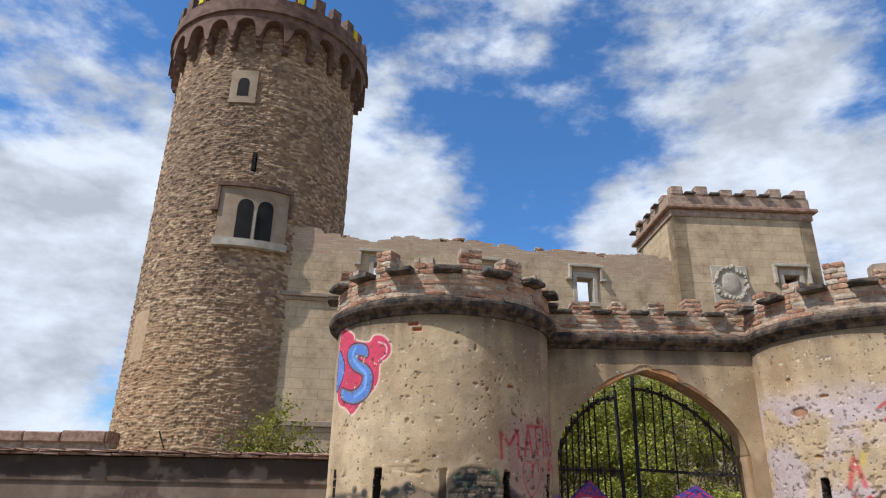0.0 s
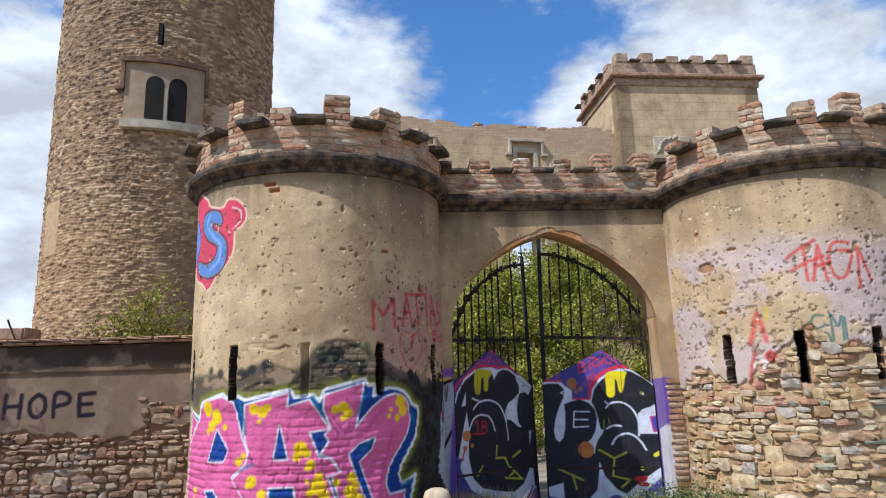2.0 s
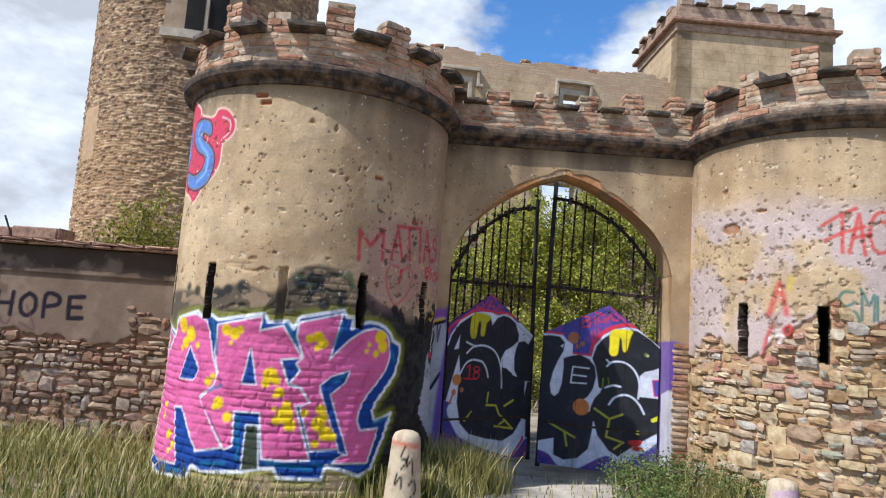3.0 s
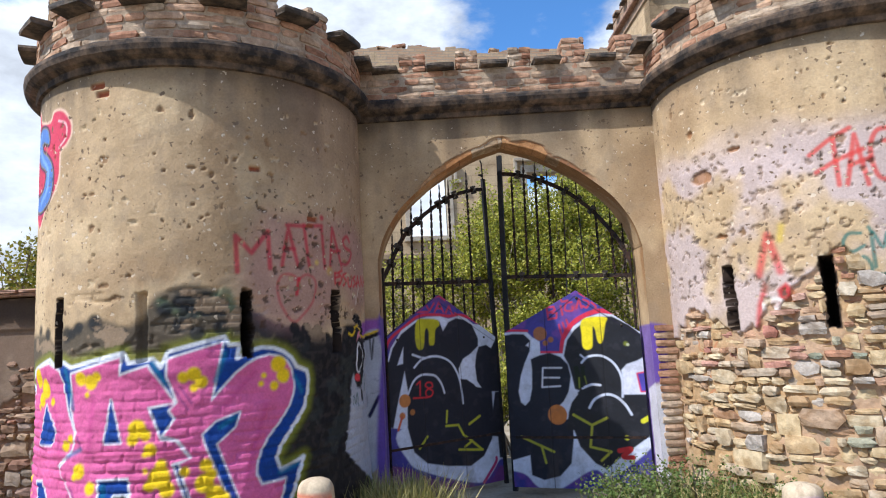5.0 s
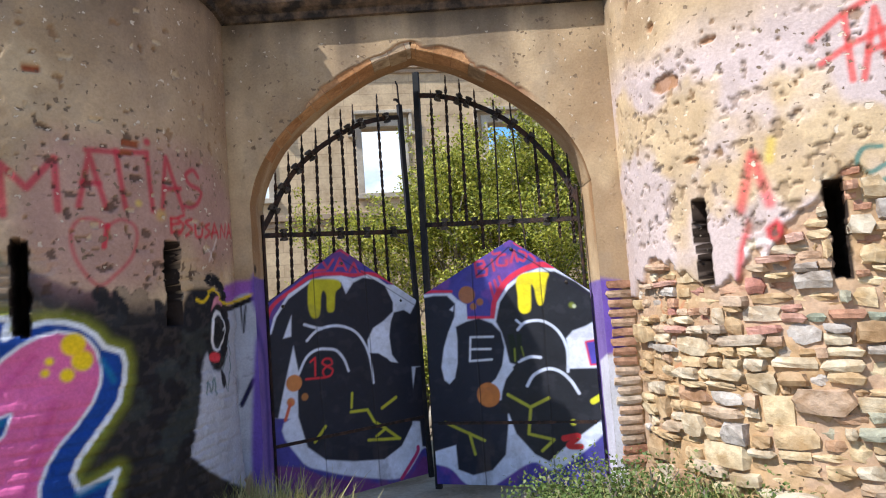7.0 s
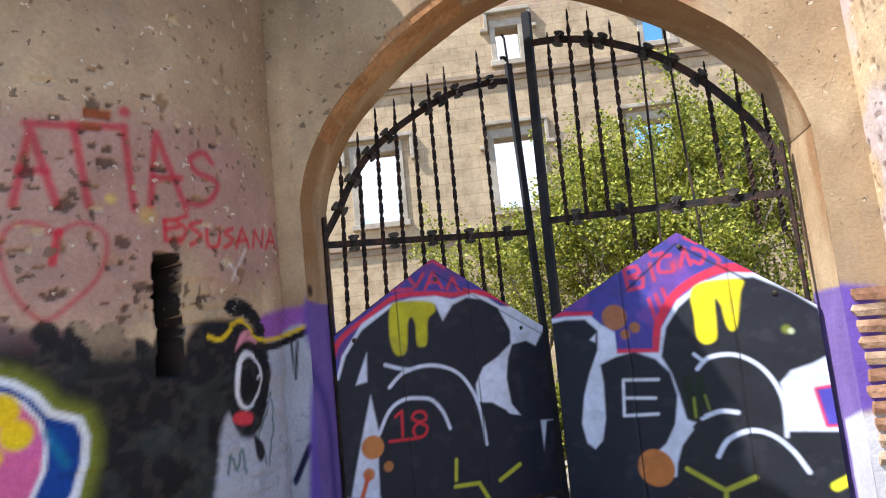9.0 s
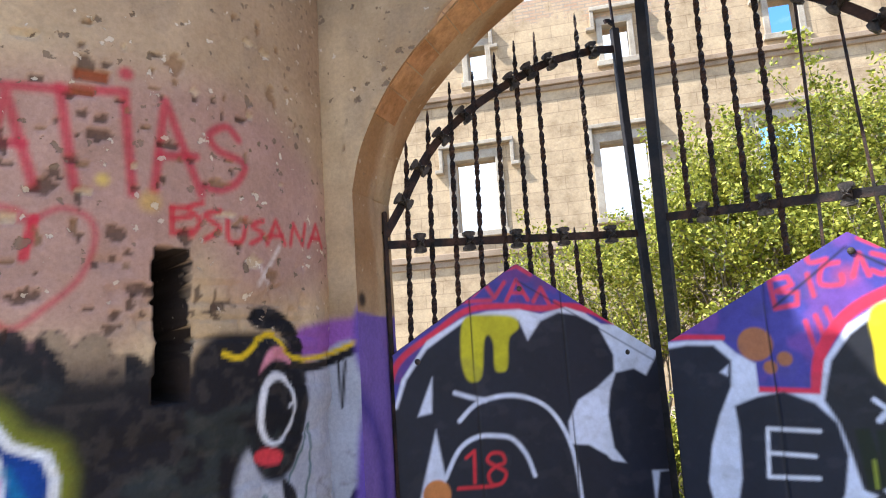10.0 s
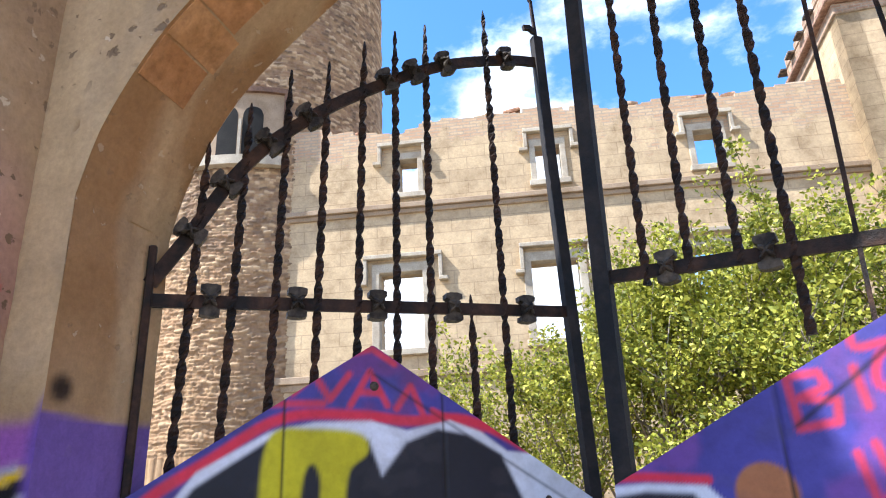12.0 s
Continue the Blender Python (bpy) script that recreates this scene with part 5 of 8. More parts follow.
    cv.fill([(0.638, 1.200), (0.598, 1.334), (0.530, 1.420), (0.445, 1.483), (0.294, 1.519), (0.195, 1.521), (0.057, 1.437), (-0.046, 1.346), (-0.091, 1.283), (-0.075, 1.180), (0.018, 1.135), (0.107, 1.108), (0.155, 1.058), (0.146, 0.958), (0.156, 0.855), (-0.060, 0.853), (-0.087, 0.773), (-0.059, 0.592), (0.662, 0.559), (0.630, 0.716), (0.598, 0.797), (0.538, 0.867), (0.562, 0.913), (0.579, 1.021), (0.602, 1.125)], (30, 31, 37), smooth=False)
    cv.fill([(0.585, 0.980), (0.569, 0.913), (0.524, 0.897), (0.577, 0.843), (0.616, 0.779), (0.643, 0.728), (0.700, 0.763), (0.633, 0.838)], (200, 206, 224), smooth=False)
    cv.stroke([(0.490, 1.203), (0.453, 1.168)], (200, 206, 224), 0.016)
    cv.stroke([(0.485, 1.136), (0.426, 1.184), (0.319, 1.189), (0.234, 1.142), (0.178, 1.064), (0.154, 0.968), (0.163, 0.836)], (200, 206, 224), 0.019)
    cv.stroke([(0.494, 0.917), (0.413, 0.945), (0.341, 0.939)], (200, 206, 224), 0.02)
    cv.stroke([(0.449, 0.749), (0.396, 0.822), (0.298, 0.860), (0.213, 0.836), (0.147, 0.771), (0.101, 0.689)], (200, 206, 224), 0.021)
    cv.fill([(0.138, 1.071), (0.081, 1.106), (-0.077, 1.157), (-0.101, 1.087), (-0.066, 0.862), (0.152, 0.862), (0.143, 0.970)], (206, 208, 222), smooth=False)
    cv.fill([(0.022, 1.024), (-0.099, 1.042), (-0.077, 0.884), (0.003, 0.881)], (200, 46, 74), smooth=False, grow=0.012)
    cv.fill([(0.022, 1.024), (-0.099, 1.042), (-0.077, 0.884), (0.003, 0.881)], (76, 68, 158), smooth=False)
    cv.fill([(0.464, 1.488), (0.389, 1.526), (0.243, 1.515), (0.256, 1.453), (0.288, 1.319), (0.315, 1.293), (0.334, 1.323), (0.345, 1.413), (0.366, 1.433), (0.377, 1.289), (0.397, 1.252), (0.439, 1.246), (0.466, 1.281), (0.465, 1.374)], (226, 208, 20))
    cv.stroke([(0.666, 1.097), (0.833, 1.102), (0.850, 0.934), (0.688, 0.939)], (206, 210, 222), 0.014, smooth=False)
    cv.stroke([(0.839, 1.017), (0.691, 1.012)], (206, 210, 222), 0.014)
    cv.dot(0.731, 0.694, 0.085, (176, 108, 52), soft=0.006)
    cv.fill([(0.559, 1.105), (0.518, 1.110), (0.486, 0.922), (0.547, 0.913)], (20, 30, 14), smooth=False)
    cv.fill([(0.499, 1.104), (0.462, 1.107), (0.465, 0.971), (0.495, 0.962)], (20, 30, 14), smooth=False)
    cv.stroke([(0.518, 1.006), (0.521, 0.923)], (120, 130, 40), 0.012)
    cv.stroke([(0.468, 1.017), (0.457, 0.954)], (110, 120, 40), 0.01)
    cv.dot(0.098, 1.282, 0.018, (110, 118, 40), soft=0.012)
    cv.dot(0.082, 1.273, 0.012, (180, 186, 150), soft=0.008)
    cv.stroke([(0.753, 1.534), (0.632, 1.620), (0.503, 1.716), (0.288, 1.559), (0.106, 1.431), (-0.072, 1.320)], (26, 22, 44), 0.009, smooth=False, strength=0.85)
    cv.stroke([(0.591, 0.692), (0.440, 0.603), (0.309, 0.662)], (160, 160, 48), 0.022, smooth=False)
    cv.stroke([(0.013, 0.633), (-0.056, 0.673)], (200, 196, 40), 0.04)
    cv.stroke([(0.440, 0.588), (0.467, 0.422), (0.296, 0.383), (0.383, 0.308)], (160, 160, 48), 0.02, smooth=False)
    cv.stroke([(1.070, 0.504), (0.787, 0.377)], (160, 160, 48), 0.02, smooth=False)
    cv.stroke([(0.894, 0.427), (0.863, 0.283)], (160, 160, 48), 0.02, smooth=False)
    cv.stroke([(0.226, 0.392), (0.131, 0.405), (0.199, 0.344), (0.119, 0.337)], (178, 40, 44), 0.04)
    cv.dot(0.157, 0.497, 0.02, (190, 186, 40))
    cv.lay(np.arange(len(cv.s)), 0.35 * step(0.55, 0.75, fbm(cv.s * 9, cv.z * 3, 8)) * step(0.5, 0.1, cv.z), (96, 84, 74))


def graffiti_boundary(cv):
    letters(cv, "HOPE", -2.529, 1.25, 0.221, 0.158, 0.082, (34, 26, 38), 0.045)
    cv.stroke([(-2.906, 1.414), (-2.862, 1.589), (-2.788, 1.414), (-2.744, 1.589), (-2.67, 1.401)], (100, 56, 72), 0.022, strength=0.55)
    cv.stroke([(-2.641, 1.413), (-2.607, 1.576), (-2.547, 1.412)], (100, 56, 72), 0.022, strength=0.55)
    cv.stroke([(-2.823, 1.124), (-2.752, 1.326), (-2.706, 1.124), (-2.664, 1.326), (-2.607, 1.123), (-2.562, 1.296), (-2.416, 1.151), (-2.363, 1.237)], (100, 56, 72), 0.022, strength=0.55)
    cv.stroke([(-2.271, 1.179), (-2.121, 1.121), (-2.225, 1.352)], (100, 56, 72), 0.022, strength=0.55)


# ---- the gatehouse ----
GX, WALL_Y, WALL_BACK = 3.08, 7.80, 8.12      # axis of the gate, front and back of its wall
TUR_L, TUR_R, TUR_RAD = (0.64, 7.64), (5.58, 7.64), 1.22
CORN_Z, CORN_TOP, SILL_Z = 3.28, 3.47, 3.72   # underside and top of the cornice, sills between the merlons
HALF, SPRING, APEX = 1.105, 2.09, 3.045        # the arch

SHAPE = spline([(0, APEX), (0.25, 2.955), (0.5, 2.80), (0.63, 2.70), (0.79, 2.545), (0.89, 2.40), (0.96, 2.25), (1.0, SPRING)], False, 8)


def arch_z(x):
    d = np.clip(np.abs(np.asarray(x) - GX) / HALF, 0, 1)
    return np.interp(d, SHAPE[:, 0], SHAPE[:, 1])


BUFF, BUFF_DARK, BUFF_PALE, GREY = (186, 160, 125), (158, 131, 99), (206, 181, 144), (150, 133, 112)


def plaster_base(s, z, seed):
    """Buff lime plaster, blotched, rain-streaked under the cornice, with a darker strip along the top."""
    n = len(s)
    col = np.tile(np.array(lin(*BUFF)), (n, 1))

    def blend(a, c):
        col[:] = col * (1 - a[:, None]) + np.array(lin(*c)) * a[:, None]
    blend(0.75 * step(0.48, 0.72, fbm(s * 1.6, z * 1.3, seed)), BUFF_DARK)
    blend(0.6 * step(0.5, 0.7, fbm(s * 3.1 + 9, z * 2.3, seed + 5)), BUFF_PALE)
    blend(0.30 * step(0.55, 0.7, fbm(s * 9, z * 7, seed + 8)), GREY)
    streak = 0.6 * fbm(s * 1.9, z * 0.5, seed + 11) + 0.4 * fbm(s * 6.0, z * 0.6, seed + 13)
    blend(0.78 * step(0.38, 0.66, streak) * step(2.45, 3.25, z + 0.3 * (fbm(s * 3, z, seed + 2) - 0.5)), (92, 80, 68))
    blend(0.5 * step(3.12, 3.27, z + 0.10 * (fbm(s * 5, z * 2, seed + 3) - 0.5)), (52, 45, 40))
    return col


def chips(s, z, seed, count, box_, col, tone=(128, 98, 68)):
    """Pits where the plaster is knocked off: returns their depth and colours only them, as bare mortar or in the given
    tone.
    """
    rng = random.Random(seed)
    depth = np.zeros(len(s))
    for _ in range(count):
        cs, cz = rng.uniform(box_[0], box_[1]), rng.uniform(box_[2], box_[3])
        r = rng.choice((0.009, 0.010, 0.012, 0.016, 0.024)) * rng.uniform(0.8, 1.3)
        k = np.nonzero((np.abs(s - cs) < 3 * r) & (np.abs(z - cz) < 3 * r))[0]
        if not len(k):
            continue
        sq = rng.uniform(0.6, 1.7)
        d = np.hypot((s[k] - cs) / sq, (z[k] - cz) * sq) + 1.1 * r * (vnoise(s[k] * 60, z[k] * 60, seed) - 0.5)
        a = step(r, r * 0.7, d)
        depth[k] = np.maximum(depth[k], a * rng.uniform(0.006, 0.013))
        col[k] = col[k] * (1 - 0.75 * a[:, None]) + np.array(lin(*tone)) * 0.75 * a[:, None]
    return depth


def brick_joint(s, z, length, height, joint, seed=0):
    """1 in the joints of a brick bond, 0 on the bricks."""
    row = np.floor(z / height)
    off = (row % 2) * 0.5 + 0.23 * hash01(row, row * 0 + 1, seed)
    u = s / length + off
    du = np.minimum(u - np.floor(u), 1 - (u - np.floor(u))) * length
    v = z / height
    dv = np.minimum(v - np.floor(v), 1 - (v - np.floor(v))) * height
    return np.maximum(step(joint, joint * 0.4, du), step(joint, joint * 0.4, dv))


def turret(name, centre, paint, label):
    """A round plastered gate turret: body of fine points, so that relief and spray paint follow it."""
    root = thing(name, (centre[0], centre[1], 0), label, "tower", kind="structure")
    fine = np.radians(np.arange(-100, 100.01, 0.42))
    rest = np.radians(np.arange(106, 256, 6.0))
    ang = np.concatenate([fine, rest])
    zs = np.concatenate([[-0.3], np.arange(0.0, CORN_Z + 0.03, 0.0098)])
    A, Z = np.meshgrid(ang, zs, indexing="ij")
    a, z = A.ravel(), Z.ravel()
    s = a * TUR_RAD
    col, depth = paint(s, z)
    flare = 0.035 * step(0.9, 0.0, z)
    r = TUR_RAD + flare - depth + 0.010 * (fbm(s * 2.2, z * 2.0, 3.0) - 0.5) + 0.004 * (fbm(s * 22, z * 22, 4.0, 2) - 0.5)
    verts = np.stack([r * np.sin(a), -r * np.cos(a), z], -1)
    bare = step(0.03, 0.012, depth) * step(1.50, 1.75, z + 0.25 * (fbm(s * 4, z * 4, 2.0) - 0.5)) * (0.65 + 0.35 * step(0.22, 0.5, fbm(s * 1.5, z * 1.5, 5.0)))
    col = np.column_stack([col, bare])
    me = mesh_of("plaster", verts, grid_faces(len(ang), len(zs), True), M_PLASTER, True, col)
    part("plaster", me, root, "buff lime plaster with sprayed graffiti")
    return root


def slot_shade(s, z, at, z0, z1, w, seed):
    """Where a slit's cheeks are painted with shade, a finger wider than its mouth."""
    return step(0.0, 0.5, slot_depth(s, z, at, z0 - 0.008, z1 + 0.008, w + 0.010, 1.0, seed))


def slot_depth(s, z, at, z0, z1, w=0.030, deep=0.16, seed=0.0):
    """A narrow arrow slit with crumbled edges."""
    e = 0.034 * (fbm(np.sign(s - at) * 3.7 + seed, z * 15, 2.0, 4) - 0.5)
    inside = step(w + 0.006, w - 0.004, np.abs(s - at + e)) * step(z0 - 0.006, z0 + 0.006, z + e) * step(z1 + 0.006, z1 - 0.006, z + e)
    return inside * deep


def cornice_profile():
    return [(0.0, CORN_Z), (0.025, CORN_Z + 0.005), (0.035, CORN_Z + 0.045), (0.075, CORN_Z + 0.06), (0.105, CORN_Z + 0.085),
            (0.115, CORN_Z + 0.12), (0.11, CORN_Z + 0.15), (0.085, CORN_Z + 0.17), (0.02, CORN_TOP + 0.01), (-0.12, CORN_TOP + 0.012)]


def ring_cornice(root, lo, hi):
    prof = cornice_profile()
    ang = np.radians(np.arange(lo, hi + 0.1, 1.5))
    v = []
    for t in ang:
        for k, (o, z) in enumerate(prof):
            w = 0.012 * (float(fbm(np.array(t * 9.0), np.array(z * 9 + k), 2.0)) - 0.5) * (k > 1)
            r = TUR_RAD + o + w
            v.append((r * math.sin(t), -r * math.cos(t), z + w * 0.6))
    part("cornice", mesh_of("cornice", v, grid_faces(len(ang), len(prof)), M_CORNICE, False), root, "moulded cornice black with lichen")


BRICKS = [rough_block("brick_%d" % k, 50 + k, M_BRICK, 0.085) for k in range(6)]
STONES = [rough_block("stone_%d" % k, 90 + k, M_STONE, 0.21, True) for k in range(14)]
WARM = [rough_block("warm_%d" % k, 130 + k, M_STONE_WARM, 0.16, True) for k in range(18)]
CORES = [rough_block("core", 7, M_MORTAR, 0.03)]
SLABS = [rough_block("slab_%d" % k, 170 + k, M_SLAB, 0.06) for k in range(3)]


def ring_brick(rng, root, t, z, length, r, h=0.05, depth=0.14, name="brick", kinds=BRICKS):
    """One brick bedded in a curved wall, at angle t (radians)."""
    jut = rng.uniform(-0.006, 0.007)
    m = (Matrix.Rotation(t, 4, "Z") @ Matrix.Translation((0, -(r - depth / 2 + jut), z)) @ Matrix.Rotation(rng.uniform(-0.02, 0.02), 4, "Y")
         @ Matrix.Diagonal((length, depth, h, 1)))
    return piece(name, rng.choice(kinds), root, m)


def ring_parapet(root, seed, lo, hi, merlons, missing=()):
    """Brick parapet with worn merlons and projecting sill slabs between them."""
    rng = random.Random(seed)
    r = TUR_RAD + 0.035
    core = []
    ang = np.radians(np.arange(lo, hi + 0.1, 3.0))
    for t in ang:
        for q, z in ((r - 0.007, CORN_TOP), (r - 0.007, SILL_Z - 0.012), (r - 0.20, SILL_Z - 0.012), (r - 0.20, CORN_TOP)):
            core.append((q * math.sin(t), -q * math.cos(t), z))
    part("parapet_core", mesh_of("parapet_core", core, grid_faces(len(ang), 4), M_MORTAR), root)
    deck = [(0, 0, CORN_TOP + 0.05)] + [((r - 0.15) * math.sin(k * math.pi / 24), -(r - 0.15) * math.cos(k * math.pi / 24), CORN_TOP + 0.02) for k in range(48)]
    part("deck", mesh_of("deck", deck, [(0, 1 + k, 1 + (k + 1) % 48) for k in range(48)], M_CONCRETE), root, "worn flat roof of the turret")
    course = 0.062
    for k in range(int((SILL_Z - CORN_TOP) / course)):
        t = radians(lo) + (k % 2) * 0.05
        while t < radians(hi):
            length = rng.choice((0.13, 0.20, 0.24))
            ring_brick(rng, root, t + length / 2 / r, CORN_TOP + 0.03 + k * course, length, r)
            t += (length + 0.012) / r
    for c, top, width in merlons:
        w = radians(width)
        n = int((top - SILL_Z) / course + 0.5)
        m = (Matrix.Rotation(radians(c), 4, "Z") @ Matrix.Translation((0, -(r - 0.10), SILL_Z + n * course / 2 - 0.012))
             @ Matrix.Diagonal((w * r - 0.022, 0.172, n * course - 0.012, 1)))
        piece("mortar_core", CORES[0], root, m)
        for k in range(n):
            off = (1 if k % 2 else -1) * w * rng.uniform(0.08, 0.24)
            cut = (-w / 2, off * 1.0, w / 2)
            for a, b in zip(cut[:-1], cut[1:]):
                if k == n - 1 and rng.random() < 0.18:
                    continue
                ring_brick(rng, root, radians(c) + (a + b) / 2, SILL_Z + 0.02 + k * course, (b - a) * r - 0.008, r, 0.054, 0.19)
    cs = sorted(m[0] for m in merlons)
    for a, b in zip(cs[:-1], cs[1:]):
        if (a + b) / 2 in missing:
            continue
        m = (Matrix.Rotation(radians((a + b) / 2), 4, "Z") @ Matrix.Translation((0, -(r - 0.005), SILL_Z + 0.02))
             @ Matrix.Rotation(rng.uniform(-0.025, 0.025), 4, "Y") @ Matrix.Diagonal((radians(b - a) * r * 0.60, 0.26, 0.045, 1)))
        piece("sill_slab", rng.choice(SLABS), root, m)


def left_paint(s, z):
    col = plaster_base(s, z, 1.0)
    depth = np.zeros(len(s))
    cv = Canvas(s, z, col)
    # bare brick and stone round the slits, and brickwork low down
    low = step(1.34, 1.24, z + 0.16 * (fbm(s * 4, z * 4, 21) - 0.5))
    j = brick_joint(s + 0.03 * (fbm(s * 9, z * 9, 18) - 0.5), z + 0.035 * (fbm(s * 3, z * 3, 8) - 0.5) + 0.012 * (fbm(s * 12, z * 12, 19) - 0.5), 0.20, 0.060, 0.0115, 3)
    j = j * (0.25 + 0.75 * step(0.36, 0.58, fbm(s * 4.5, z * 4.5, 28))) * (0.35 + 0.65 * step(1.15, 0.75, z))
    worn = hash01(np.floor(z / 0.060), np.floor(s / 0.20), 12)
    depth += low * (0.003 + 0.012 * j + 0.016 * fbm(s * 14, z * 14, 6) + 0.006 * worn)
    patch = step(0.52, 0.60, fbm(s * 3.3 + 4, z * 5.0, 31)) * step(1.32, 1.42, z) * step(1.86, 1.76, z) * step(-0.62, -0.45, s)
    depth += patch * (0.010 + 0.010 * brick_joint(s, z, 0.16, 0.055, 0.008, 5))
    for deg, w in ((-62, 0.028), (-30, 0.030), (0.5, 0.026), (30.5, 0.030), (64.5, 0.044)):
        depth = np.maximum(depth, slot_depth(s, z, radians(deg) * TUR_RAD, 1.37, 1.80, w, 0.45 if deg != 0.5 else 0.05, deg))
    # shade on the turret's gate-facing side, painted as a darker mottled tone
    side_shade = 0.5 * step(0.75, 1.25, s) * step(1.5, 2.0, z) * (0.4 + 0.6 * fbm(s * 2.5, z * 2.5, 91))
    col[:] = col * (1 - side_shade[:, None]) + np.array(lin(134, 106, 88)) * side_shade[:, None]
    graffiti_left(cv)
    depth = np.maximum(depth, chips(s, z, 5, 130, (-1.6, 1.9, 1.72, 3.0), col, (132, 100, 70)))
    depth = np.maximum(depth, chips(s, z, 6, 70, (-1.6, 1.9, 1.72, 3.05), col, (198, 176, 142)))
    # this darkest tone paints in the shade within the pits
    depth = np.maximum(depth, chips(s, z, 7, 85, (0.72, 1.62, 1.55, 2.45), col, (70, 52, 42)))
    for deg, zz, w, h in ((-15, 3.19, 0.05, 0.018), (-13, 3.13, 0.045, 0.016), (33.5, 2.61, 0.035, 0.014), (53, 2.25, 0.03, 0.012), (54, 2.30, 0.045, 0.016)):
        a = step(0.006, -0.004, np.abs(s - radians(deg) * TUR_RAD) - w) * step(0.006, -0.004, np.abs(z - zz) - h)
        depth = np.maximum(depth, a * 0.02)
        cv.col[:] = cv.col * (1 - a[:, None]) + np.array(lin(150, 84, 56)) * a[:, None]
    # shade inside the slits, painted over the graffiti in dark brick brown
    deep = np.zeros(len(s))
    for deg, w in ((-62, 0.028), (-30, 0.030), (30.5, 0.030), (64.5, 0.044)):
        deep = np.maximum(deep, slot_shade(s, z, radians(deg) * TUR_RAD, 1.37, 1.80, w, deg))
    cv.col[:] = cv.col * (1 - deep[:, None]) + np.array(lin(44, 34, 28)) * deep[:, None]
    return col, depth


def right_bare(s, z):
    """Where the right turret has lost its plaster: all its foot, higher about the slits."""
    edge = 1.42 + 0.40 * step(-1.05, -0.75, s) * step(-0.35, -0.62, s) * 0.55 + 0.34 * (fbm(s * 3.2, z * 0.5 + 3, 41) - 0.5) + 0.22 * (fbm(s * 11, z * 6, 43) - 0.5)
    edge = edge + 0.22 * step(-0.86, -0.42, s)
    return step(edge + 0.012, edge - 0.012, z)


def right_paint(s, z):
    col = plaster_base(s, z, 2.0)
    cv = Canvas(s, z, col)
    a = step(0.40, 0.54, fbm(s * 2.2, z * 2.2, 55) + 0.10 * step(-1.5, -0.9, s)) * step(2.80, 2.45, z + 0.3 * (fbm(s * 2, z * 2, 57) - 0.5)) * 0.85
    col[:] = col * (1 - a[:, None]) + np.array(lin(190, 172, 170)) * a[:, None]
    graffiti_right(cv)
    bare = right_bare(s, z)
    rub = np.array(lin(172, 138, 98))
    keep = 0.75
    col[:] = col * (1 - keep * bare[:, None]) + rub * keep * bare[:, None]
    depth = bare * (0.014 + 0.022 * fbm(s * 16, z * 16, 9))
    spots = step(0.672, 0.690, fbm(s * 17 + 2, z * 21, 61, 6)) * step(1.45, 1.6, z) * step(2.75, 2.55, z)
    depth = np.maximum(depth, spots * (0.005 + 0.010 * fbm(s * 30, z * 30, 66)))
    col[:] = col * (1 - 0.55 * spots[:, None]) + np.array(lin(128, 104, 80)) * 0.45 * spots[:, None]
    slot, dark = np.zeros(len(s)), np.zeros(len(s))
    for deg in (-59, -29, 1):
        slot = np.maximum(slot, slot_depth(s, z, radians(deg) * TUR_RAD + 0.02 * (1.6 - z), 1.36, 1.80, 0.034, 0.55, deg))
        dark = np.maximum(dark, slot_shade(s, z, radians(deg) * TUR_RAD + 0.02 * (1.6 - z), 1.36, 1.80, 0.034, deg))
    depth = np.maximum(depth, slot)
    depth = np.maximum(depth, chips(s, z, 15, 60, (-1.8, 0.4, 1.5, 3.2), col))
    depth = np.maximum(depth, chips(s, z, 16, 70, (-1.7, 0.4, 1.55, 2.5), col, (92, 80, 74)))
    depth = np.maximum(depth, chips(s, z, 17, 50, (-1.8, 0.4, 1.5, 3.1), col, (206, 186, 156)))
    for deg, zz, w, h in ((-69, 2.83, 0.03, 0.03), (-52, 2.62, 0.05, 0.015), (-66, 2.48, 0.10, 0.05), (-60, 2.02, 0.05, 0.012)):
        d = np.hypot((s - radians(deg) * TUR_RAD) / w, (z - zz) / h) + 0.6 * (fbm(s * 25, z * 25, deg) - 0.5)
        a = step(1.1, 0.85, d)
        depth = np.maximum(depth, a * 0.02)
        col[:] = col * (1 - 0.8 * a[:, None]) + np.array(lin(158, 112, 74)) * 0.8 * a[:, None]
    # the slits' inner shade is painted in as near-black brown
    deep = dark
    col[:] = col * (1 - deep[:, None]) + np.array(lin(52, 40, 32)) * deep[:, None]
    return col, depth


def gate_wall_paint(s, z):
    col = plaster_base(s, z, 3.0)
    cv = Canvas(s, z, col)
    graffiti_wall(cv)
    depth = chips(s, z, 25, 8, (1.75, 4.5, 1.6, 3.25), col)
    bare = step(0.008, -0.008, z - arch_z(s) - 0.11 * (fbm(s * 7, z * 7, 71) - 0.12)) * step(0.70, 0.45, np.abs(s - GX) - 0.25 * fbm(s * 5, z * 3, 3)) * (z > SPRING)
    depth = np.maximum(depth, bare * 0.012)
    col[:] = col * (1 - 0.9 * bare[:, None]) + np.array(lin(150, 104, 72)) * 0.9 * bare[:, None]
    return col, depth


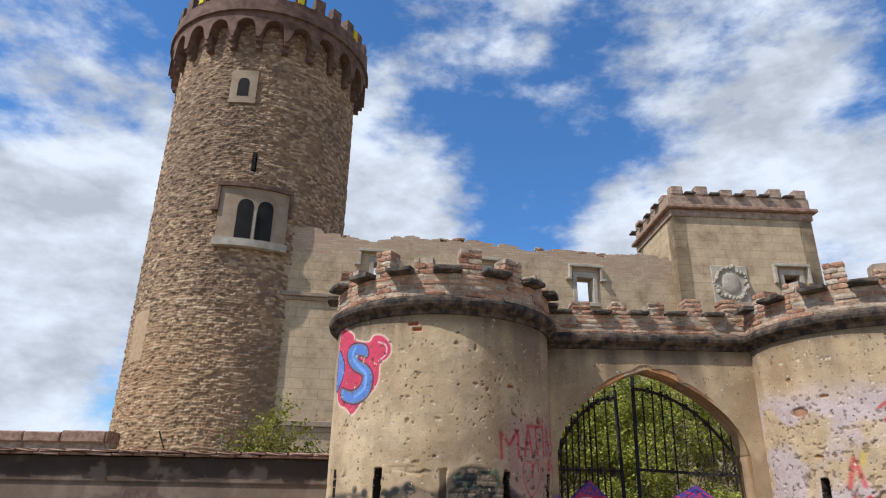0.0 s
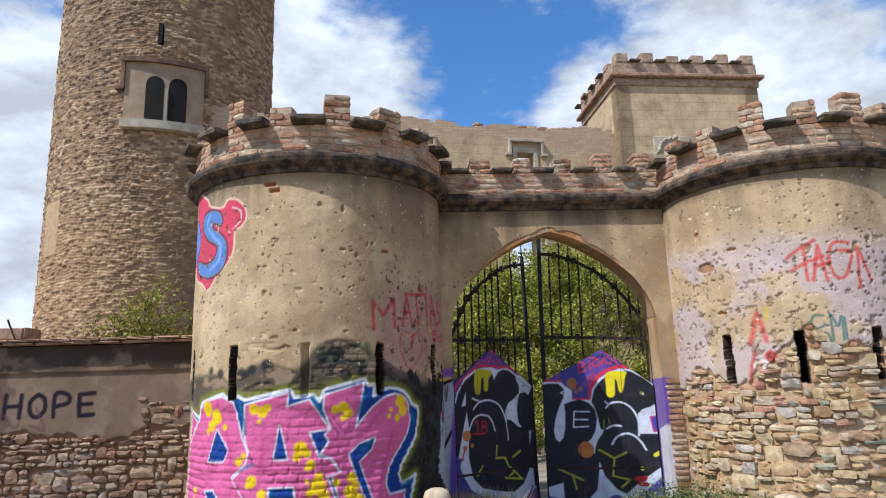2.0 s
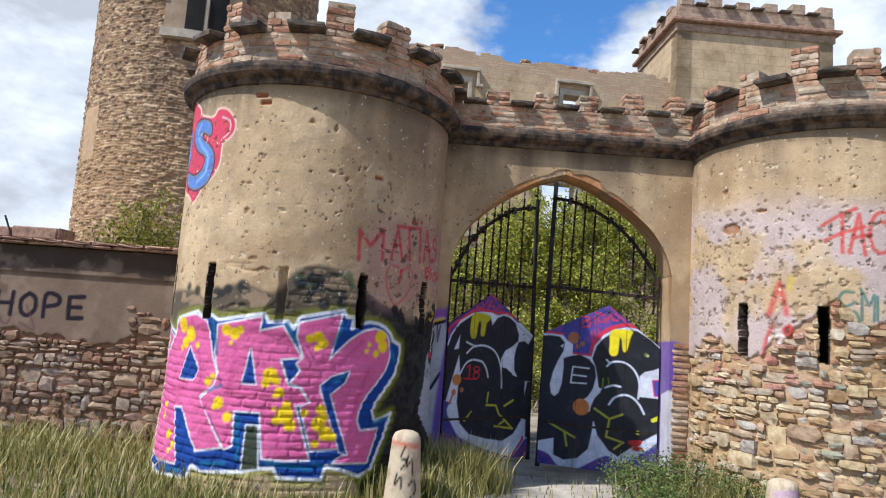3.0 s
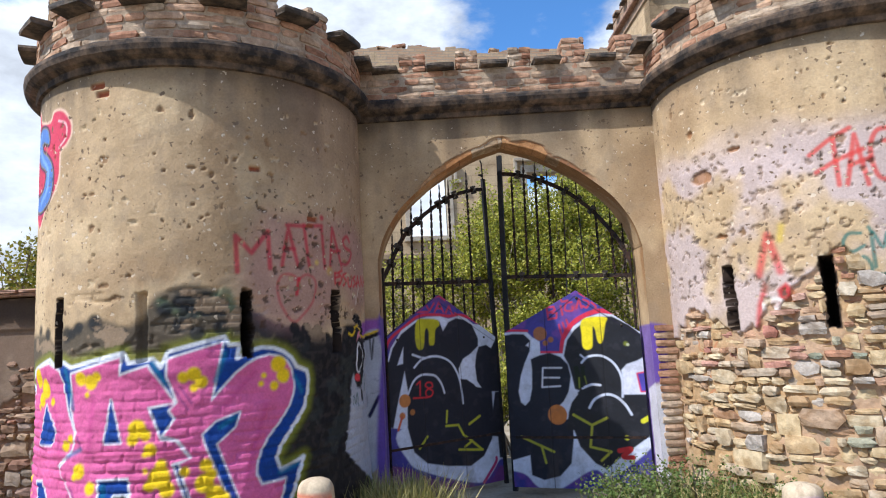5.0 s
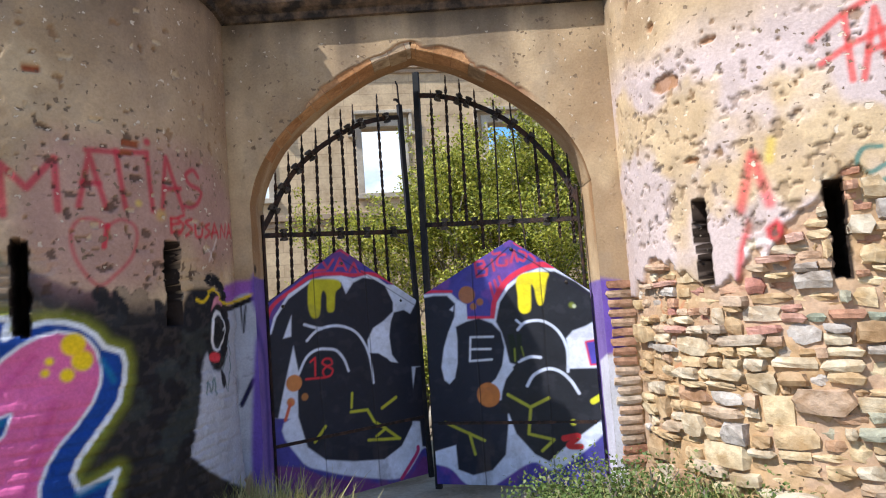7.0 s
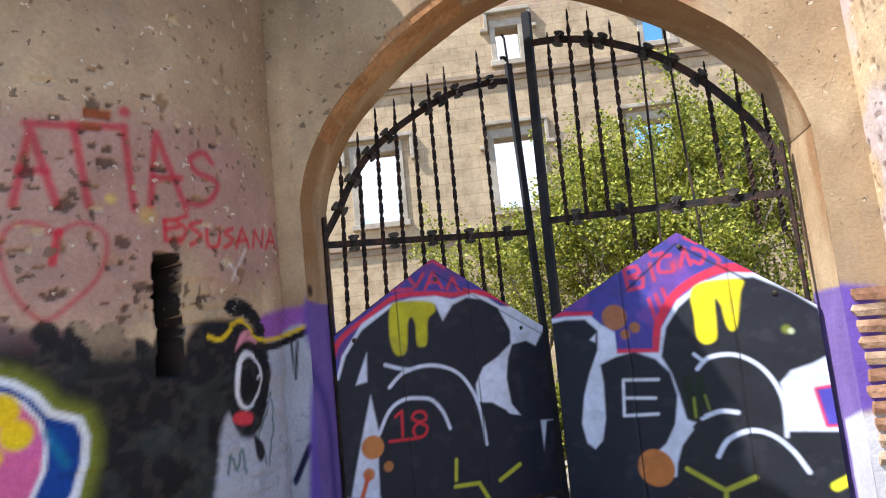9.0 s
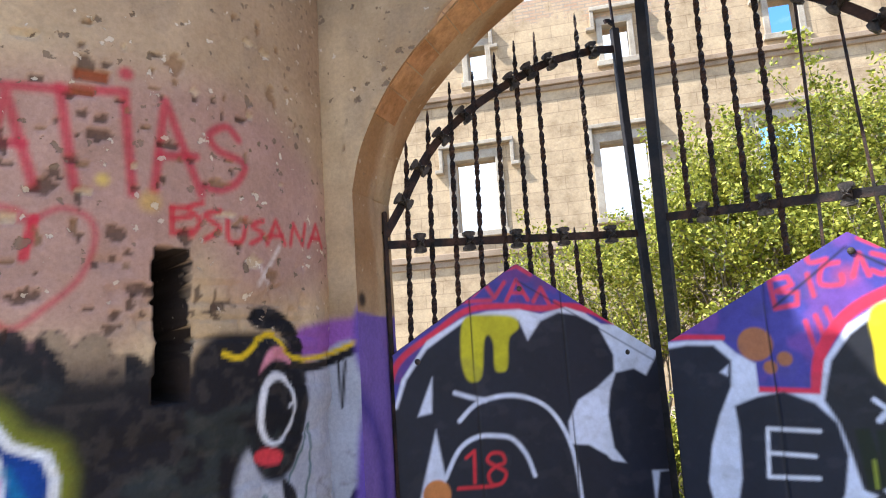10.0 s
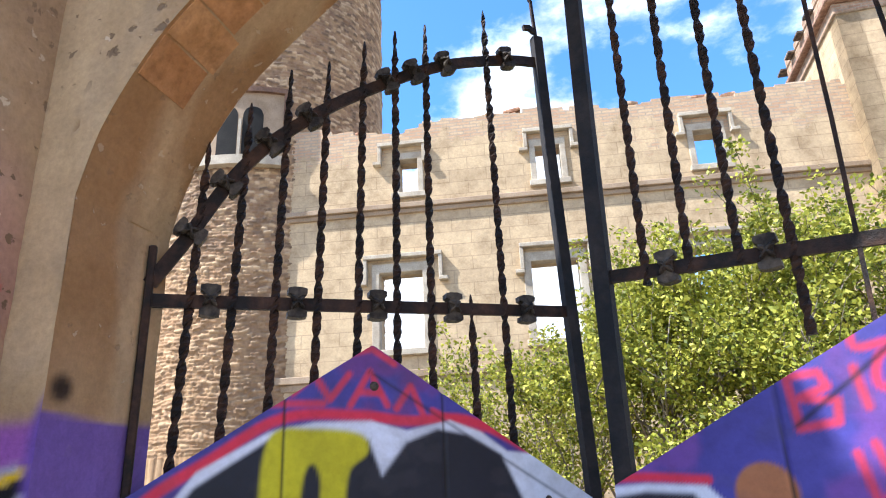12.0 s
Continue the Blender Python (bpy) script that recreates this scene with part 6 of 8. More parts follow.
def wall_patch(root, name, S, Z, y):
    nu, nv = S.shape
    s, z = S.ravel(), Z.ravel()
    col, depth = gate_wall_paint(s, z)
    v = np.stack([s, y + depth + 0.008 * (fbm(s * 3, z * 3, 81) - 0.5), z], -1)
    col = np.column_stack([col, 0.9 * step(1.6, 1.8, z) * step(0.42, 0.6, fbm(s * 1.5, z * 1.5, 6.0))])
    part(name, mesh_of(name, v, grid_faces(nu, nv), M_PLASTER, True, col), root, "buff lime plaster")


def gate_wall():
    root = thing("wall_gate", (0, 0, 0), "buff plastered gatehouse wall pierced by a pointed arch", "wall", kind="structure")
    zs = np.arange(-0.1, CORN_Z + 0.03, 0.0125)
    for x0, x1 in ((1.70, GX - HALF), (GX + HALF, 4.55)):
        xs = np.linspace(x0, x1, 28)
        S, Z = np.meshgrid(xs, zs, indexing="ij")
        wall_patch(root, "plaster", S, Z, WALL_Y)
    xs = GX + HALF * np.sin(np.linspace(-math.pi / 2, math.pi / 2, 190))
    t = np.linspace(0, 1, 70)
    S = np.repeat(xs[:, None], len(t), 1)
    Z = arch_z(S) * (1 - t) + (CORN_Z + 0.025) * t
    wall_patch(root, "plaster", S, Z, WALL_Y)
    # reveals: jambs and soffit as one band
    line = [(GX - HALF, z) for z in np.arange(-0.1, SPRING, 0.012)] + [(x, float(arch_z(x))) for x in xs] + [(GX + HALF, z) for z in np.arange(SPRING, -0.1, -0.012)]
    line = np.array(line)
    ys = np.linspace(WALL_Y, WALL_BACK, 30)
    L, Y = np.meshgrid(np.arange(len(line)), ys, indexing="ij")
    px, pz, py = line[L.ravel(), 0], line[L.ravel(), 1], Y.ravel()
    s = np.where(px < GX, px - (py - WALL_Y), px + (py - WALL_Y))
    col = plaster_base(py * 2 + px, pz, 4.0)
    ochre = (0.35 + 0.5 * step(0.4, 0.62, fbm(py * 6 + px * 2, pz * 2.5, 44))) * step(1.3, 1.9, pz)
    col[:] = col * (1 - ochre[:, None]) + np.array(lin(146, 106, 66)) * ochre[:, None]
    cv = Canvas(np.where(px < GX, py, py + 10), pz, col)
    graffiti_reveal(cv)
    e = 0.006 * (fbm(py * 9, pz * 9 + px * 5, 12) - 0.5)
    v = np.stack([px + e * np.sign(px - GX), py, pz + e * (pz > SPRING)], -1)
    part("reveal", mesh_of("reveal", v, grid_faces(len(line), len(ys)), M_PLASTER, True, np.column_stack([col, 0.35 * step(1.5, 1.8, pz)])), root, "plastered reveal of the arch")
    # inner face, plain
    bm = bmesh.new()
    box(bm, 1.2, GX - HALF - 0.002, WALL_BACK - 0.02, WALL_BACK, -0.1, CORN_TOP)
    box(bm, GX + HALF + 0.002, 5.0, WALL_BACK - 0.02, WALL_BACK, -0.1, CORN_TOP)
    part("back_face", bm, root, "", M_MORTAR)
    n = len(xs)
    v = [(x, WALL_BACK, float(arch_z(x))) for x in xs] + [(x, WALL_BACK, CORN_TOP) for x in xs]
    part("back_face", mesh_of("back_face", v, [(i + 1, i, n + i, n + i + 1) for i in range(n - 1)], M_MORTAR), root)
    # cornice
    prof = cornice_profile()
    xs2 = np.linspace(1.55, 4.68, 130)
    v = []
    for x in xs2:
        for k, (o, z) in enumerate(prof):
            w = 0.012 * (float(fbm(np.array(x * 7.0), np.array(z * 9 + k), 8.0)) - 0.5) * (k > 1)
            v.append((x, WALL_Y - o - w, z + w * 0.5))
    part("cornice", mesh_of("cornice", v, grid_faces(len(xs2), len(prof)), M_CORNICE), root, "moulded cornice black with lichen")
    # parapet
    rng = random.Random(8)
    yf = WALL_Y - 0.02
    part("parapet_core", box_mesh("parapet_core", 1.72, 4.50, yf + 0.008, yf + 0.32, CORN_TOP, SILL_Z - 0.012, M_MORTAR), root)

    def wb(x0, x1, z, h=0.050, d=0.16):
        m = Matrix.Translation(((x0 + x1) / 2, yf + d / 2 + rng.uniform(-0.006, 0.008), z)) @ Matrix.Rotation(rng.uniform(-0.02, 0.02), 4, "Y") @ Matrix.Diagonal((x1 - x0 - 0.010, d, h, 1))
        piece("brick", rng.choice(BRICKS), root, m)
    for k in range(4):
        x = 1.72 - (k % 2) * 0.07
        while x < 4.5:
            w = rng.choice((0.13, 0.19, 0.23))
            wb(x, min(x + w, 4.52), CORN_TOP + 0.032 + k * 0.061)
            x += w
    sills = ((1.99, 2.22), (2.47, 2.71), (2.93, 3.17), (3.39, 3.63), (3.86, 4.10))
    for a, b in sills:
        m = Matrix.Translation(((a + b) / 2, yf + 0.08, SILL_Z + 0.012)) @ Matrix.Rotation(rng.uniform(-0.03, 0.03), 4, "Y") @ Matrix.Diagonal((b - a, 0.32, 0.042, 1))
        piece("sill_slab", rng.choice(SLABS), root, m)
    ends = [1.72] + [x for s_ in sills for x in s_] + [4.38]
    for k, (a, b) in enumerate(zip(ends[0::2], ends[1::2])):
        top = (3, 3, 3, 3, 4, 4)[k]
        for q in range(top):
            mid = (a + b) / 2 + (0.03 if q % 2 else -0.03)
            mid += rng.uniform(-0.03, 0.03)
            wb(a + rng.uniform(0, 0.015), mid, SILL_Z + 0.022 + q * 0.058, 0.050, 0.26)
            if q == top - 1 and rng.random() < 0.3:
                continue
            wb(mid, b - rng.uniform(0, 0.015), SILL_Z + 0.022 + q * 0.058, 0.050, 0.26)
        piece("mortar_core", CORES[0], root, Matrix.Translation(((a + b) / 2, yf + 0.13, SILL_Z + top * 0.029 - 0.012)) @ Matrix.Diagonal((b - a - 0.045, 0.235, top * 0.058 - 0.014, 1)))
    # brick pier of the right jamb, bared by wear, and voussoirs that show on the arris
    for k in range(19):
        z = 0.30 + k * 0.061
        a = 4.205 + rng.uniform(-0.005, 0.01)
        m = Matrix.Translation((a + 0.09, WALL_Y + 0.055, z)) @ Matrix.Rotation(rng.uniform(-0.03, 0.03), 4, "Y") @ Matrix.Diagonal((0.165 + rng.uniform(-0.02, 0.015), 0.15, 0.049, 1))
        ob = piece("brick", rng.choice(BRICKS), root, m)
    for sx in (-1, 1):
        d = 1.0
        while d > 0.02:
            d2 = max(d - 0.115 / HALF * float(np.interp(d, (0.3, 0.8, 1.0), (1.0, 0.72, 0.45))), 0.0)
            pts = []
            for q in np.linspace(d - 0.002, d2 + 0.002, 4):
                x, x2 = GX + sx * q * HALF, GX + sx * (q - 0.02) * HALF
                z, z2 = float(arch_z(x)), float(arch_z(x2))
                n = Vector((x2 - x, 0, z2 - z)).normalized()
                out = Vector((-n.z, 0, n.x)) if sx < 0 else Vector((n.z, 0, -n.x))
                pts.append((Vector((x, 0, z)) - out * 0.004, Vector((x, 0, z)) + out * 0.062))
            yb = WALL_Y + rng.uniform(0.15, 0.20)
            v = []
            for lo, hi in pts:
                for p, y in ((lo, WALL_Y + 0.009), (lo, yb), (hi, yb), (hi, WALL_Y + 0.009)):
                    v.append((p.x, y, p.z))
            f = [(a * 4 + b, (a + 1) * 4 + b, (a + 1) * 4 + (b + 1) % 4, a * 4 + (b + 1) % 4) for a in range(3) for b in range(4)] + [(0, 1, 2, 3), (15, 14, 13, 12)]
            orange = (sx < 0 and 0.45 < d < 0.93 and rng.random() < 0.85) or (d < 0.5 and rng.random() < 0.5) or (sx > 0 and d < 0.8 and rng.random() < 0.3)
            if orange or d < 0.5:
                part("voussoir", mesh_of("voussoir", v, f, M_ORANGE if orange else M_BUFFB), root)
            d = d2
    return root


M_ORANGE = varied_mat("orange brick", ((0.0, (0.46, 0.22, 0.09)), (1.0, (0.56, 0.31, 0.14))), stain=(0.75, 0.7, 0.62))
M_BUFFB = varied_mat("plaster-smeared brick", ((0.0, (0.42, 0.29, 0.17)), (1.0, (0.55, 0.42, 0.28))))
# ---- ground ----
def ground_height(x, y):
    """Almost level; it rises a little against the foot of the walls."""
    return 0.05 * step(5.6, 7.6, y) * step(0.9, 1.6, np.abs(x - 3.05)) + 0.03 * (fbm(x * 1.3, y * 1.3, 7.0) - 0.5)


def build_ground():
    c = np.concatenate([[-2500, -600, -150, -60, -30], np.arange(-16, 20.1, 0.25), [30, 60, 150, 600, 2500]])
    X, Y = np.meshgrid(c, c + 6, indexing="ij")
    x, y = X.ravel(), Y.ravel()
    near = step(26, 14, np.hypot(x - 3, y - 6))
    z = ground_height(x, y) * near - 0.02 * (1 - near)
    ob = part("ground", mesh_of("ground", np.stack([x, y, z], -1), grid_faces(len(c), len(c)), M_GROUND, True))
    tagged(ob, "dry trodden earth with thin grass", "ground", kind="structure")
    xs, ys = np.linspace(2.05, 4.15, 34), np.linspace(4.4, 7.95, 50)
    X, Y = np.meshgrid(xs, ys, indexing="ij")
    x, y = X.ravel(), Y.ravel()
    edge = np.minimum(np.minimum(x - 2.05, 4.15 - x), y - 4.4)
    z = ground_height(x, y) + 0.045 * step(0.0, 0.12, edge) - 0.02 + 0.012 * (fbm(x * 5, y * 5, 3) - 0.5)
    ob = part("threshold_apron", mesh_of("threshold_apron", np.stack([x, y, z], -1), grid_faces(len(xs), len(ys)), M_CONCRETE, True))
    tagged(ob, "pale worn concrete apron before the gate", "pavement", kind="structure")


build_ground()

# ---- turrets and gate wall ----
left = turret("gate_turret_left", TUR_L, left_paint, "round buff plastered gate turret covered in graffiti")
ring_cornice(left, -112, 100)
ring_parapet(left, 3, -112, 100, ((-99, 3.95, 11), (-76, 4.0, 11), (-54, 3.90, 10), (-32, 4.05, 9), (-10.5, 3.93, 10), (12.5, 4.06, 11), (36, 3.94, 12), (58, 3.92, 10), (80, 3.90, 10), (98, 3.9, 10)))
right = turret("gate_turret_right", TUR_R, right_paint, "round gate turret, plaster fallen from its rubble foot")
ring_cornice(right, -100, 112)
ring_parapet(right, 4, -100, 112, ((-98, 3.9, 10), (-78, 3.93, 10), (-57, 3.88, 9), (-36, 4.03, 10), (-15, 3.95, 10), (6, 4.0, 10), (28, 3.95, 10), (50, 4.0, 10), (72, 3.95, 10), (95, 3.95, 10)))
gate_wall()


def turret_rubble(root, seed):
    """The stones and bricks that show where the right turret is bare."""
    rng = random.Random(seed)
    def tall(rng, z):
        return rng.uniform(0.028, 0.050) if z > 1.05 else rng.uniform(0.030, 0.072)

    def wide(rng, z):
        return rng.uniform(0.06, 0.20) if z > 1.05 else rng.choice((rng.uniform(0.05, 0.10), rng.uniform(0.08, 0.16), rng.uniform(0.14, 0.25)))
    for mid, z, w, h in pack(rng, -2.02, 0.9, 0.02, 1.82, tall, wide, 0.008, 0.16):
        hit = float(right_bare(np.array(mid), np.array(z)))
        if hit < 0.6:
            continue
        lo, hi = mid - w / 2, mid + w / 2
        for c in [radians(d) * TUR_RAD + 0.02 * (1.6 - z) for d in (-59, -29, 1)]:
            if 1.31 < z < 1.84 and lo < c + 0.042 and hi > c - 0.042:
                if c - lo > hi - c:
                    hi = c - 0.044
                else:
                    lo = c + 0.044
        mid, w = (lo + hi) / 2, hi - lo
        if w < 0.035:
            continue
        r = TUR_RAD + 0.035 * float(step(0.9, 0.0, np.array(z))) + rng.uniform(-0.034, 0.022)
        m = (Matrix.Rotation(mid / TUR_RAD, 4, "Z") @ Matrix.Translation((0, -(r - 0.066), z + rng.uniform(-0.006, 0.006))) @ Matrix.Rotation(rng.uniform(-0.06, 0.06), 4, "Y")
             @ Matrix.Rotation(rng.uniform(-0.12, 0.12), 4, "Z") @ Matrix.Rotation(rng.uniform(-0.15, 0.15), 4, "X") @ Matrix.Diagonal((w * 1.01, 0.15, h * rng.uniform(0.94, 1.10), 1)))
        kinds = BRICKS if (z > 1.0 and h < 0.07 and rng.random() < 0.45) else WARM
        draw = rng.random()
        if -1.66 < mid < -1.22 and 0.86 < z < 1.42 and draw < 0.22:
            kinds = RED_STONES
        elif -1.10 < mid < -0.78 and 1.12 < z < 1.6 and draw < 0.6:
            kinds = RED_STONES
        elif mid > -0.75 and 0.6 < z < 1.3 and draw < 0.14:
            kinds = TEAL_STONES
        elif draw > 0.92:
            kinds = PALE_STONES
        piece("brick" if kinds is BRICKS else "stone", rng.choice(kinds), root, m)


RED_STONES = [rough_block("red_%d" % k, 310 + k, varied_mat("red-sprayed stone", ((0.0, (0.46, 0.20, 0.15)), (1.0, (0.58, 0.36, 0.27)))), 0.15, True) for k in range(3)]
TEAL_STONES = [rough_block("teal_%d" % k, 320 + k, varied_mat("green-sprayed stone", ((0.0, (0.24, 0.27, 0.20)), (1.0, (0.40, 0.36, 0.25)))), 0.15, True) for k in range(3)]
PALE_STONES = [rough_block("pale_%d" % k, 330 + k, varied_mat("limewashed stone", ((0.0, (0.44, 0.38, 0.33)), (1.0, (0.54, 0.47, 0.39)))), 0.15, True) for k in range(4)]
turret_rubble(right, 21)


# ---- the boundary wall ----
BW_Y, BW_TOP = 7.92, 1.96


def boundary_wall():
    root = thing("wall_boundary", (0, 0, 0), "low boundary wall, stained render over rubble stone", "wall", kind="structure")
    x0, x1 = -9.0, -0.40
    xs, zs = np.concatenate([np.arange(x0, -3.6, 0.08), np.arange(-3.6, x1, 0.0125)]), np.concatenate([[-0.2], np.arange(0.0, BW_TOP, 0.0125)])
    S, Z = np.meshgrid(xs, zs, indexing="ij")
    s, z = S.ravel(), Z.ravel()
    col = np.tile(np.array(lin(124, 104, 88)), (len(s), 1))
    cv = Canvas(s, z, col)

    def blend(a, c):
        col[:] = col * (1 - a[:, None]) + np.array(lin(*c)) * a[:, None]
    blend(0.7 * step(0.45, 0.65, fbm(s * 1.5, z * 2, 101)), (100, 82, 70))
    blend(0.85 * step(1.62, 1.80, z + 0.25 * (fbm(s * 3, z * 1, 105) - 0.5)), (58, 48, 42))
    blend(0.5 * step(0.55, 0.7, fbm(s * 5, z * 5, 109)), (146, 126, 108))
    graffiti_boundary(cv)
    edge = 1.06 + 0.22 * (fbm(s * 1.7, z * 0, 111) - 0.5) + 0.14 * (fbm(s * 8, z * 6, 115) - 0.5) + 0.42 * step(-1.35, -0.75, s) * step(0.35, 0.7, fbm(s * 5 + 2, z * 5, 116))
    bare = step(edge + 0.012, edge - 0.012, z)
    blend(0.85 * bare, (140, 104, 80))
    ledge = step(1.665, 1.68, z) * step(1.80, 1.79, z) * 0.0 + 0.02 * step(1.67, 1.685, z)
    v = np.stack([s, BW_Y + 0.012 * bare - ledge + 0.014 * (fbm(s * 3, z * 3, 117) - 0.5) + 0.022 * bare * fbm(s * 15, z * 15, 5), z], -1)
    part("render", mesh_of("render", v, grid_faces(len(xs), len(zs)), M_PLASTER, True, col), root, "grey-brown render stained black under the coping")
    part("wall_core", box_mesh("wall_core", x0, x1, BW_Y + 0.12, BW_Y + 0.38, -0.2, BW_TOP, M_MORTAR), root)
    rng = random.Random(6)
    x = x0
    while x < x1:
        w = rng.uniform(0.22, 0.34)
        for k, (dz, jut) in enumerate(((0.0, 0.05), (0.032, 0.075))):
            m = Matrix.Translation((x + w / 2 + 0.07 * k, BW_Y + 0.15 - jut / 2 + rng.uniform(-0.01, 0.01), BW_TOP + 0.014 + dz)) @ Matrix.Rotation(rng.uniform(-0.025, 0.025), 4, "Y") @ Matrix.Diagonal((w - 0.008, 0.42 + jut, 0.028, 1))
            piece("coping_tile", rng.choice(TILES), root, m)
        x += w
    far = bmesh.new()

    def tall(rng, z):
        return rng.uniform(0.04, 0.085) if z < 0.85 else rng.uniform(0.035, 0.055)

    def wide(rng, z):
        return rng.choice((rng.uniform(0.04, 0.09), rng.uniform(0.07, 0.13), rng.uniform(0.10, 0.24)))
    for mid, z, w, h in pack(rng, x0, x1, 0.0, 1.5, tall, wide, 0.009, 0.24):
        e = 1.06 + 0.22 * (float(fbm(np.array(mid * 1.7), np.array(0.0), 111)) - 0.5) + (0.40 if -1.25 < mid < -0.7 and rng.random() < 0.6 else 0)
        if z > e:
            continue
        m = (Matrix.Translation((mid, BW_Y + 0.062 + rng.uniform(-0.026, 0.016), z + rng.uniform(-0.008, 0.008))) @ Matrix.Rotation(rng.uniform(-0.10, 0.10), 4, "Y")
             @ Matrix.Rotation(rng.uniform(-0.08, 0.08), 4, "Z") @ Matrix.Diagonal((w, 0.13, h * rng.uniform(0.9, 1.1), 1)))
        if mid > -3.3:
            piece("stone", rng.choice(STONES), root, m)
        else:
            bmesh.ops.create_cube(far, size=1.0, matrix=m)
    tagged(part("far_stones", far, root, "", M_STONE_ISLE), kind="stuff")
    return root


M_STONE_ISLE = varied_mat("field stone far", ((0.0, (0.20, 0.15, 0.11)), (0.4, (0.38, 0.27, 0.17)), (0.8, (0.38, 0.33, 0.27)), (1.0, (0.34, 0.20, 0.14))), grain=24.0, island=True)
TILES = [rough_block("tile_%d" % k, 240 + k, M_TILE, 0.05) for k in range(4)]
boundary_wall()


def right_boundary():
    root = thing("wall_right_boundary", (0, 0, 0), "plain rubble boundary wall", "wall", kind="structure")
    part("wall_core", box_mesh("wall_core", 6.7, 14.0, BW_Y, BW_Y + 0.4, -0.2, 2.0, M_MORTAR), root)


right_boundary()


# ---- the gate ----
def twisted_bar(z0, z1, size=0.013, tip=0.0):
    """A square wrought bar, twisted along its length, with a drawn-out tip."""
    n = max(6, int((z1 - z0) / 0.016))
    v = []
    for k in range(n + 1):
        z = z0 + (z1 - z0) * k / n
        tw = (z * 2 * math.pi / 0.15)
        f = 1.0
        if tip and z > z1 - tip:
            q = (z1 - z) / tip
            f = 0.25 + 0.75 * q + 0.35 * math.sin(q * math.pi * 2) * q
        a, b = size * 0.85 * f, size * 0.50 * f
        for sx, sy in ((-1, -1), (1, -1), (1, 1), (-1, 1)):
            x, y = sx * a, sy * b
            v.append((x * math.cos(tw) - y * math.sin(tw), x * math.sin(tw) + y * math.cos(tw), z))
    f = [(k * 4 + i, k * 4 + (i + 1) % 4, (k + 1) * 4 + (i + 1) % 4, (k + 1) * 4 + i) for k in range(n) for i in range(4)]
    f += [(3, 2, 1, 0), tuple(n * 4 + i for i in range(4))]
    return mesh_of("bar", v, f, M_IRON)


def flower_mesh():
    """A forged four-petalled flower, domed, in one piece."""
    v, n = [(0, -0.034, 0)], 24
    for q, y in ((0.35, -0.036), (0.7, -0.031), (1.0, -0.022), (0.9, -0.016)):
        for k in range(n):
            t = 2 * math.pi * k / n
            r = 0.026 * q * (0.68 + 0.32 * math.cos(4 * t + math.pi))
            v.append((r * math.cos(t), y, r * math.sin(t)))
    f = [(0, 1 + (k + 1) % n, 1 + k) for k in range(n)]
    for i in range(3):
        f += [(1 + i * n + k, 1 + i * n + (k + 1) % n, 1 + (i + 1) * n + (k + 1) % n, 1 + (i + 1) * n + k) for k in range(n)]
    f.append(tuple(1 + 3 * n + k for k in range(n)))
    return mesh_of("rosette", v, f, M_CLIP)


def collar_mesh():
    """The waisted collar that clips a bar to its rail."""
    v = []
    for z, w in ((-0.044, 0.012), (-0.040, 0.026), (-0.026, 0.026), (-0.020, 0.014), (0.020, 0.014), (0.026, 0.026), (0.040, 0.026), (0.044, 0.012)):
        for sx, y in ((-1, -0.020), (1, -0.020), (1, 0.014), (-1, 0.014)):
            v.append((sx * w, y, z))
    f = [(k * 4 + i, k * 4 + (i + 1) % 4, (k + 1) * 4 + (i + 1) % 4, (k + 1) * 4 + i) for k in range(7) for i in range(4)] + [(3, 2, 1, 0), (28, 29, 30, 31)]
    return mesh_of("collar", v, f, M_CLIP)


FLOWER, COLLAR = flower_mesh(), collar_mesh()
def sweep_rail(points, w, h, material=None):
    """A flat iron bar bent along points in the leaf's plane."""
    v, f = [], []
    for k, (u, z) in enumerate(points):
        a, b = points[max(k - 1, 0)], points[min(k + 1, len(points) - 1)]
        d = math.hypot(b[0] - a[0], b[1] - a[1]) or 1
        nx, nz = -(b[1] - a[1]) / d, (b[0] - a[0]) / d
        for sy, sn in ((-1, -1), (1, -1), (1, 1), (-1, 1)):
            v.append((u + nx * sn * h / 2, sy * w / 2, z + nz * sn * h / 2))
    n = len(points)
    f = [(k * 4 + i, k * 4 + (i + 1) % 4, (k + 1) * 4 + (i + 1) % 4, (k + 1) * 4 + i) for k in range(n - 1) for i in range(4)]
    f += [(3, 2, 1, 0), tuple((n - 1) * 4 + i for i in range(4))]
    return mesh_of("rail", v, f, material or M_IRON)


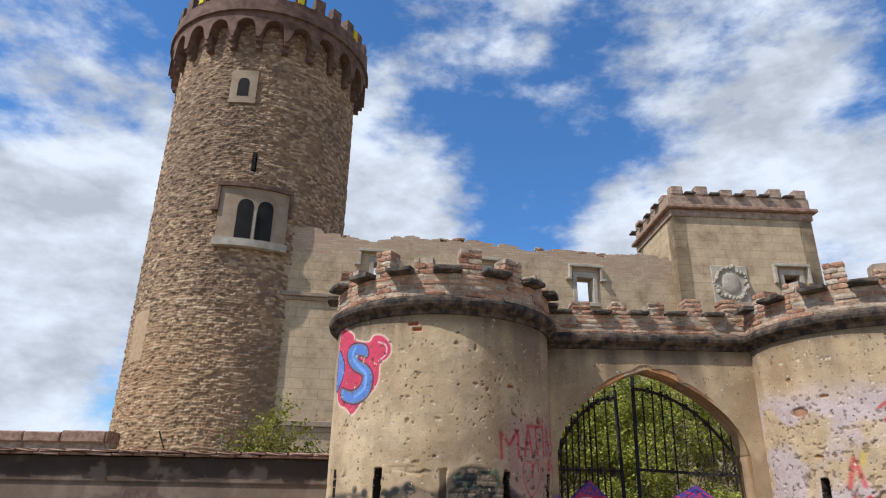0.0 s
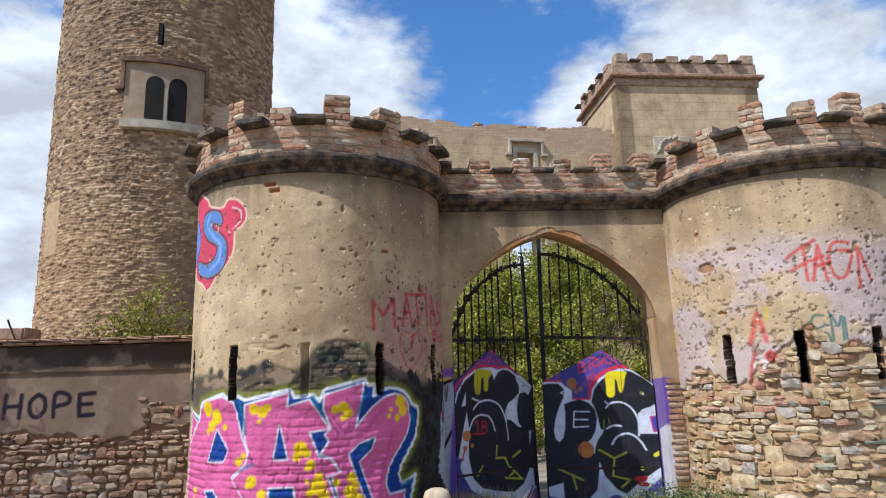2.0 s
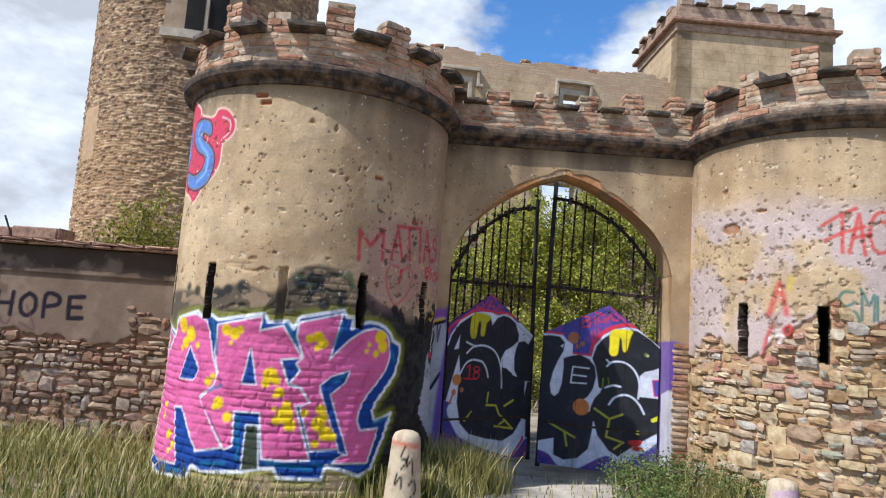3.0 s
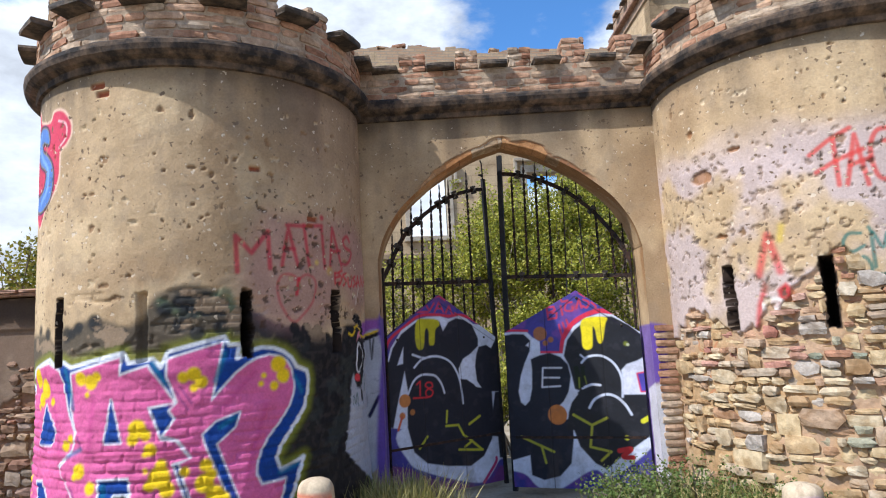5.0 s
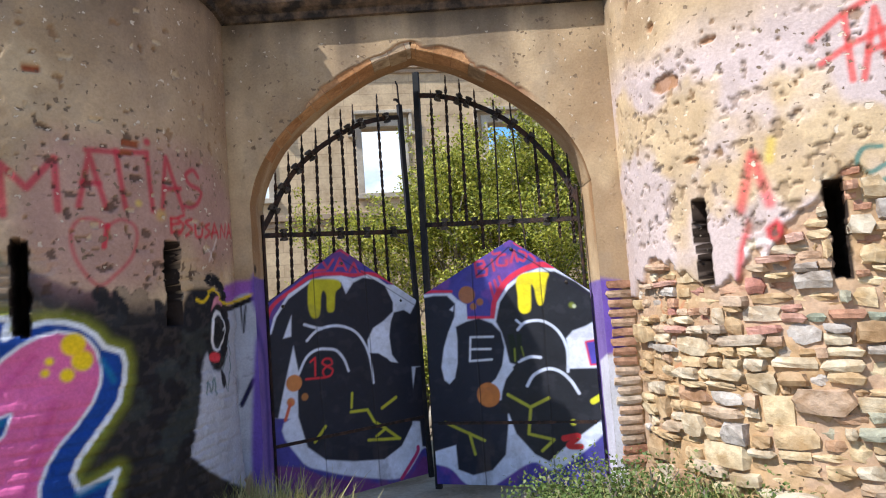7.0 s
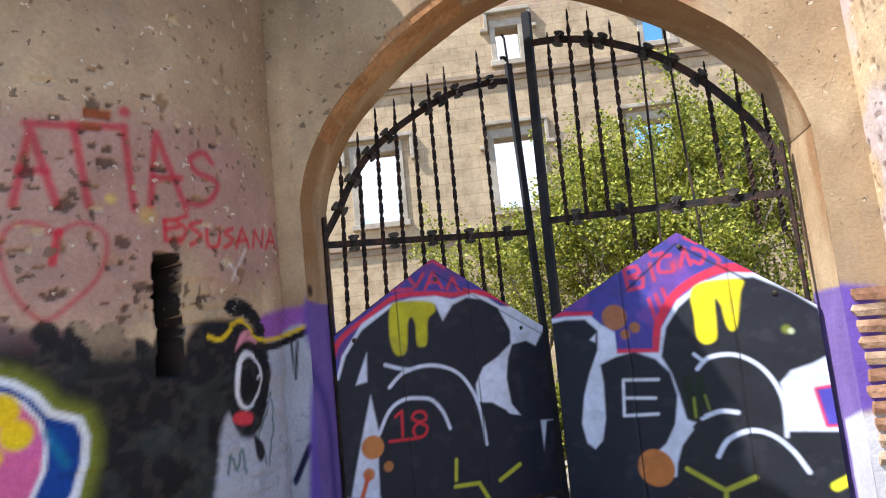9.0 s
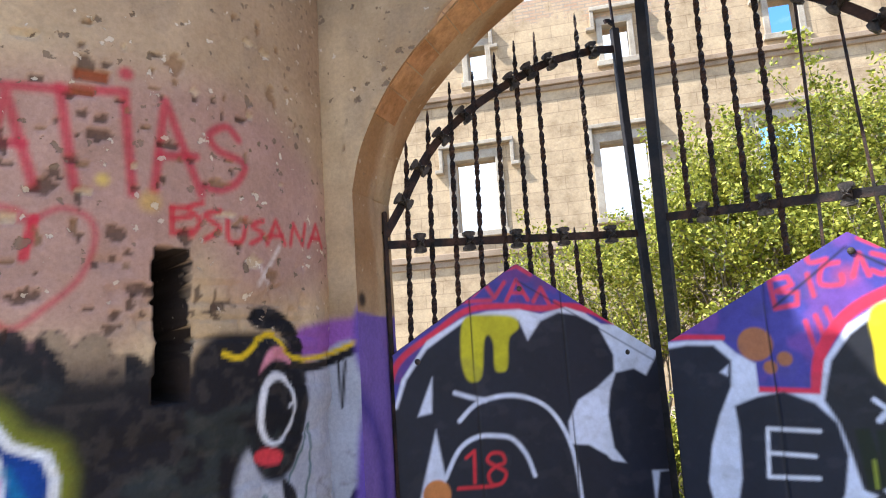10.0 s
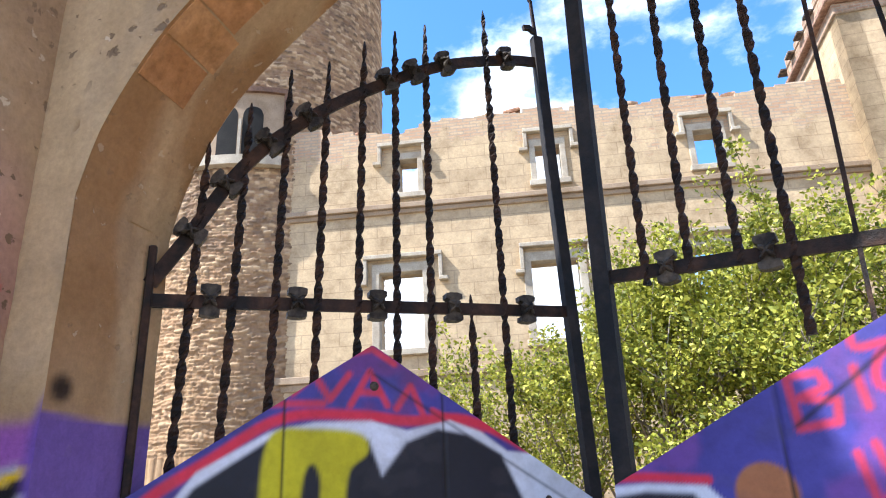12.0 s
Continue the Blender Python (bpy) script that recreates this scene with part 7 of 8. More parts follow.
def gate_leaf(name, pose_m, mirror, paint, spec, label):
    """One leaf, measured along u from its hinge: gabled steel sheet below, twisted bars under an arched rail above."""
    root = thing(name, (0, 0, 0), label, "gate", "leaves of the gate")
    root.matrix_world = pose_m
    k = -1 if mirror else 1
    width, gable, post = spec["width"], spec["gable"], spec["post"]
    arc = spline(spec["arc"], False, 6)
    rail_z = lambda u: spec["rail"][0] + spec["rail"][1] * u
    arc_z = lambda u: float(np.interp(u, arc[:, 0], arc[:, 1]))
    top_z = lambda u: np.interp(u, [q[0] for q in gable], [q[1] for q in gable])

    def put(nm, me, lab="", at=None):
        ob = part(nm, me, root, lab)
        if at:
            ob.location = at
        return ob
    # sheet panel
    us, t = np.linspace(gable[0][0], gable[-1][0], 184), np.linspace(0, 1, 296)
    U, T = np.meshgrid(us, t, indexing="ij")
    Z = 0.07 + (top_z(U) - 0.07) * T
    u, z = U.ravel(), Z.ravel()
    col = np.tile(np.array(lin(66, 62, 140)), (len(u), 1))
    cv = Canvas(u, z, col)
    paint(cv)
    seams = np.zeros(len(u))
    for su in spec["seams"]:
        seams = np.maximum(seams, step(0.005, 0.001, np.abs(u - su - 0.012 * (1 - z))))
    seams = np.maximum(seams, step(0.010, 0.004, np.abs(z - 0.50)) * 0.6)
    col[:] = col * (1 - 0.75 * seams[:, None]) + np.array(lin(20, 18, 20)) * 0.75 * seams[:, None]
    scuff = 0.16 * step(0.58, 0.72, fbm(u * 11, z * 15, 17.0 + k, 5))
    col[:] = col * (1 - scuff[:, None]) + np.array(lin(70, 68, 76)) * scuff[:, None]
    dent = 0.016 * (fbm(u * 2.5, z * 2.5, 3.0 + k) - 0.5) + 0.004 * (fbm(u * 8, z * 8, 5.0 + k) - 0.5) - 0.006 * seams
    f = grid_faces(len(us), len(t))
    v = np.stack([k * u, -0.028 - dent, z], -1)
    put("panel", mesh_of("panel", v, f if not mirror else f[:, ::-1], M_SHEET, True, col), "dented sheet steel sprayed with a black and white tag")
    back = [(k * gable[0][0], -0.016, 0.07), (k * gable[-1][0], -0.016, 0.07)] + [(k * a, -0.016, b - 0.012) for a, b in reversed(gable)]
    put("panel_back", mesh_of("panel_back", back, [(0, 1, 2, 3, 4)], M_IRON))
    for p, q in zip(gable[:-1], gable[1:]):
        put("panel_flange", sweep_rail([(k * p[0], p[1] - 0.006), (k * q[0], q[1] - 0.006)], 0.030, 0.010, M_FLANGE), "purple-painted folded edge")
    for ru, rz in spec["rivets"]:
        bm = bmesh.new()
        bmesh.ops.create_uvsphere(bm, u_segments=10, v_segments=6, radius=0.013, matrix=Matrix.Translation((k * ru, -0.030, rz)) @ Matrix.Diagonal((1, 0.5, 1, 1)))
        put("rivet", bm_mesh("rivet", bm, M_CLIP))
    # posts and rails
    put("hinge_post", box_mesh("hinge_post", min(k * -0.010, k * 0.010), max(k * -0.010, k * 0.010), -0.014, 0.014, 0.03, arc_z(0) + 0.10, M_IRON, 0.004))
    put("meeting_post", sweep_rail([(k * a, b) for a, b in post], spec["post_size"][0], spec["post_size"][1], M_IRON_POST), "straight dark iron post")
    put("rail", sweep_rail([(k * q, rail_z(q)) for q in np.linspace(0, width, 12)], 0.012, 0.034))
    put("arched_rail", sweep_rail([(k * q, arc_z(q)) for q in np.linspace(0, width, 30)], 0.012, 0.036))
    put("kick_rail", sweep_rail([(k * q, 0.50) for q in np.linspace(0, width, 4)], 0.064, 0.022))
    for q, shift, lo, hi, plain in spec["bars"]:
        if plain:
            put("bar", sweep_rail([(k * (q + shift), lo), (k * (q + shift * 0.4), (lo + hi) / 2), (k * q, hi)], 0.010, 0.010), "thin untwisted bar")
        else:
            ob = put("bar", twisted_bar(lo, hi, 0.0128, 0.11))
            ob.matrix_basis = Matrix.Translation((k * q, 0, hi)) @ Matrix.Rotation(k * math.atan2(shift, hi - lo) * -1, 4, "Y") @ Matrix.Translation((0, 0, -hi))
    for q in spec["rosettes"]:
        m = Matrix.Translation((k * q, -0.008, rail_z(q))) @ Matrix.Diagonal((0.95, 0.95, 0.95, 1))
        put("collar", COLLAR).matrix_basis = m
        put("rosette", FLOWER).matrix_basis = m
    for q in spec["arc_rosettes"]:
        a = math.atan2(arc_z(q + 0.02) - arc_z(q - 0.02), 0.04)
        m = Matrix.Translation((k * q, -0.008, arc_z(q))) @ Matrix.Rotation(-k * a, 4, "Y") @ Matrix.Diagonal((0.9, 0.9, 0.9, 1))
        put("collar", COLLAR).matrix_basis = m
        put("rosette", FLOWER).matrix_basis = m
    return root


LEFT_LEAF = {
    "width": 1.19, "gable": ((0.0, 1.452), (0.562, 1.809), (1.19, 1.398)), "seams": (0.345, 0.76), "rail": (1.908, 0.026),
    "arc": [(0.0, 1.95), (0.087, 2.095), (0.16, 2.235), (0.26, 2.373), (0.38, 2.487), (0.50, 2.58), (0.69, 2.70), (0.85, 2.778), (1.06, 2.838), (1.19, 2.855)],
    "post": [(1.24, 0.03), (1.222, 0.5), (1.214, 1.40), (1.203, 1.95), (1.190, 2.50), (1.187, 2.96)], "post_size": (0.030, 0.036),
    "bars": [(0.112, -0.03, 1.40, 2.37, 0), (0.216, -0.03, 1.40, 2.51, 0), (0.325, -0.03, 1.45, 2.645, 0), (0.438, -0.03, 1.5, 2.70, 0), (0.550, -0.03, 1.5, 2.80, 0),
             (0.652, -0.015, 1.5, 2.865, 0), (0.758, -0.02, 1.5, 2.915, 0), (0.868, 0.0, 1.4, 1.975, 0), (0.980, -0.006, 1.4, 3.03, 0)],
    "rosettes": (0.145, 0.362, 0.581, 0.806, 1.043), "arc_rosettes": (0.085, 0.163, 0.27, 0.38, 0.62, 0.71, 0.82, 1.05),
    "rivets": ((0.565, 1.70), (0.10, 1.42), (1.05, 1.40)),
}
RIGHT_LEAF = {
    "width": 1.125, "gable": ((-0.03, 1.372), (0.488, 1.768), (1.165, 1.432)), "seams": (0.30, 0.79), "rail": (1.868, 0.066),
    "arc": [(0.0, 1.99), (0.082, 2.182), (0.179, 2.328), (0.305, 2.489), (0.493, 2.663), (0.732, 2.808), (0.939, 2.888), (1.125, 2.925)],
    "post": [(1.165, 0.03), (1.155, 0.8), (1.145, 1.45), (1.138, 1.92), (1.128, 2.40), (1.110, 3.10)], "post_size": (0.034, 0.044),
    "bars": [(1.003, 0.02, 1.90, 2.95, 0), (0.880, 0.035, 1.91, 3.04, 0), (0.775, 0.025, 1.91, 2.99, 0), (0.668, 0.022, 1.72, 2.90, 0), (0.532, 0.045, 1.60, 2.79, 1),
             (0.412, -0.03, 1.62, 2.76, 1), (0.259, 0.0, 1.98, 2.55, 0), (0.137, 0.0, 1.75, 2.47, 0), (0.042, 0.0, 1.70, 2.33, 0)],
    "rosettes": (0.965, 0.738, 0.47, 0.22), "arc_rosettes": (0.94, 0.79, 0.72, 0.51, 0.40, 0.29),
    "rivets": ((0.485, 1.70), (0.12, 1.44)),
}
M_FLANGE = two_tone_mat("purple enamel", (0.045, 0.035, 0.13), (0.16, 0.05, 0.15), 6.0, 0.4, 0.6, 0.55, 40.0, 0.2)
leaf_l = gate_leaf("metal_gate", Matrix.Translation((1.985, 8.05, 0.0)) @ Matrix.Rotation(radians(36), 4, "Z"), False,
                   graffiti_leaf_left, LEFT_LEAF, "rusty wrought-iron gate leaf, ajar, with a sprayed gabled steel panel")
leaf_r = gate_leaf("metal_gate", Matrix.Translation((4.14, 8.05, 0.0)) @ Matrix.Rotation(radians(-20), 4, "Z"), True,
                   graffiti_leaf_right, RIGHT_LEAF, "rusty wrought-iron gate leaf with broken bars and sprayed steel panel")
part("latch", sweep_rail([(1.187, 2.94), (1.182, 3.06), (1.180, 3.12), (1.165, 3.15)], 0.010, 0.010), leaf_l)
part("latch", sweep_rail([(1.183, 2.985), (1.160, 3.0), (1.138, 2.995)], 0.014, 0.018), leaf_l)
# ---- the round tower ----
TOW, TOW_R = (-6.41, 22.76), 3.44


def coursed(s, z, row_h, length, seed):
    """Coursed rubble: a number for each stone, and how far a point is from its joints."""
    zz = z + 0.24 * (fbm(s * 0.8, z * 0.8, seed) - 0.5) + 0.13 * (fbm(s * 3.2, z * 3.2, seed + 1) - 0.5)
    row = np.floor(zz / row_h)
    f = zz / row_h - row
    ln = length * (0.6 + 0.9 * hash01(row, row * 0 + 2, seed))
    u = s / ln + 7.3 * hash01(row, row * 0 + 5, seed) + 0.3 * (fbm(s * 5, z * 5, seed + 2) - 0.5)
    cell = np.floor(u)
    g = u - cell
    d = np.minimum(np.minimum(f, 1 - f) * row_h, np.minimum(g, 1 - g) * ln)
    return hash01(row, cell, seed + 4), d


def round_tower():
    root = thing("castle_tower", (TOW[0], TOW[1], 0), "tall round rubble stone tower with arched machicolation", "tower")
    ang = np.concatenate([np.radians(np.arange(-92, 92, 0.5)), np.radians(np.arange(96, 264, 8.0))])
    zs = np.concatenate([[-0.5, 1.5], np.arange(2.2, 18.2, 0.026)])
    A, Z = np.meshgrid(ang, zs, indexing="ij")
    a, z = A.ravel(), Z.ravel()
    s = a * TOW_R
    rnd, d = coursed(s, z, 0.086, 0.17, 3)
    pal = np.array([lin(*c) for c in ((134, 108, 86), (154, 126, 98), (170, 142, 110), (144, 114, 88), (190, 164, 132), (116, 96, 78))])
    col = pal[np.minimum((rnd * 6).astype(int), 5)]
    joint = step(0.020, 0.006, d)
    col = col * (1 - 0.6 * joint[:, None]) + np.array(lin(150, 126, 102)) * 0.6 * joint[:, None]
    warm = step(7.5, 5.2, z + 1.2 * (fbm(s * 0.7, z * 0.7, 9) - 0.5)) * 0.30
    col = col * (1 - warm[:, None]) + np.array(lin(188, 150, 108)) * warm[:, None]
    stain = 0.35 * step(0.52, 0.70, fbm(s * 0.5, z * 0.35, 15))
    col = col * (1 - stain[:, None]) + np.array(lin(92, 76, 66)) * stain[:, None]
    r = TOW_R + 0.045 * (rnd - 0.5) - 0.022 * joint + 0.02 * (fbm(s * 7, z * 7, 4) - 0.5)

    # pale repaired patch, and the openings
    def at(deg0, deg1, z0, z1):
        return (np.degrees(a) > deg0) & (np.degrees(a) < deg1) & (z > z0) & (z < z1)
    k = at(-50, -34, 5.5, 7.1) & (np.degrees(a) + (z - 5.5) * 2 > -47)
    col[k] = np.array(lin(176, 148, 116))
    r[k] = TOW_R + 0.01
    # these recesses are coloured near-black for the shade in them
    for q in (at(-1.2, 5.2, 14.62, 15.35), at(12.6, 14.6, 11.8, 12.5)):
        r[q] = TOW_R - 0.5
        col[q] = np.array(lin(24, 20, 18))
    v = np.stack([r * np.sin(a), -r * np.cos(a), z], -1)
    part("wall", mesh_of("wall", v, grid_faces(len(ang), len(zs), True), M_MASONRY, True, col), root, "coursed rubble stone")

    def plate(name, deg0, deg1, z0, z1, r0, r1, material, label="", parent=None, n=10, arch=False):
        """A slab of dressed stone bent to the tower; arch rounds its top."""
        ts = np.radians(np.linspace(deg0, deg1, n + 1))
        vs = []
        for i, t in enumerate(ts):
            q = 2 * i / n - 1
            top = z1 - (1 - math.sqrt(max(0, 1 - q * q))) * (ts[-1] - ts[0]) / 2 * TOW_R if arch else z1
            for rr, zz in ((r0, z0), (r1, z0), (r1, top), (r0, top)):
                vs.append((rr * math.sin(t), -rr * math.cos(t), zz))
        fs = [(i * 4 + j, (i + 1) * 4 + j, (i + 1) * 4 + (j + 1) % 4, i * 4 + (j + 1) % 4) for i in range(n) for j in range(4)]
        fs += [(0, 1, 2, 3), (n * 4 + 3, n * 4 + 2, n * 4 + 1, n * 4)]
        return part(name, mesh_of(name, vs, fs, material), parent or root, label)

    # twin window
    win = plate("twin_window", -1.0, 35.0, 9.30, 11.15, TOW_R - 0.2, TOW_R + 0.10, M_TAN, "twin round-headed window in pale stone under a hood")
    plate("sill", -1.5, 35.5, 9.05, 9.30, TOW_R - 0.1, TOW_R + 0.22, M_PALE, "pale stone sill", win)
    plate("hood", -2.5, 36.5, 11.13, 11.27, TOW_R - 0.1, TOW_R + 0.20, M_DARKSTONE, "brown stone hood mould", win)
    for d0, d1 in ((-2.6, -1.0), (35.0, 36.6)):
        plate("hood_drop", d0, d1, 10.35, 11.13, TOW_R - 0.1, TOW_R + 0.18, M_DARKSTONE, "", win, 3)
    plate("hood_foot", -5.0, -1.0, 10.25, 10.35, TOW_R - 0.1, TOW_R + 0.18, M_DARKSTONE, "", win, 4)
    # solid dark plates give the shade of the two lights
    for d0, d1 in ((8.6, 16.8), (18.8, 27.0)):
        plate("light", d0, d1, 9.31, 10.72, TOW_R, TOW_R + 0.108, M_OPENING_SHADE, "dark plate coloured as the shade of an arched opening", win, 12, True)
    plate("mullion", 17.2, 18.4, 9.31, 10.35, TOW_R + 0.02, TOW_R + 0.14, M_PALE, "slim white stone shaft", win, 3)
    up = plate("window", -5.5, 9.5, 14.40, 15.72, TOW_R - 0.1, TOW_R + 0.06, M_TAN, "small arched window in a pale stone frame")
    # dark plates again, for the shade in this window and the slit
    plate("light", -1.2, 5.2, 14.66, 15.40, TOW_R, TOW_R + 0.066, M_OPENING_SHADE, "dark plate coloured as the shade of an arched opening", up, 10, True)
    plate("slit", 12.9, 14.3, 11.85, 12.5, TOW_R - 0.3, TOW_R + 0.03, M_OPENING_SHADE, "dark plate coloured as the shade of an arrow slit")
    # machicolation: corbels carrying round arches, and the crown
    over = 0.42
    n_arch = 24
    stepd = 360 / n_arch
    for k in range(n_arch):
        c = -180 + k * stepd
        if not -100 <= c <= 100:
            continue
        w = stepd * 0.13
        vs = []
        n = 10
        ts = np.radians(np.linspace(c - stepd / 2, c + stepd / 2, n + 1))
        for t in ts:
            q = abs((t - radians(c)) / radians(stepd / 2))
            zb = 16.95 if q > 0.80 else 16.95 + 0.24 + math.sqrt(max(0.0, 1 - (q / 0.80) ** 2)) * 0.55
            for rr, zz in ((TOW_R + over, zb), (TOW_R + over, 18.05), (TOW_R - 0.05, 18.05), (TOW_R - 0.05, zb)):
                vs.append((rr * math.sin(t), -rr * math.cos(t), zz))
        fs = [(i * 4 + j, (i + 1) * 4 + j, (i + 1) * 4 + (j + 1) % 4, i * 4 + (j + 1) % 4) for i in range(n) for j in range(4)]
        part("machicolation_arch", mesh_of("machicolation_arch", vs, fs, M_DARKSTONE), root)
        for j, (o, z0, z1) in enumerate(((0.34, 16.84, 17.03), (0.20, 16.62, 16.84))):
            plate("corbel", c + stepd / 2 - stepd * 0.11, c + stepd / 2 + stepd * 0.11, z0, z1, TOW_R - 0.05, TOW_R + o, M_DARKSTONE, "", None, 3)
    plate("rim", -100, 100, 18.05, 18.22, TOW_R - 0.2, TOW_R + over + 0.10, M_DARKSTONE, "brown stone rim course", None, 60)
    plate("parapet", -100, 100, 18.22, 18.75, TOW_R + over - 0.35, TOW_R + over + 0.02, M_DARKSTONE, "", None, 60)
    for k in range(-8, 9):
        c = k * 11.5 + 4
        plate("merlon", c - 3.0, c + 3.0, 18.75, 19.35, TOW_R + over - 0.33, TOW_R + over, M_DARKSTONE, "", None, 4)
    for c in (-30, -18, 15, 27, 66):
        plate("yellow_mark", c - 1.6, c + 1.6, 18.75, 19.15, TOW_R + over, TOW_R + over + 0.06, M_YELLOW, "yellow painted letter shape", None, 4)


round_tower()

# ---- the roofless main block ----
FO, FA = Vector((5.5, 21.5, 0)), radians(8)
FACADE_M = Matrix.Translation(FO) @ Matrix.Rotation(FA, 4, "Z")


def facade_point(u, y, z):
    return FACADE_M @ Vector((u, y, z))


def wall_with_holes(name, u0, u1, z0, tops, holes, thick, material):
    """A wall in its own plane (u along, z up) with real openings; tops gives the broken upper edge."""
    us = sorted({u0, u1, *[h[0] for h in holes], *[h[1] for h in holes], *[t[0] for t in tops]})
    z1 = min(t[1] for t in tops)
    zs = sorted({z0, z1, *[h[2] for h in holes], *[h[3] for h in holes]})
    v, f, uv = [], [], []

    def quad(p):
        i = len(v)
        for a, b, c in p:
            v.append((a, b, c))
            uv.append((a + b, c))
        f.append((i, i + 1, i + 2, i + 3))
    for a, b in zip(us[:-1], us[1:]):
        for c, d in zip(zs[:-1], zs[1:]):
            m = ((a + b) / 2, (c + d) / 2)
            if any(h[0] < m[0] < h[1] and h[2] < m[1] < h[3] for h in holes):
                continue
            quad(((a, 0, c), (b, 0, c), (b, 0, d), (a, 0, d)))
            quad(((b, thick, c), (a, thick, c), (a, thick, d), (b, thick, d)))
        ta, tb = (float(np.interp(q, [t[0] for t in tops], [t[1] for t in tops])) for q in (a, b))
        quad(((a, 0, z1), (b, 0, z1), (b, 0, tb), (a, 0, ta)))
        quad(((b, thick, z1), (a, thick, z1), (a, thick, ta), (b, thick, tb)))
        quad(((a, 0, ta), (b, 0, tb), (b, thick, tb), (a, thick, ta)))
    for a, b, c, d in holes:
        quad(((a, 0, c), (b, 0, c), (b, thick, c), (a, thick, c)))
        quad(((a, 0, d), (a, thick, d), (b, thick, d), (b, 0, d)))
        quad(((a, 0, c), (a, thick, c), (a, thick, d), (a, 0, d)))
        quad(((b, 0, c), (b, 0, d), (b, thick, d), (b, thick, c)))
    quad(((u0, 0, z0), (u0, thick, z0), (u0, thick, z1), (u0, 0, z1)))
    quad(((u1, thick, z0), (u1, 0, z0), (u1, 0, z1), (u1, thick, z1)))
    return mesh_of(name, v, f, material, uvs=uv)


def hooded_window(root, u0, u1, z0, z1, hu0, hu1, hz, drop, frame=0.12):
    w = thing("window", (0, 0, 0))
    w.parent = root
    tagged(w, "empty window in a pale stone frame under a hood")
    for nm, a in (("jamb", (u0 - frame, u0 + 0.02, -0.05, 0.22, z0, z1)), ("jamb", (u1 - 0.02, u1 + frame, -0.05, 0.22, z0, z1)),
                  ("lintel", (u0 - frame, u1 + frame, -0.053, 0.22, z1 - 0.02, z1 + frame + 0.04)), ("sill", (u0 - frame - 0.05, u1 + frame + 0.05, -0.12, 0.22, z0 - 0.14, z0))):
        part(nm, box_mesh(nm, *a, M_PALE, 0.012), w)
    for nm, a in (("hood", (hu0, hu1, -0.16, 0.03, hz - 0.10, hz)), ("hood_drop", (hu0, hu0 + 0.09, -0.14, 0.03, hz - drop, hz - 0.10)),
                  ("hood_drop", (hu1 - 0.09, hu1, -0.14, 0.03, hz - drop, hz - 0.10)), ("hood_foot", (hu0 - 0.12, hu0 + 0.09, -0.15, 0.03, hz - drop - 0.09, hz - drop)),
                  ("hood_foot", (hu1 - 0.09, hu1 + 0.12, -0.15, 0.03, hz - drop - 0.09, hz - drop))):
        part(nm, box_mesh(nm, *a, M_PALE, 0.012), w)
    return w


def main_block():
    root = thing("castle_building", (0, 0, 0), "roofless castle block of scored buff render with empty windows", "building")
    root.matrix_world = FACADE_M
    ups = ((-7.10, -6.60), (-3.76, -3.13), (-0.06, 0.58))
    lows = ((-7.62, -6.56), (-4.10, -3.00), (-0.62, 0.50))
    holes = [(a, b, 8.13, 9.06) for a, b in ups] + [(a, b, 4.32, 6.15) for a, b in lows]
    rng = random.Random(31)
    tops, u = [], -10.6
    base = [(-10.6, 10.2), (-9.2, 10.1), (-8.4, 9.95), (-7.4, 9.78), (-6.6, 9.95), (-5.9, 10.15), (-5.2, 10.0), (-4.4, 10.12), (-3.2, 10.1), (-2.0, 9.95), (-0.6, 10.06), (0.6, 9.95), (1.8, 10.02), (2.6, 10.15), (3.9, 9.9)]
    while u < 3.7:
        h = float(np.interp(u, [b[0] for b in base], [b[1] for b in base])) + rng.uniform(-0.09, 0.07)
        w = rng.uniform(0.12, 0.4)
        tops += [(u, h), (u + w - 0.01, h + rng.uniform(-0.03, 0.03))]
        u += w
    part("wall", wall_with_holes("wall", -10.6, 3.75, -0.3, tops, holes, 0.55, M_FACADE), root, "scored buff render, brick bared along the broken top")
    for z, h, o in ((7.72, 0.13, 0.13), (7.60, 0.12, 0.06), (3.68, 0.16, 0.12), (3.52, 0.16, 0.05)):
        part("string_course", box_mesh("string_course", -10.6, 3.75, -o, 0.02, z, z + h, M_TAN, 0.015), root)
    for (a, b), h in zip(ups, ((-7.60, -6.40), (-4.00, -2.80), (-0.32, 0.90))):
        hooded_window(root, a, b, 8.13, 9.06, h[0], h[1], 9.50, 0.50)
    for (a, b), h in zip(lows, ((-7.97, -6.10), (-4.32, -2.70), (-0.98, 0.86))):
        hooded_window(root, a, b, 4.32, 6.15, h[0], h[1], 6.56, 0.62, 0.16)
    for k in range(34):
        u = rng.uniform(-10, 3.4)
        h = float(np.interp(u, [b[0] for b in base], [b[1] for b in base]))
        m = Matrix.Translation((u, rng.uniform(0.1, 0.4), h + 0.02)) @ Matrix.Rotation(rng.uniform(-0.2, 0.2), 4, "Y") @ Matrix.Diagonal((rng.uniform(0.15, 0.5), 0.25, rng.uniform(0.05, 0.14), 1))
        piece("broken_block", rng.choice(BRICKS), root, m)
    return root


main_block()


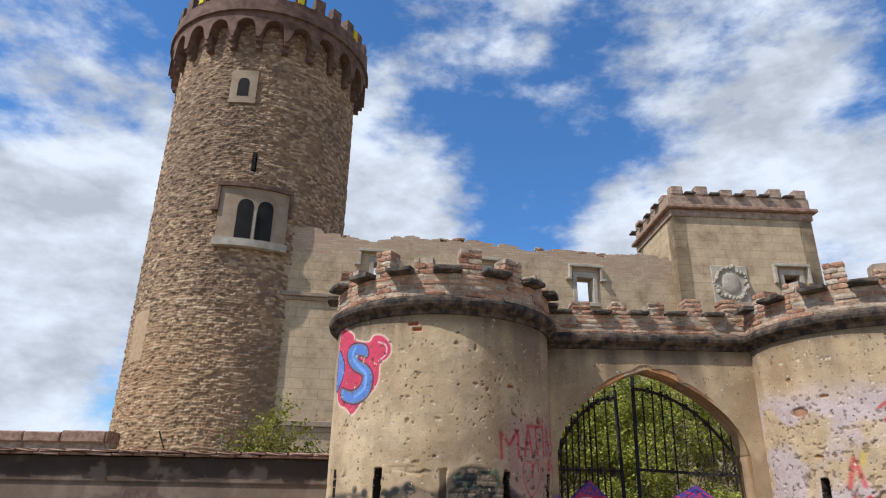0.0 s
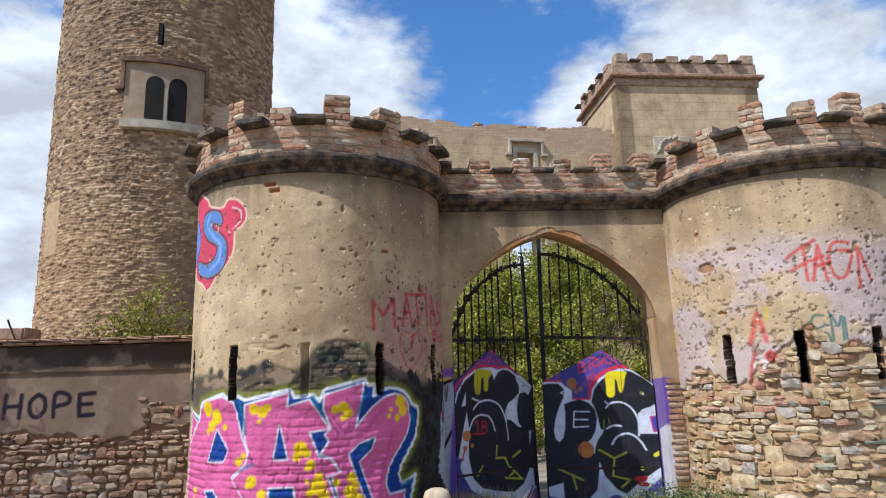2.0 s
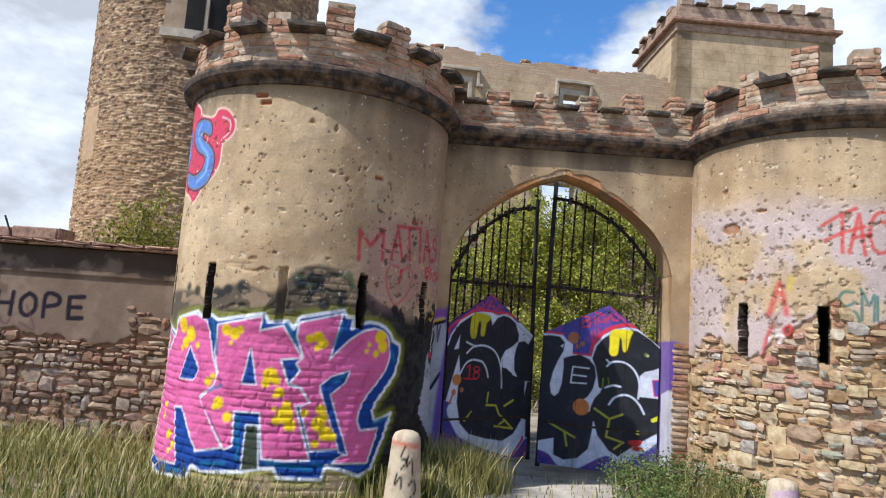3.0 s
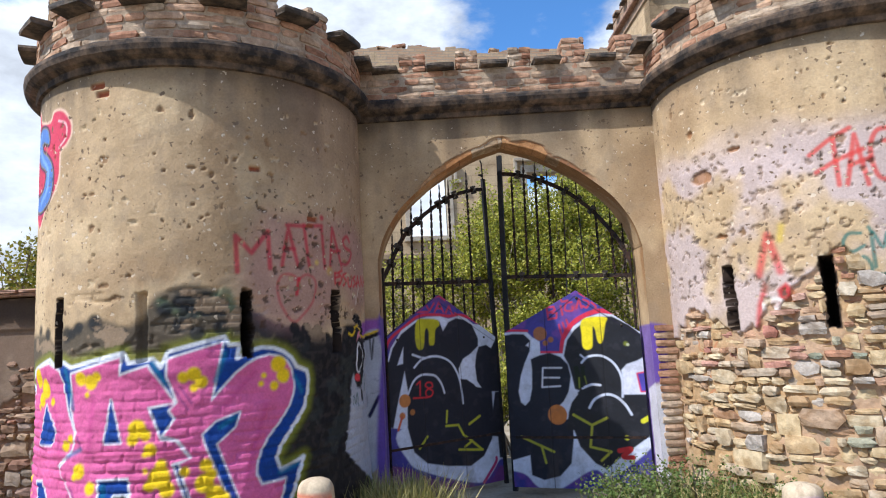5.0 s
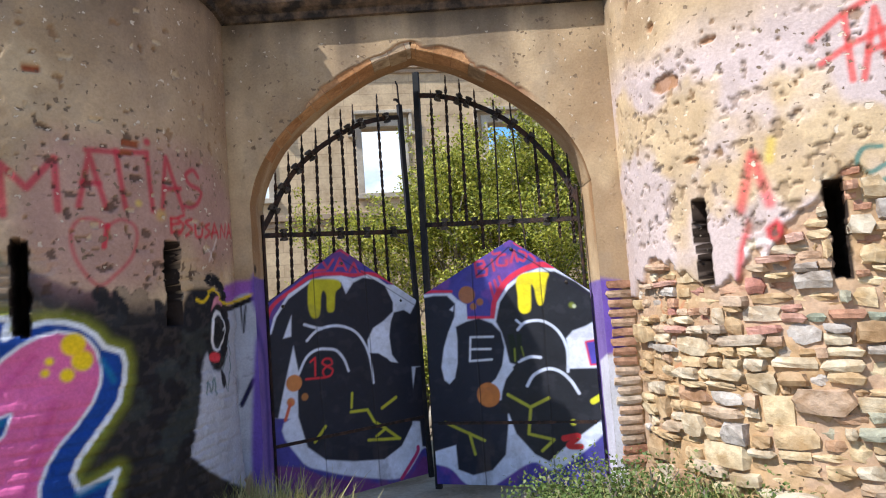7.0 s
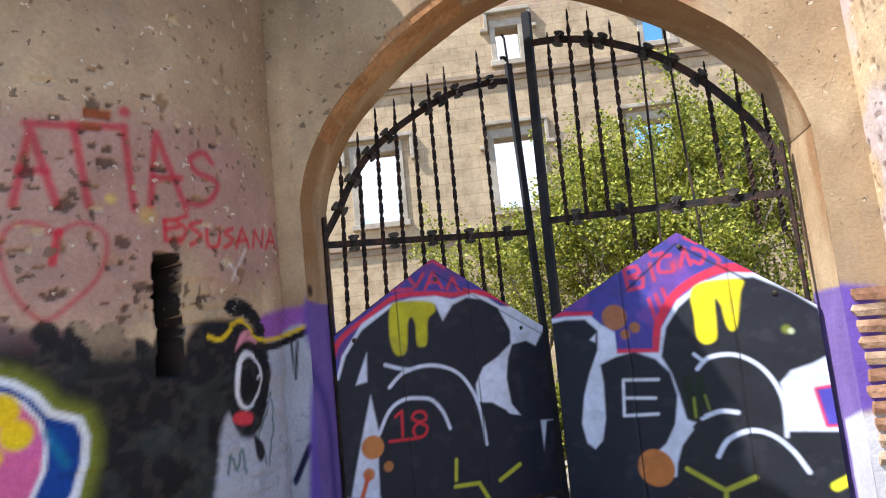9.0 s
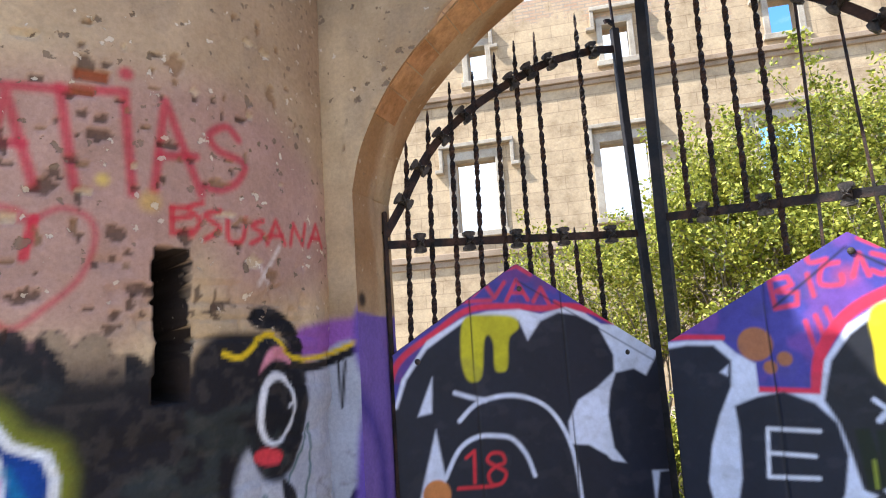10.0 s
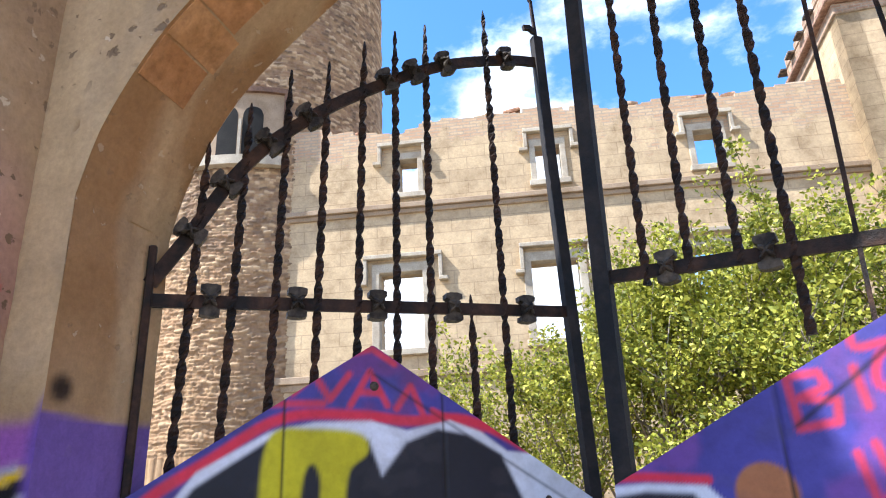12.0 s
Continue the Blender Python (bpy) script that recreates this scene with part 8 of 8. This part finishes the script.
def square_tower():
    root = thing("square_tower", (9.08, 21.5, 0), "square castle tower of scored buff render with brick battlements", "tower")
    root.rotation_euler = (0, 0, radians(2))
    W, D, H = 5.2, 3.6, 11.75
    holes = [(3.75, 4.35, 7.6, 9.35)]
    part("wall", wall_with_holes("front", 0, W, -0.3, [(0, H), (W, H)], holes, 0.5, M_FACADE_TOWER), root, "scored buff render")
    for m in (Matrix.Translation((0, D, 0)) @ Matrix.Rotation(radians(-90), 4, "Z"), Matrix.Translation((W, 0, 0)) @ Matrix.Rotation(radians(90), 4, "Z")):
        ob = part("wall", wall_with_holes("side", 0.0, D, -0.3, [(0, H), (D, H)], [(2.0, 2.5, 7.2, 9.7)] if m.translation.x == 0 else [], 0.5, M_FACADE_TOWER), root)
        ob.matrix_basis = m
    part("wall", box_mesh("wall", 0, W, D - 0.5, D, -0.3, H, M_MORTAR), root)
    part("cornice", box_mesh("cornice", -0.22, W + 0.22, -0.22, D + 0.22, H, H + 0.14, M_TILE, 0.03), root, "red-brown tile cornice")
    part("frieze", box_mesh("frieze", -0.06, W + 0.06, -0.06, D + 0.06, H - 0.28, H - 0.002, M_BATTLE, 0.02), root, "weathered band under the cornice")
    base = H + 0.14
    rng = random.Random(12)
    for a in ((0, W, -0.05, 0.3), (0, W, D - 0.3, D + 0.05), (-0.05, 0.3, 0, D), (W - 0.3, W + 0.05, 0, D)):
        part("parapet", box_mesh("parapet", *a, base, base + 0.45, M_BATTLE), root, "old brick parapet")
    n = 6
    for k in range(n):
        x = 0.05 + k * (W - 0.55) / (n - 1)
        for y0 in (-0.08, D - 0.27):
            part("merlon", box_mesh("merlon", x, x + 0.46, y0, y0 + 0.36, base + 0.45, base + 0.78 + rng.uniform(-0.06, 0.1), M_BATTLE, 0.03), root)
        if k < n - 1:
            part("sill_slab", box_mesh("sill_slab", x + 0.48, x + (W - 0.55) / (n - 1) - 0.04, -0.20, 0.3, base + 0.452, base + 0.53, M_SLAB, 0.015), root)
    for k in range(4):
        y = 0.45 + k * 0.88
        part("merlon", box_mesh("merlon", -0.08, 0.28, y, y + 0.42, base + 0.45, base + 0.75 + rng.uniform(-0.1, 0.08), M_BATTLE, 0.03), root)
        part("sill_slab", box_mesh("sill_slab", -0.22, 0.3, y + 0.46, y + 0.84, base + 0.452, base + 0.53, M_SLAB, 0.015), root)
    w = thing("window")
    w.parent = root
    tagged(w, "empty window in a pale stone frame under a hood")
    for nm, a in (("jamb", (3.60, 3.77, -0.05, 0.2, 7.6, 9.35)), ("jamb", (4.33, 4.50, -0.05, 0.2, 7.6, 9.35)), ("lintel", (3.60, 4.50, -0.053, 0.2, 9.33, 9.52)),
                  ("hood", (3.40, 4.72, -0.17, 0.03, 9.62, 9.73)), ("hood_drop", (3.40, 3.50, -0.15, 0.03, 9.0, 9.62)), ("hood_drop", (4.62, 4.72, -0.15, 0.03, 9.0, 9.62))):
        part(nm, box_mesh(nm, *a, M_PALE, 0.012), w)
    # carved coat of arms over a doorway: a framed shield with foliage lumps
    arms = thing("carved_panel")
    arms.parent = root
    tagged(arms, "weathered carved stone coat of arms")
    bm = bmesh.new()
    box(bm, 1.15, 2.45, -0.05, 0.02, 8.2, 9.6, 0.02)
    for k in range(46):
        t = k / 46 * 2 * math.pi
        x, z = 1.8 + 0.56 * math.cos(t) * rng.uniform(0.85, 1.1), 8.95 + 0.6 * math.sin(t) * rng.uniform(0.85, 1.05)
        bmesh.ops.create_icosphere(bm, subdivisions=1, radius=rng.uniform(0.05, 0.11), matrix=Matrix.Translation((x, -0.05, z)))
    part("carving", bm, arms, "", M_PALE)
    sh = bmesh.new()
    bmesh.ops.create_uvsphere(sh, u_segments=14, v_segments=8, radius=0.4, matrix=Matrix.Translation((1.8, -0.04, 8.95)) @ Matrix.Diagonal((0.85, 0.25, 1.0, 1)))
    part("shield", sh, arms, "", M_PALE)


def battle_mat():
    m, n, l, b = base_mat("battlement brick", 0.92)
    tc = n.new("ShaderNodeTexCoord").outputs["Object"]
    mp = n.new("ShaderNodeMapping")
    mp.inputs["Rotation"].default_value = (radians(90), 0, 0)
    l.new(tc, mp.inputs["Vector"])
    br = n.new("ShaderNodeTexBrick")
    for k, v in (("Scale", 1.0), ("Mortar Size", 0.014), ("Brick Width", 0.28), ("Row Height", 0.075)):
        br.inputs[k].default_value = v
    br.inputs["Color1"].default_value, br.inputs["Color2"].default_value = (0.34, 0.20, 0.13, 1), (0.46, 0.32, 0.22, 1)
    br.inputs["Mortar"].default_value = (0.36, 0.29, 0.22, 1)
    l.new(mp.outputs[0], br.inputs["Vector"])
    p = world_pos(n)
    a = noise_tex(n, l, 5.0, 8, p)
    g = ramp(n, l, a.outputs["Fac"], ((0.35, (0.6, 0.56, 0.52)), (0.62, (1.05,) * 3)))
    l.new(mixed(n, l, br.outputs["Color"], g.outputs[0], 1.0, "MULTIPLY"), b.inputs["Base Color"])
    bump(n, l, b, a.outputs["Fac"], 0.5, 0.03)
    return m


M_BATTLE = battle_mat()
M_FACADE_TOWER = M_FACADE.copy()
M_FACADE_TOWER.name = "scored render, tower"
for node in M_FACADE_TOWER.node_tree.nodes:
    if node.bl_idname == "ShaderNodeMapRange":
        node.inputs["From Min"].default_value, node.inputs["From Max"].default_value = 12.0, 20.0
square_tower()


def far_wall():
    root = thing("ruined_wall", (0, 0, 0), "low ruined rubble wall beyond the boundary", "wall")
    rng = random.Random(19)
    x = -22.0
    while x < -8.4:
        w = rng.uniform(0.5, 1.3)
        part("wall_block", box_mesh("wall_block", x, min(x + w, -8.4), 19.0, 19.6, -0.2, 3.02, M_BATTLE, 0.02), root)
        part("coping_stone", box_mesh("coping_stone", x + 0.01, min(x + w, -8.4) - 0.01, 18.9, 19.7, 3.0, 3.28 + rng.uniform(-0.03, 0.05), M_TILE, 0.03), root)
        x += w


far_wall()
# ---- plants ----
def branch_tree(bm, rng, p, d, r, length, depth, ends, bend=0.35):
    """Tapered limbs; ends collects the places where leaves sit."""
    n = 4
    pts = [p]
    for k in range(n):
        d = (d + Vector((rng.uniform(-1, 1), rng.uniform(-1, 1), rng.uniform(-0.5, 0.9))) * bend * 0.35).normalized()
        p = p + d * length / n
        pts.append(p)
    rings = []
    for k, q in enumerate(pts):
        rr = r * (1 - 0.5 * k / n)
        a = d.orthogonal().normalized()
        b = d.cross(a)
        rings.append([bm.verts.new(q + (a * math.cos(t) + b * math.sin(t)) * rr) for t in (0, 2.1, 4.2)])
    for x, y in zip(rings[:-1], rings[1:]):
        for i in range(3):
            bm.faces.new((x[i], x[(i + 1) % 3], y[(i + 1) % 3], y[i]))
    if depth <= 1:
        ends += pts[1:]
    if depth:
        for _ in range(rng.choice((2, 3, 3))):
            q = pts[rng.choice((2, 3, 4))]
            e = (d + Vector((rng.uniform(-1, 1), rng.uniform(-1, 1), rng.uniform(-0.4, 0.8)))).normalized()
            branch_tree(bm, rng, q, e, r * 0.55, length * rng.uniform(0.6, 0.8), depth - 1, ends, bend)


def shrub(name, at, height, stems, seed, leaves, size, material, label, spread=0.5, category="shrub", dry=0.0, depth=3):
    rng = random.Random(seed)
    root = thing(name, at, label, category)
    bm, ends = bmesh.new(), []
    for _ in range(stems):
        d = Vector((rng.uniform(-spread, spread), rng.uniform(-spread, spread), 1)).normalized()
        branch_tree(bm, rng, Vector((rng.uniform(-0.25, 0.25), rng.uniform(-0.2, 0.2), -0.05)), d, 0.022 + 0.012 * height / 3, height * rng.uniform(0.36, 0.46), depth, ends)
    part("branchwork", bm, root, "", M_BARK)
    keep = [e for e in ends if rng.random() > dry * (1 if e.x > 0 else 0.3)]
    v, f = [], []
    for _ in range(leaves):
        c = rng.choice(keep) + Vector((rng.gauss(0, 0.07), rng.gauss(0, 0.07), rng.gauss(0, 0.06)))
        if c.z < 0.02:
            continue
        a = Vector((rng.uniform(-1, 1), rng.uniform(-1, 1), rng.uniform(-0.7, 0.9))).normalized()
        b = a.cross(Vector((rng.uniform(-1, 1), rng.uniform(-1, 1), rng.uniform(-1, 1)))).normalized()
        s = size * rng.uniform(0.6, 1.3)
        i = len(v)
        v += [c, c + a * s * 0.5 + b * s * 0.30, c + a * s, c + a * s * 0.5 - b * s * 0.30]
        f += [(i, i + 1, i + 2), (i, i + 2, i + 3)]
    part("foliage", mesh_of("foliage", v, f, material), root, "")
    return root


shrub("tree", (4.5, 15.0, 0), 5.3, 11, 5, 40000, 0.062, M_LEAF, "leafy spring tree with yellow-green leaves behind the gate", 0.42, "tree")
shrub("tree", (6.2, 15.6, 0), 5.5, 8, 9, 20000, 0.062, M_LEAF, "tall thin tree, half in leaf with bare twigs", 0.38, "tree", 0.30)
shrub("tree", (8.1, 15.2, 0), 5.4, 7, 14, 18000, 0.062, M_LEAF, "tall thin tree, half in leaf with bare twigs", 0.38, "tree", 0.25)
shrub("tree", (3.3, 15.4, 0), 4.7, 9, 15, 26000, 0.062, M_LEAF, "rounded spring shrub in fresh yellow-green leaf", 0.36, "tree", 0.1)
shrub("tree", (2.3, 15.6, 0), 3.5, 7, 16, 13000, 0.062, M_LEAF, "small spring tree in fresh yellow-green leaf", 0.36, "tree", 0.1)
shrub("bush", (1.5, 15.4, 0), 2.4, 7, 17, 9000, 0.060, M_LEAF, "low yellow-green bush behind the gate", 0.5)
shrub("bush", (3.6, 13.4, 0), 2.2, 9, 18, 12000, 0.056, M_LEAF, "low dense green bush behind the gate", 0.5)
shrub("bush", (5.2, 13.6, 0), 2.8, 8, 20, 13000, 0.056, M_LEAF, "low dense green bush behind the gate", 0.5)
shrub("bush", (3.0, 10.4, 0), 1.3, 9, 22, 9000, 0.045, M_LEAF, "low green bush close behind the gap of the gate", 0.45)
shrub("bush", (0.2, 16.2, 0), 1.8, 6, 19, 6000, 0.060, M_LEAF, "low yellow-green bush behind the gate", 0.5)
shrub("bush", (-1.55, 8.95, 0.8), 2.1, 8, 23, 9000, 0.05, M_LEAF_OLIVE, "olive-green shrub rising behind the boundary wall", 0.22, "shrub", 0.0, 2)


def grass_patch(name, seed, count, place, h0, h1, material, label, lean=0.35, width=0.006):
    """Blades of grass, three points and a tip each, as one sheet of stuff."""
    rng = random.Random(seed)
    v, f = [], []
    for _ in range(count):
        x, y = place(rng)
        z = float(ground_height(np.array(x), np.array(y)))
        h = rng.uniform(h0, h1)
        t = rng.uniform(0, 2 * math.pi)
        lx, ly = math.cos(t) * h * lean * rng.uniform(0.2, 1.4), math.sin(t) * h * lean * rng.uniform(0.2, 1.4)
        w = width * rng.uniform(0.6, 1.4)
        px, py = -math.sin(t) * w, math.cos(t) * w
        i = len(v)
        v += [(x - px, y - py, z - 0.02), (x + px, y + py, z - 0.02), (x + lx * 0.35 + px * 0.7, y + ly * 0.35 + py * 0.7, z + h * 0.6),
              (x + lx * 0.35 - px * 0.7, y + ly * 0.35 - py * 0.7, z + h * 0.6), (x + lx, y + ly, z + h)]
        f += [(i, i + 1, i + 2, i + 3), (i + 3, i + 2, i + 4)]
    ob = part(name, mesh_of(name, v, f, material))
    return tagged(ob, label, "grass", kind="stuff")


def verge(rng):
    while True:
        x, y = rng.uniform(-5.5, 7.5), rng.uniform(4.6, 7.85)
        if 2.2 < x < 3.95 and rng.random() < 0.93:
            continue
        if any(math.hypot(x - c[0], y - c[1]) < TUR_RAD for c in (TUR_L, TUR_R)):
            continue
        if rng.random() < (y - 4.2) / 3.4:
            return x, y


def tuft(cx, cy, r):
    def f(rng):
        return cx + rng.gauss(0, r), cy + rng.gauss(0, r * 0.6)
    return f


grass_patch("grass", 2, 34000, verge, 0.03, 0.13, M_GRASS, "mixed green and straw-coloured grass along the wall foot")
grass_patch("grass_tuft", 3, 1600, tuft(2.15, 7.25, 0.17), 0.20, 0.50, M_STRAW, "straw-coloured tall grass tuft beside the gate", 0.55)
grass_patch("grass_tuft", 12, 1300, tuft(4.3, 6.9, 0.30), 0.12, 0.42, M_STRAW, "straw-coloured grass among the weeds", 0.6)
grass_patch("grass_tuft", 14, 1500, tuft(-1.6, 7.3, 0.7), 0.10, 0.34, M_STRAW, "straw-coloured grass along the boundary wall", 0.6)
grass_patch("grass_tuft", 4, 900, tuft(1.75, 6.75, 0.22), 0.12, 0.34, M_GRASS, "green grass tuft by the bollard", 0.5)
grass_patch("grass_tuft", 8, 900, tuft(0.2, 6.2, 0.45), 0.10, 0.30, M_GRASS, "grass tuft at the turret foot", 0.5)


def weed(at, h, seed, stems, leaves):
    return shrub("weed", at, h, stems, seed, leaves * 2, 0.026, M_WEED, "bushy green roadside weed at the turret foot", 0.55, "plant", 0.0, 2)


weed((4.0, 7.2, 0), 0.62, 31, 9, 2600)
weed((4.45, 6.75, 0), 0.50, 33, 9, 2400)
weed((5.2, 6.1, 0), 0.34, 35, 8, 1800)
weed((3.75, 6.75, 0), 0.36, 37, 7, 1500)


# ---- bollards ----
def bollard(at, height, seed, paint, label):
    root = thing("bollard", at, label, "bollard", "bollards before the gate")
    prof = [(0.15, -0.06), (0.148, 0.0)] + [(0.148 - 0.040 * q, height * 0.90 * q) for q in np.linspace(0.05, 1, 24)] + [(0.100, height * 0.94), (0.085, height * 0.975), (0.05, height), (0.0, height + 0.004)]
    ang = np.radians(np.arange(0, 360, 3.0))
    A, K = np.meshgrid(ang, np.arange(len(prof)), indexing="ij")
    a = A.ravel()
    r, z = np.array([p[0] for p in prof])[K.ravel()], np.array([p[1] for p in prof])[K.ravel()]
    s = (np.mod(a + math.pi, 2 * math.pi) - math.pi) * 0.125
    col = np.tile(np.array(lin(196, 178, 152)), (len(a), 1))
    k = 0.6 * step(0.5, 0.65, fbm(s * 14, z * 14, seed))
    col = col * (1 - k[:, None]) + np.array(lin(156, 136, 112)) * k[:, None]
    paint(Canvas(s, z, col))
    r = r * (1 + 0.03 * (fbm(s * 12, z * 12, seed + 3) - 0.5))
    v = np.stack([r * np.sin(a), -r * np.cos(a), z], -1)
    part("post", mesh_of("post", v, grid_faces(len(ang), len(prof), True), M_PLASTER, True, col), root)


def scrawl_a(cv):
    cv.stroke([(-0.14, 0.52), (0.14, 0.50)], (200, 120, 96), 0.03, 0.01)
    for p in ([(0.0, 0.50), (-0.03, 0.42), (0.02, 0.40), (-0.02, 0.34)], [(0.03, 0.44), (0.02, 0.36), (0.06, 0.40), (0.07, 0.30)], [(-0.05, 0.30), (-0.06, 0.22), (-0.02, 0.28), (-0.01, 0.20)],
              [(0.04, 0.22), (0.08, 0.26), (0.10, 0.18), (0.06, 0.14)]):
        cv.stroke(p, (24, 20, 20), 0.014)


def scrawl_b(cv):
    for z in (0.12, 0.19, 0.27, 0.34):
        cv.stroke([(-0.12, z), (0.02, z + 0.02), (0.10, z - 0.01)], (186, 150, 188), 0.045, 0.02, strength=0.7)
    cv.stroke([(0.10, 0.36), (0.08, 0.26), (0.12, 0.24), (0.10, 0.14)], (24, 20, 24), 0.014)


bollard((1.70, 6.46, 0.02), 0.60, 3, scrawl_a, "weathered concrete bollard with black scrawl")
bollard((4.57, 6.40, 0.02), 0.44, 7, scrawl_b, "short concrete bollard streaked with mauve spray")
rod = thing("iron_rod", (-2.55, 8.1, BW_TOP), "thin rusty iron rod leaning on the wall top", "rod")
part("rod", sweep_rail([(0.0, 0.0), (-0.06, 0.12), (-0.14, 0.30)], 0.014, 0.014), rod)
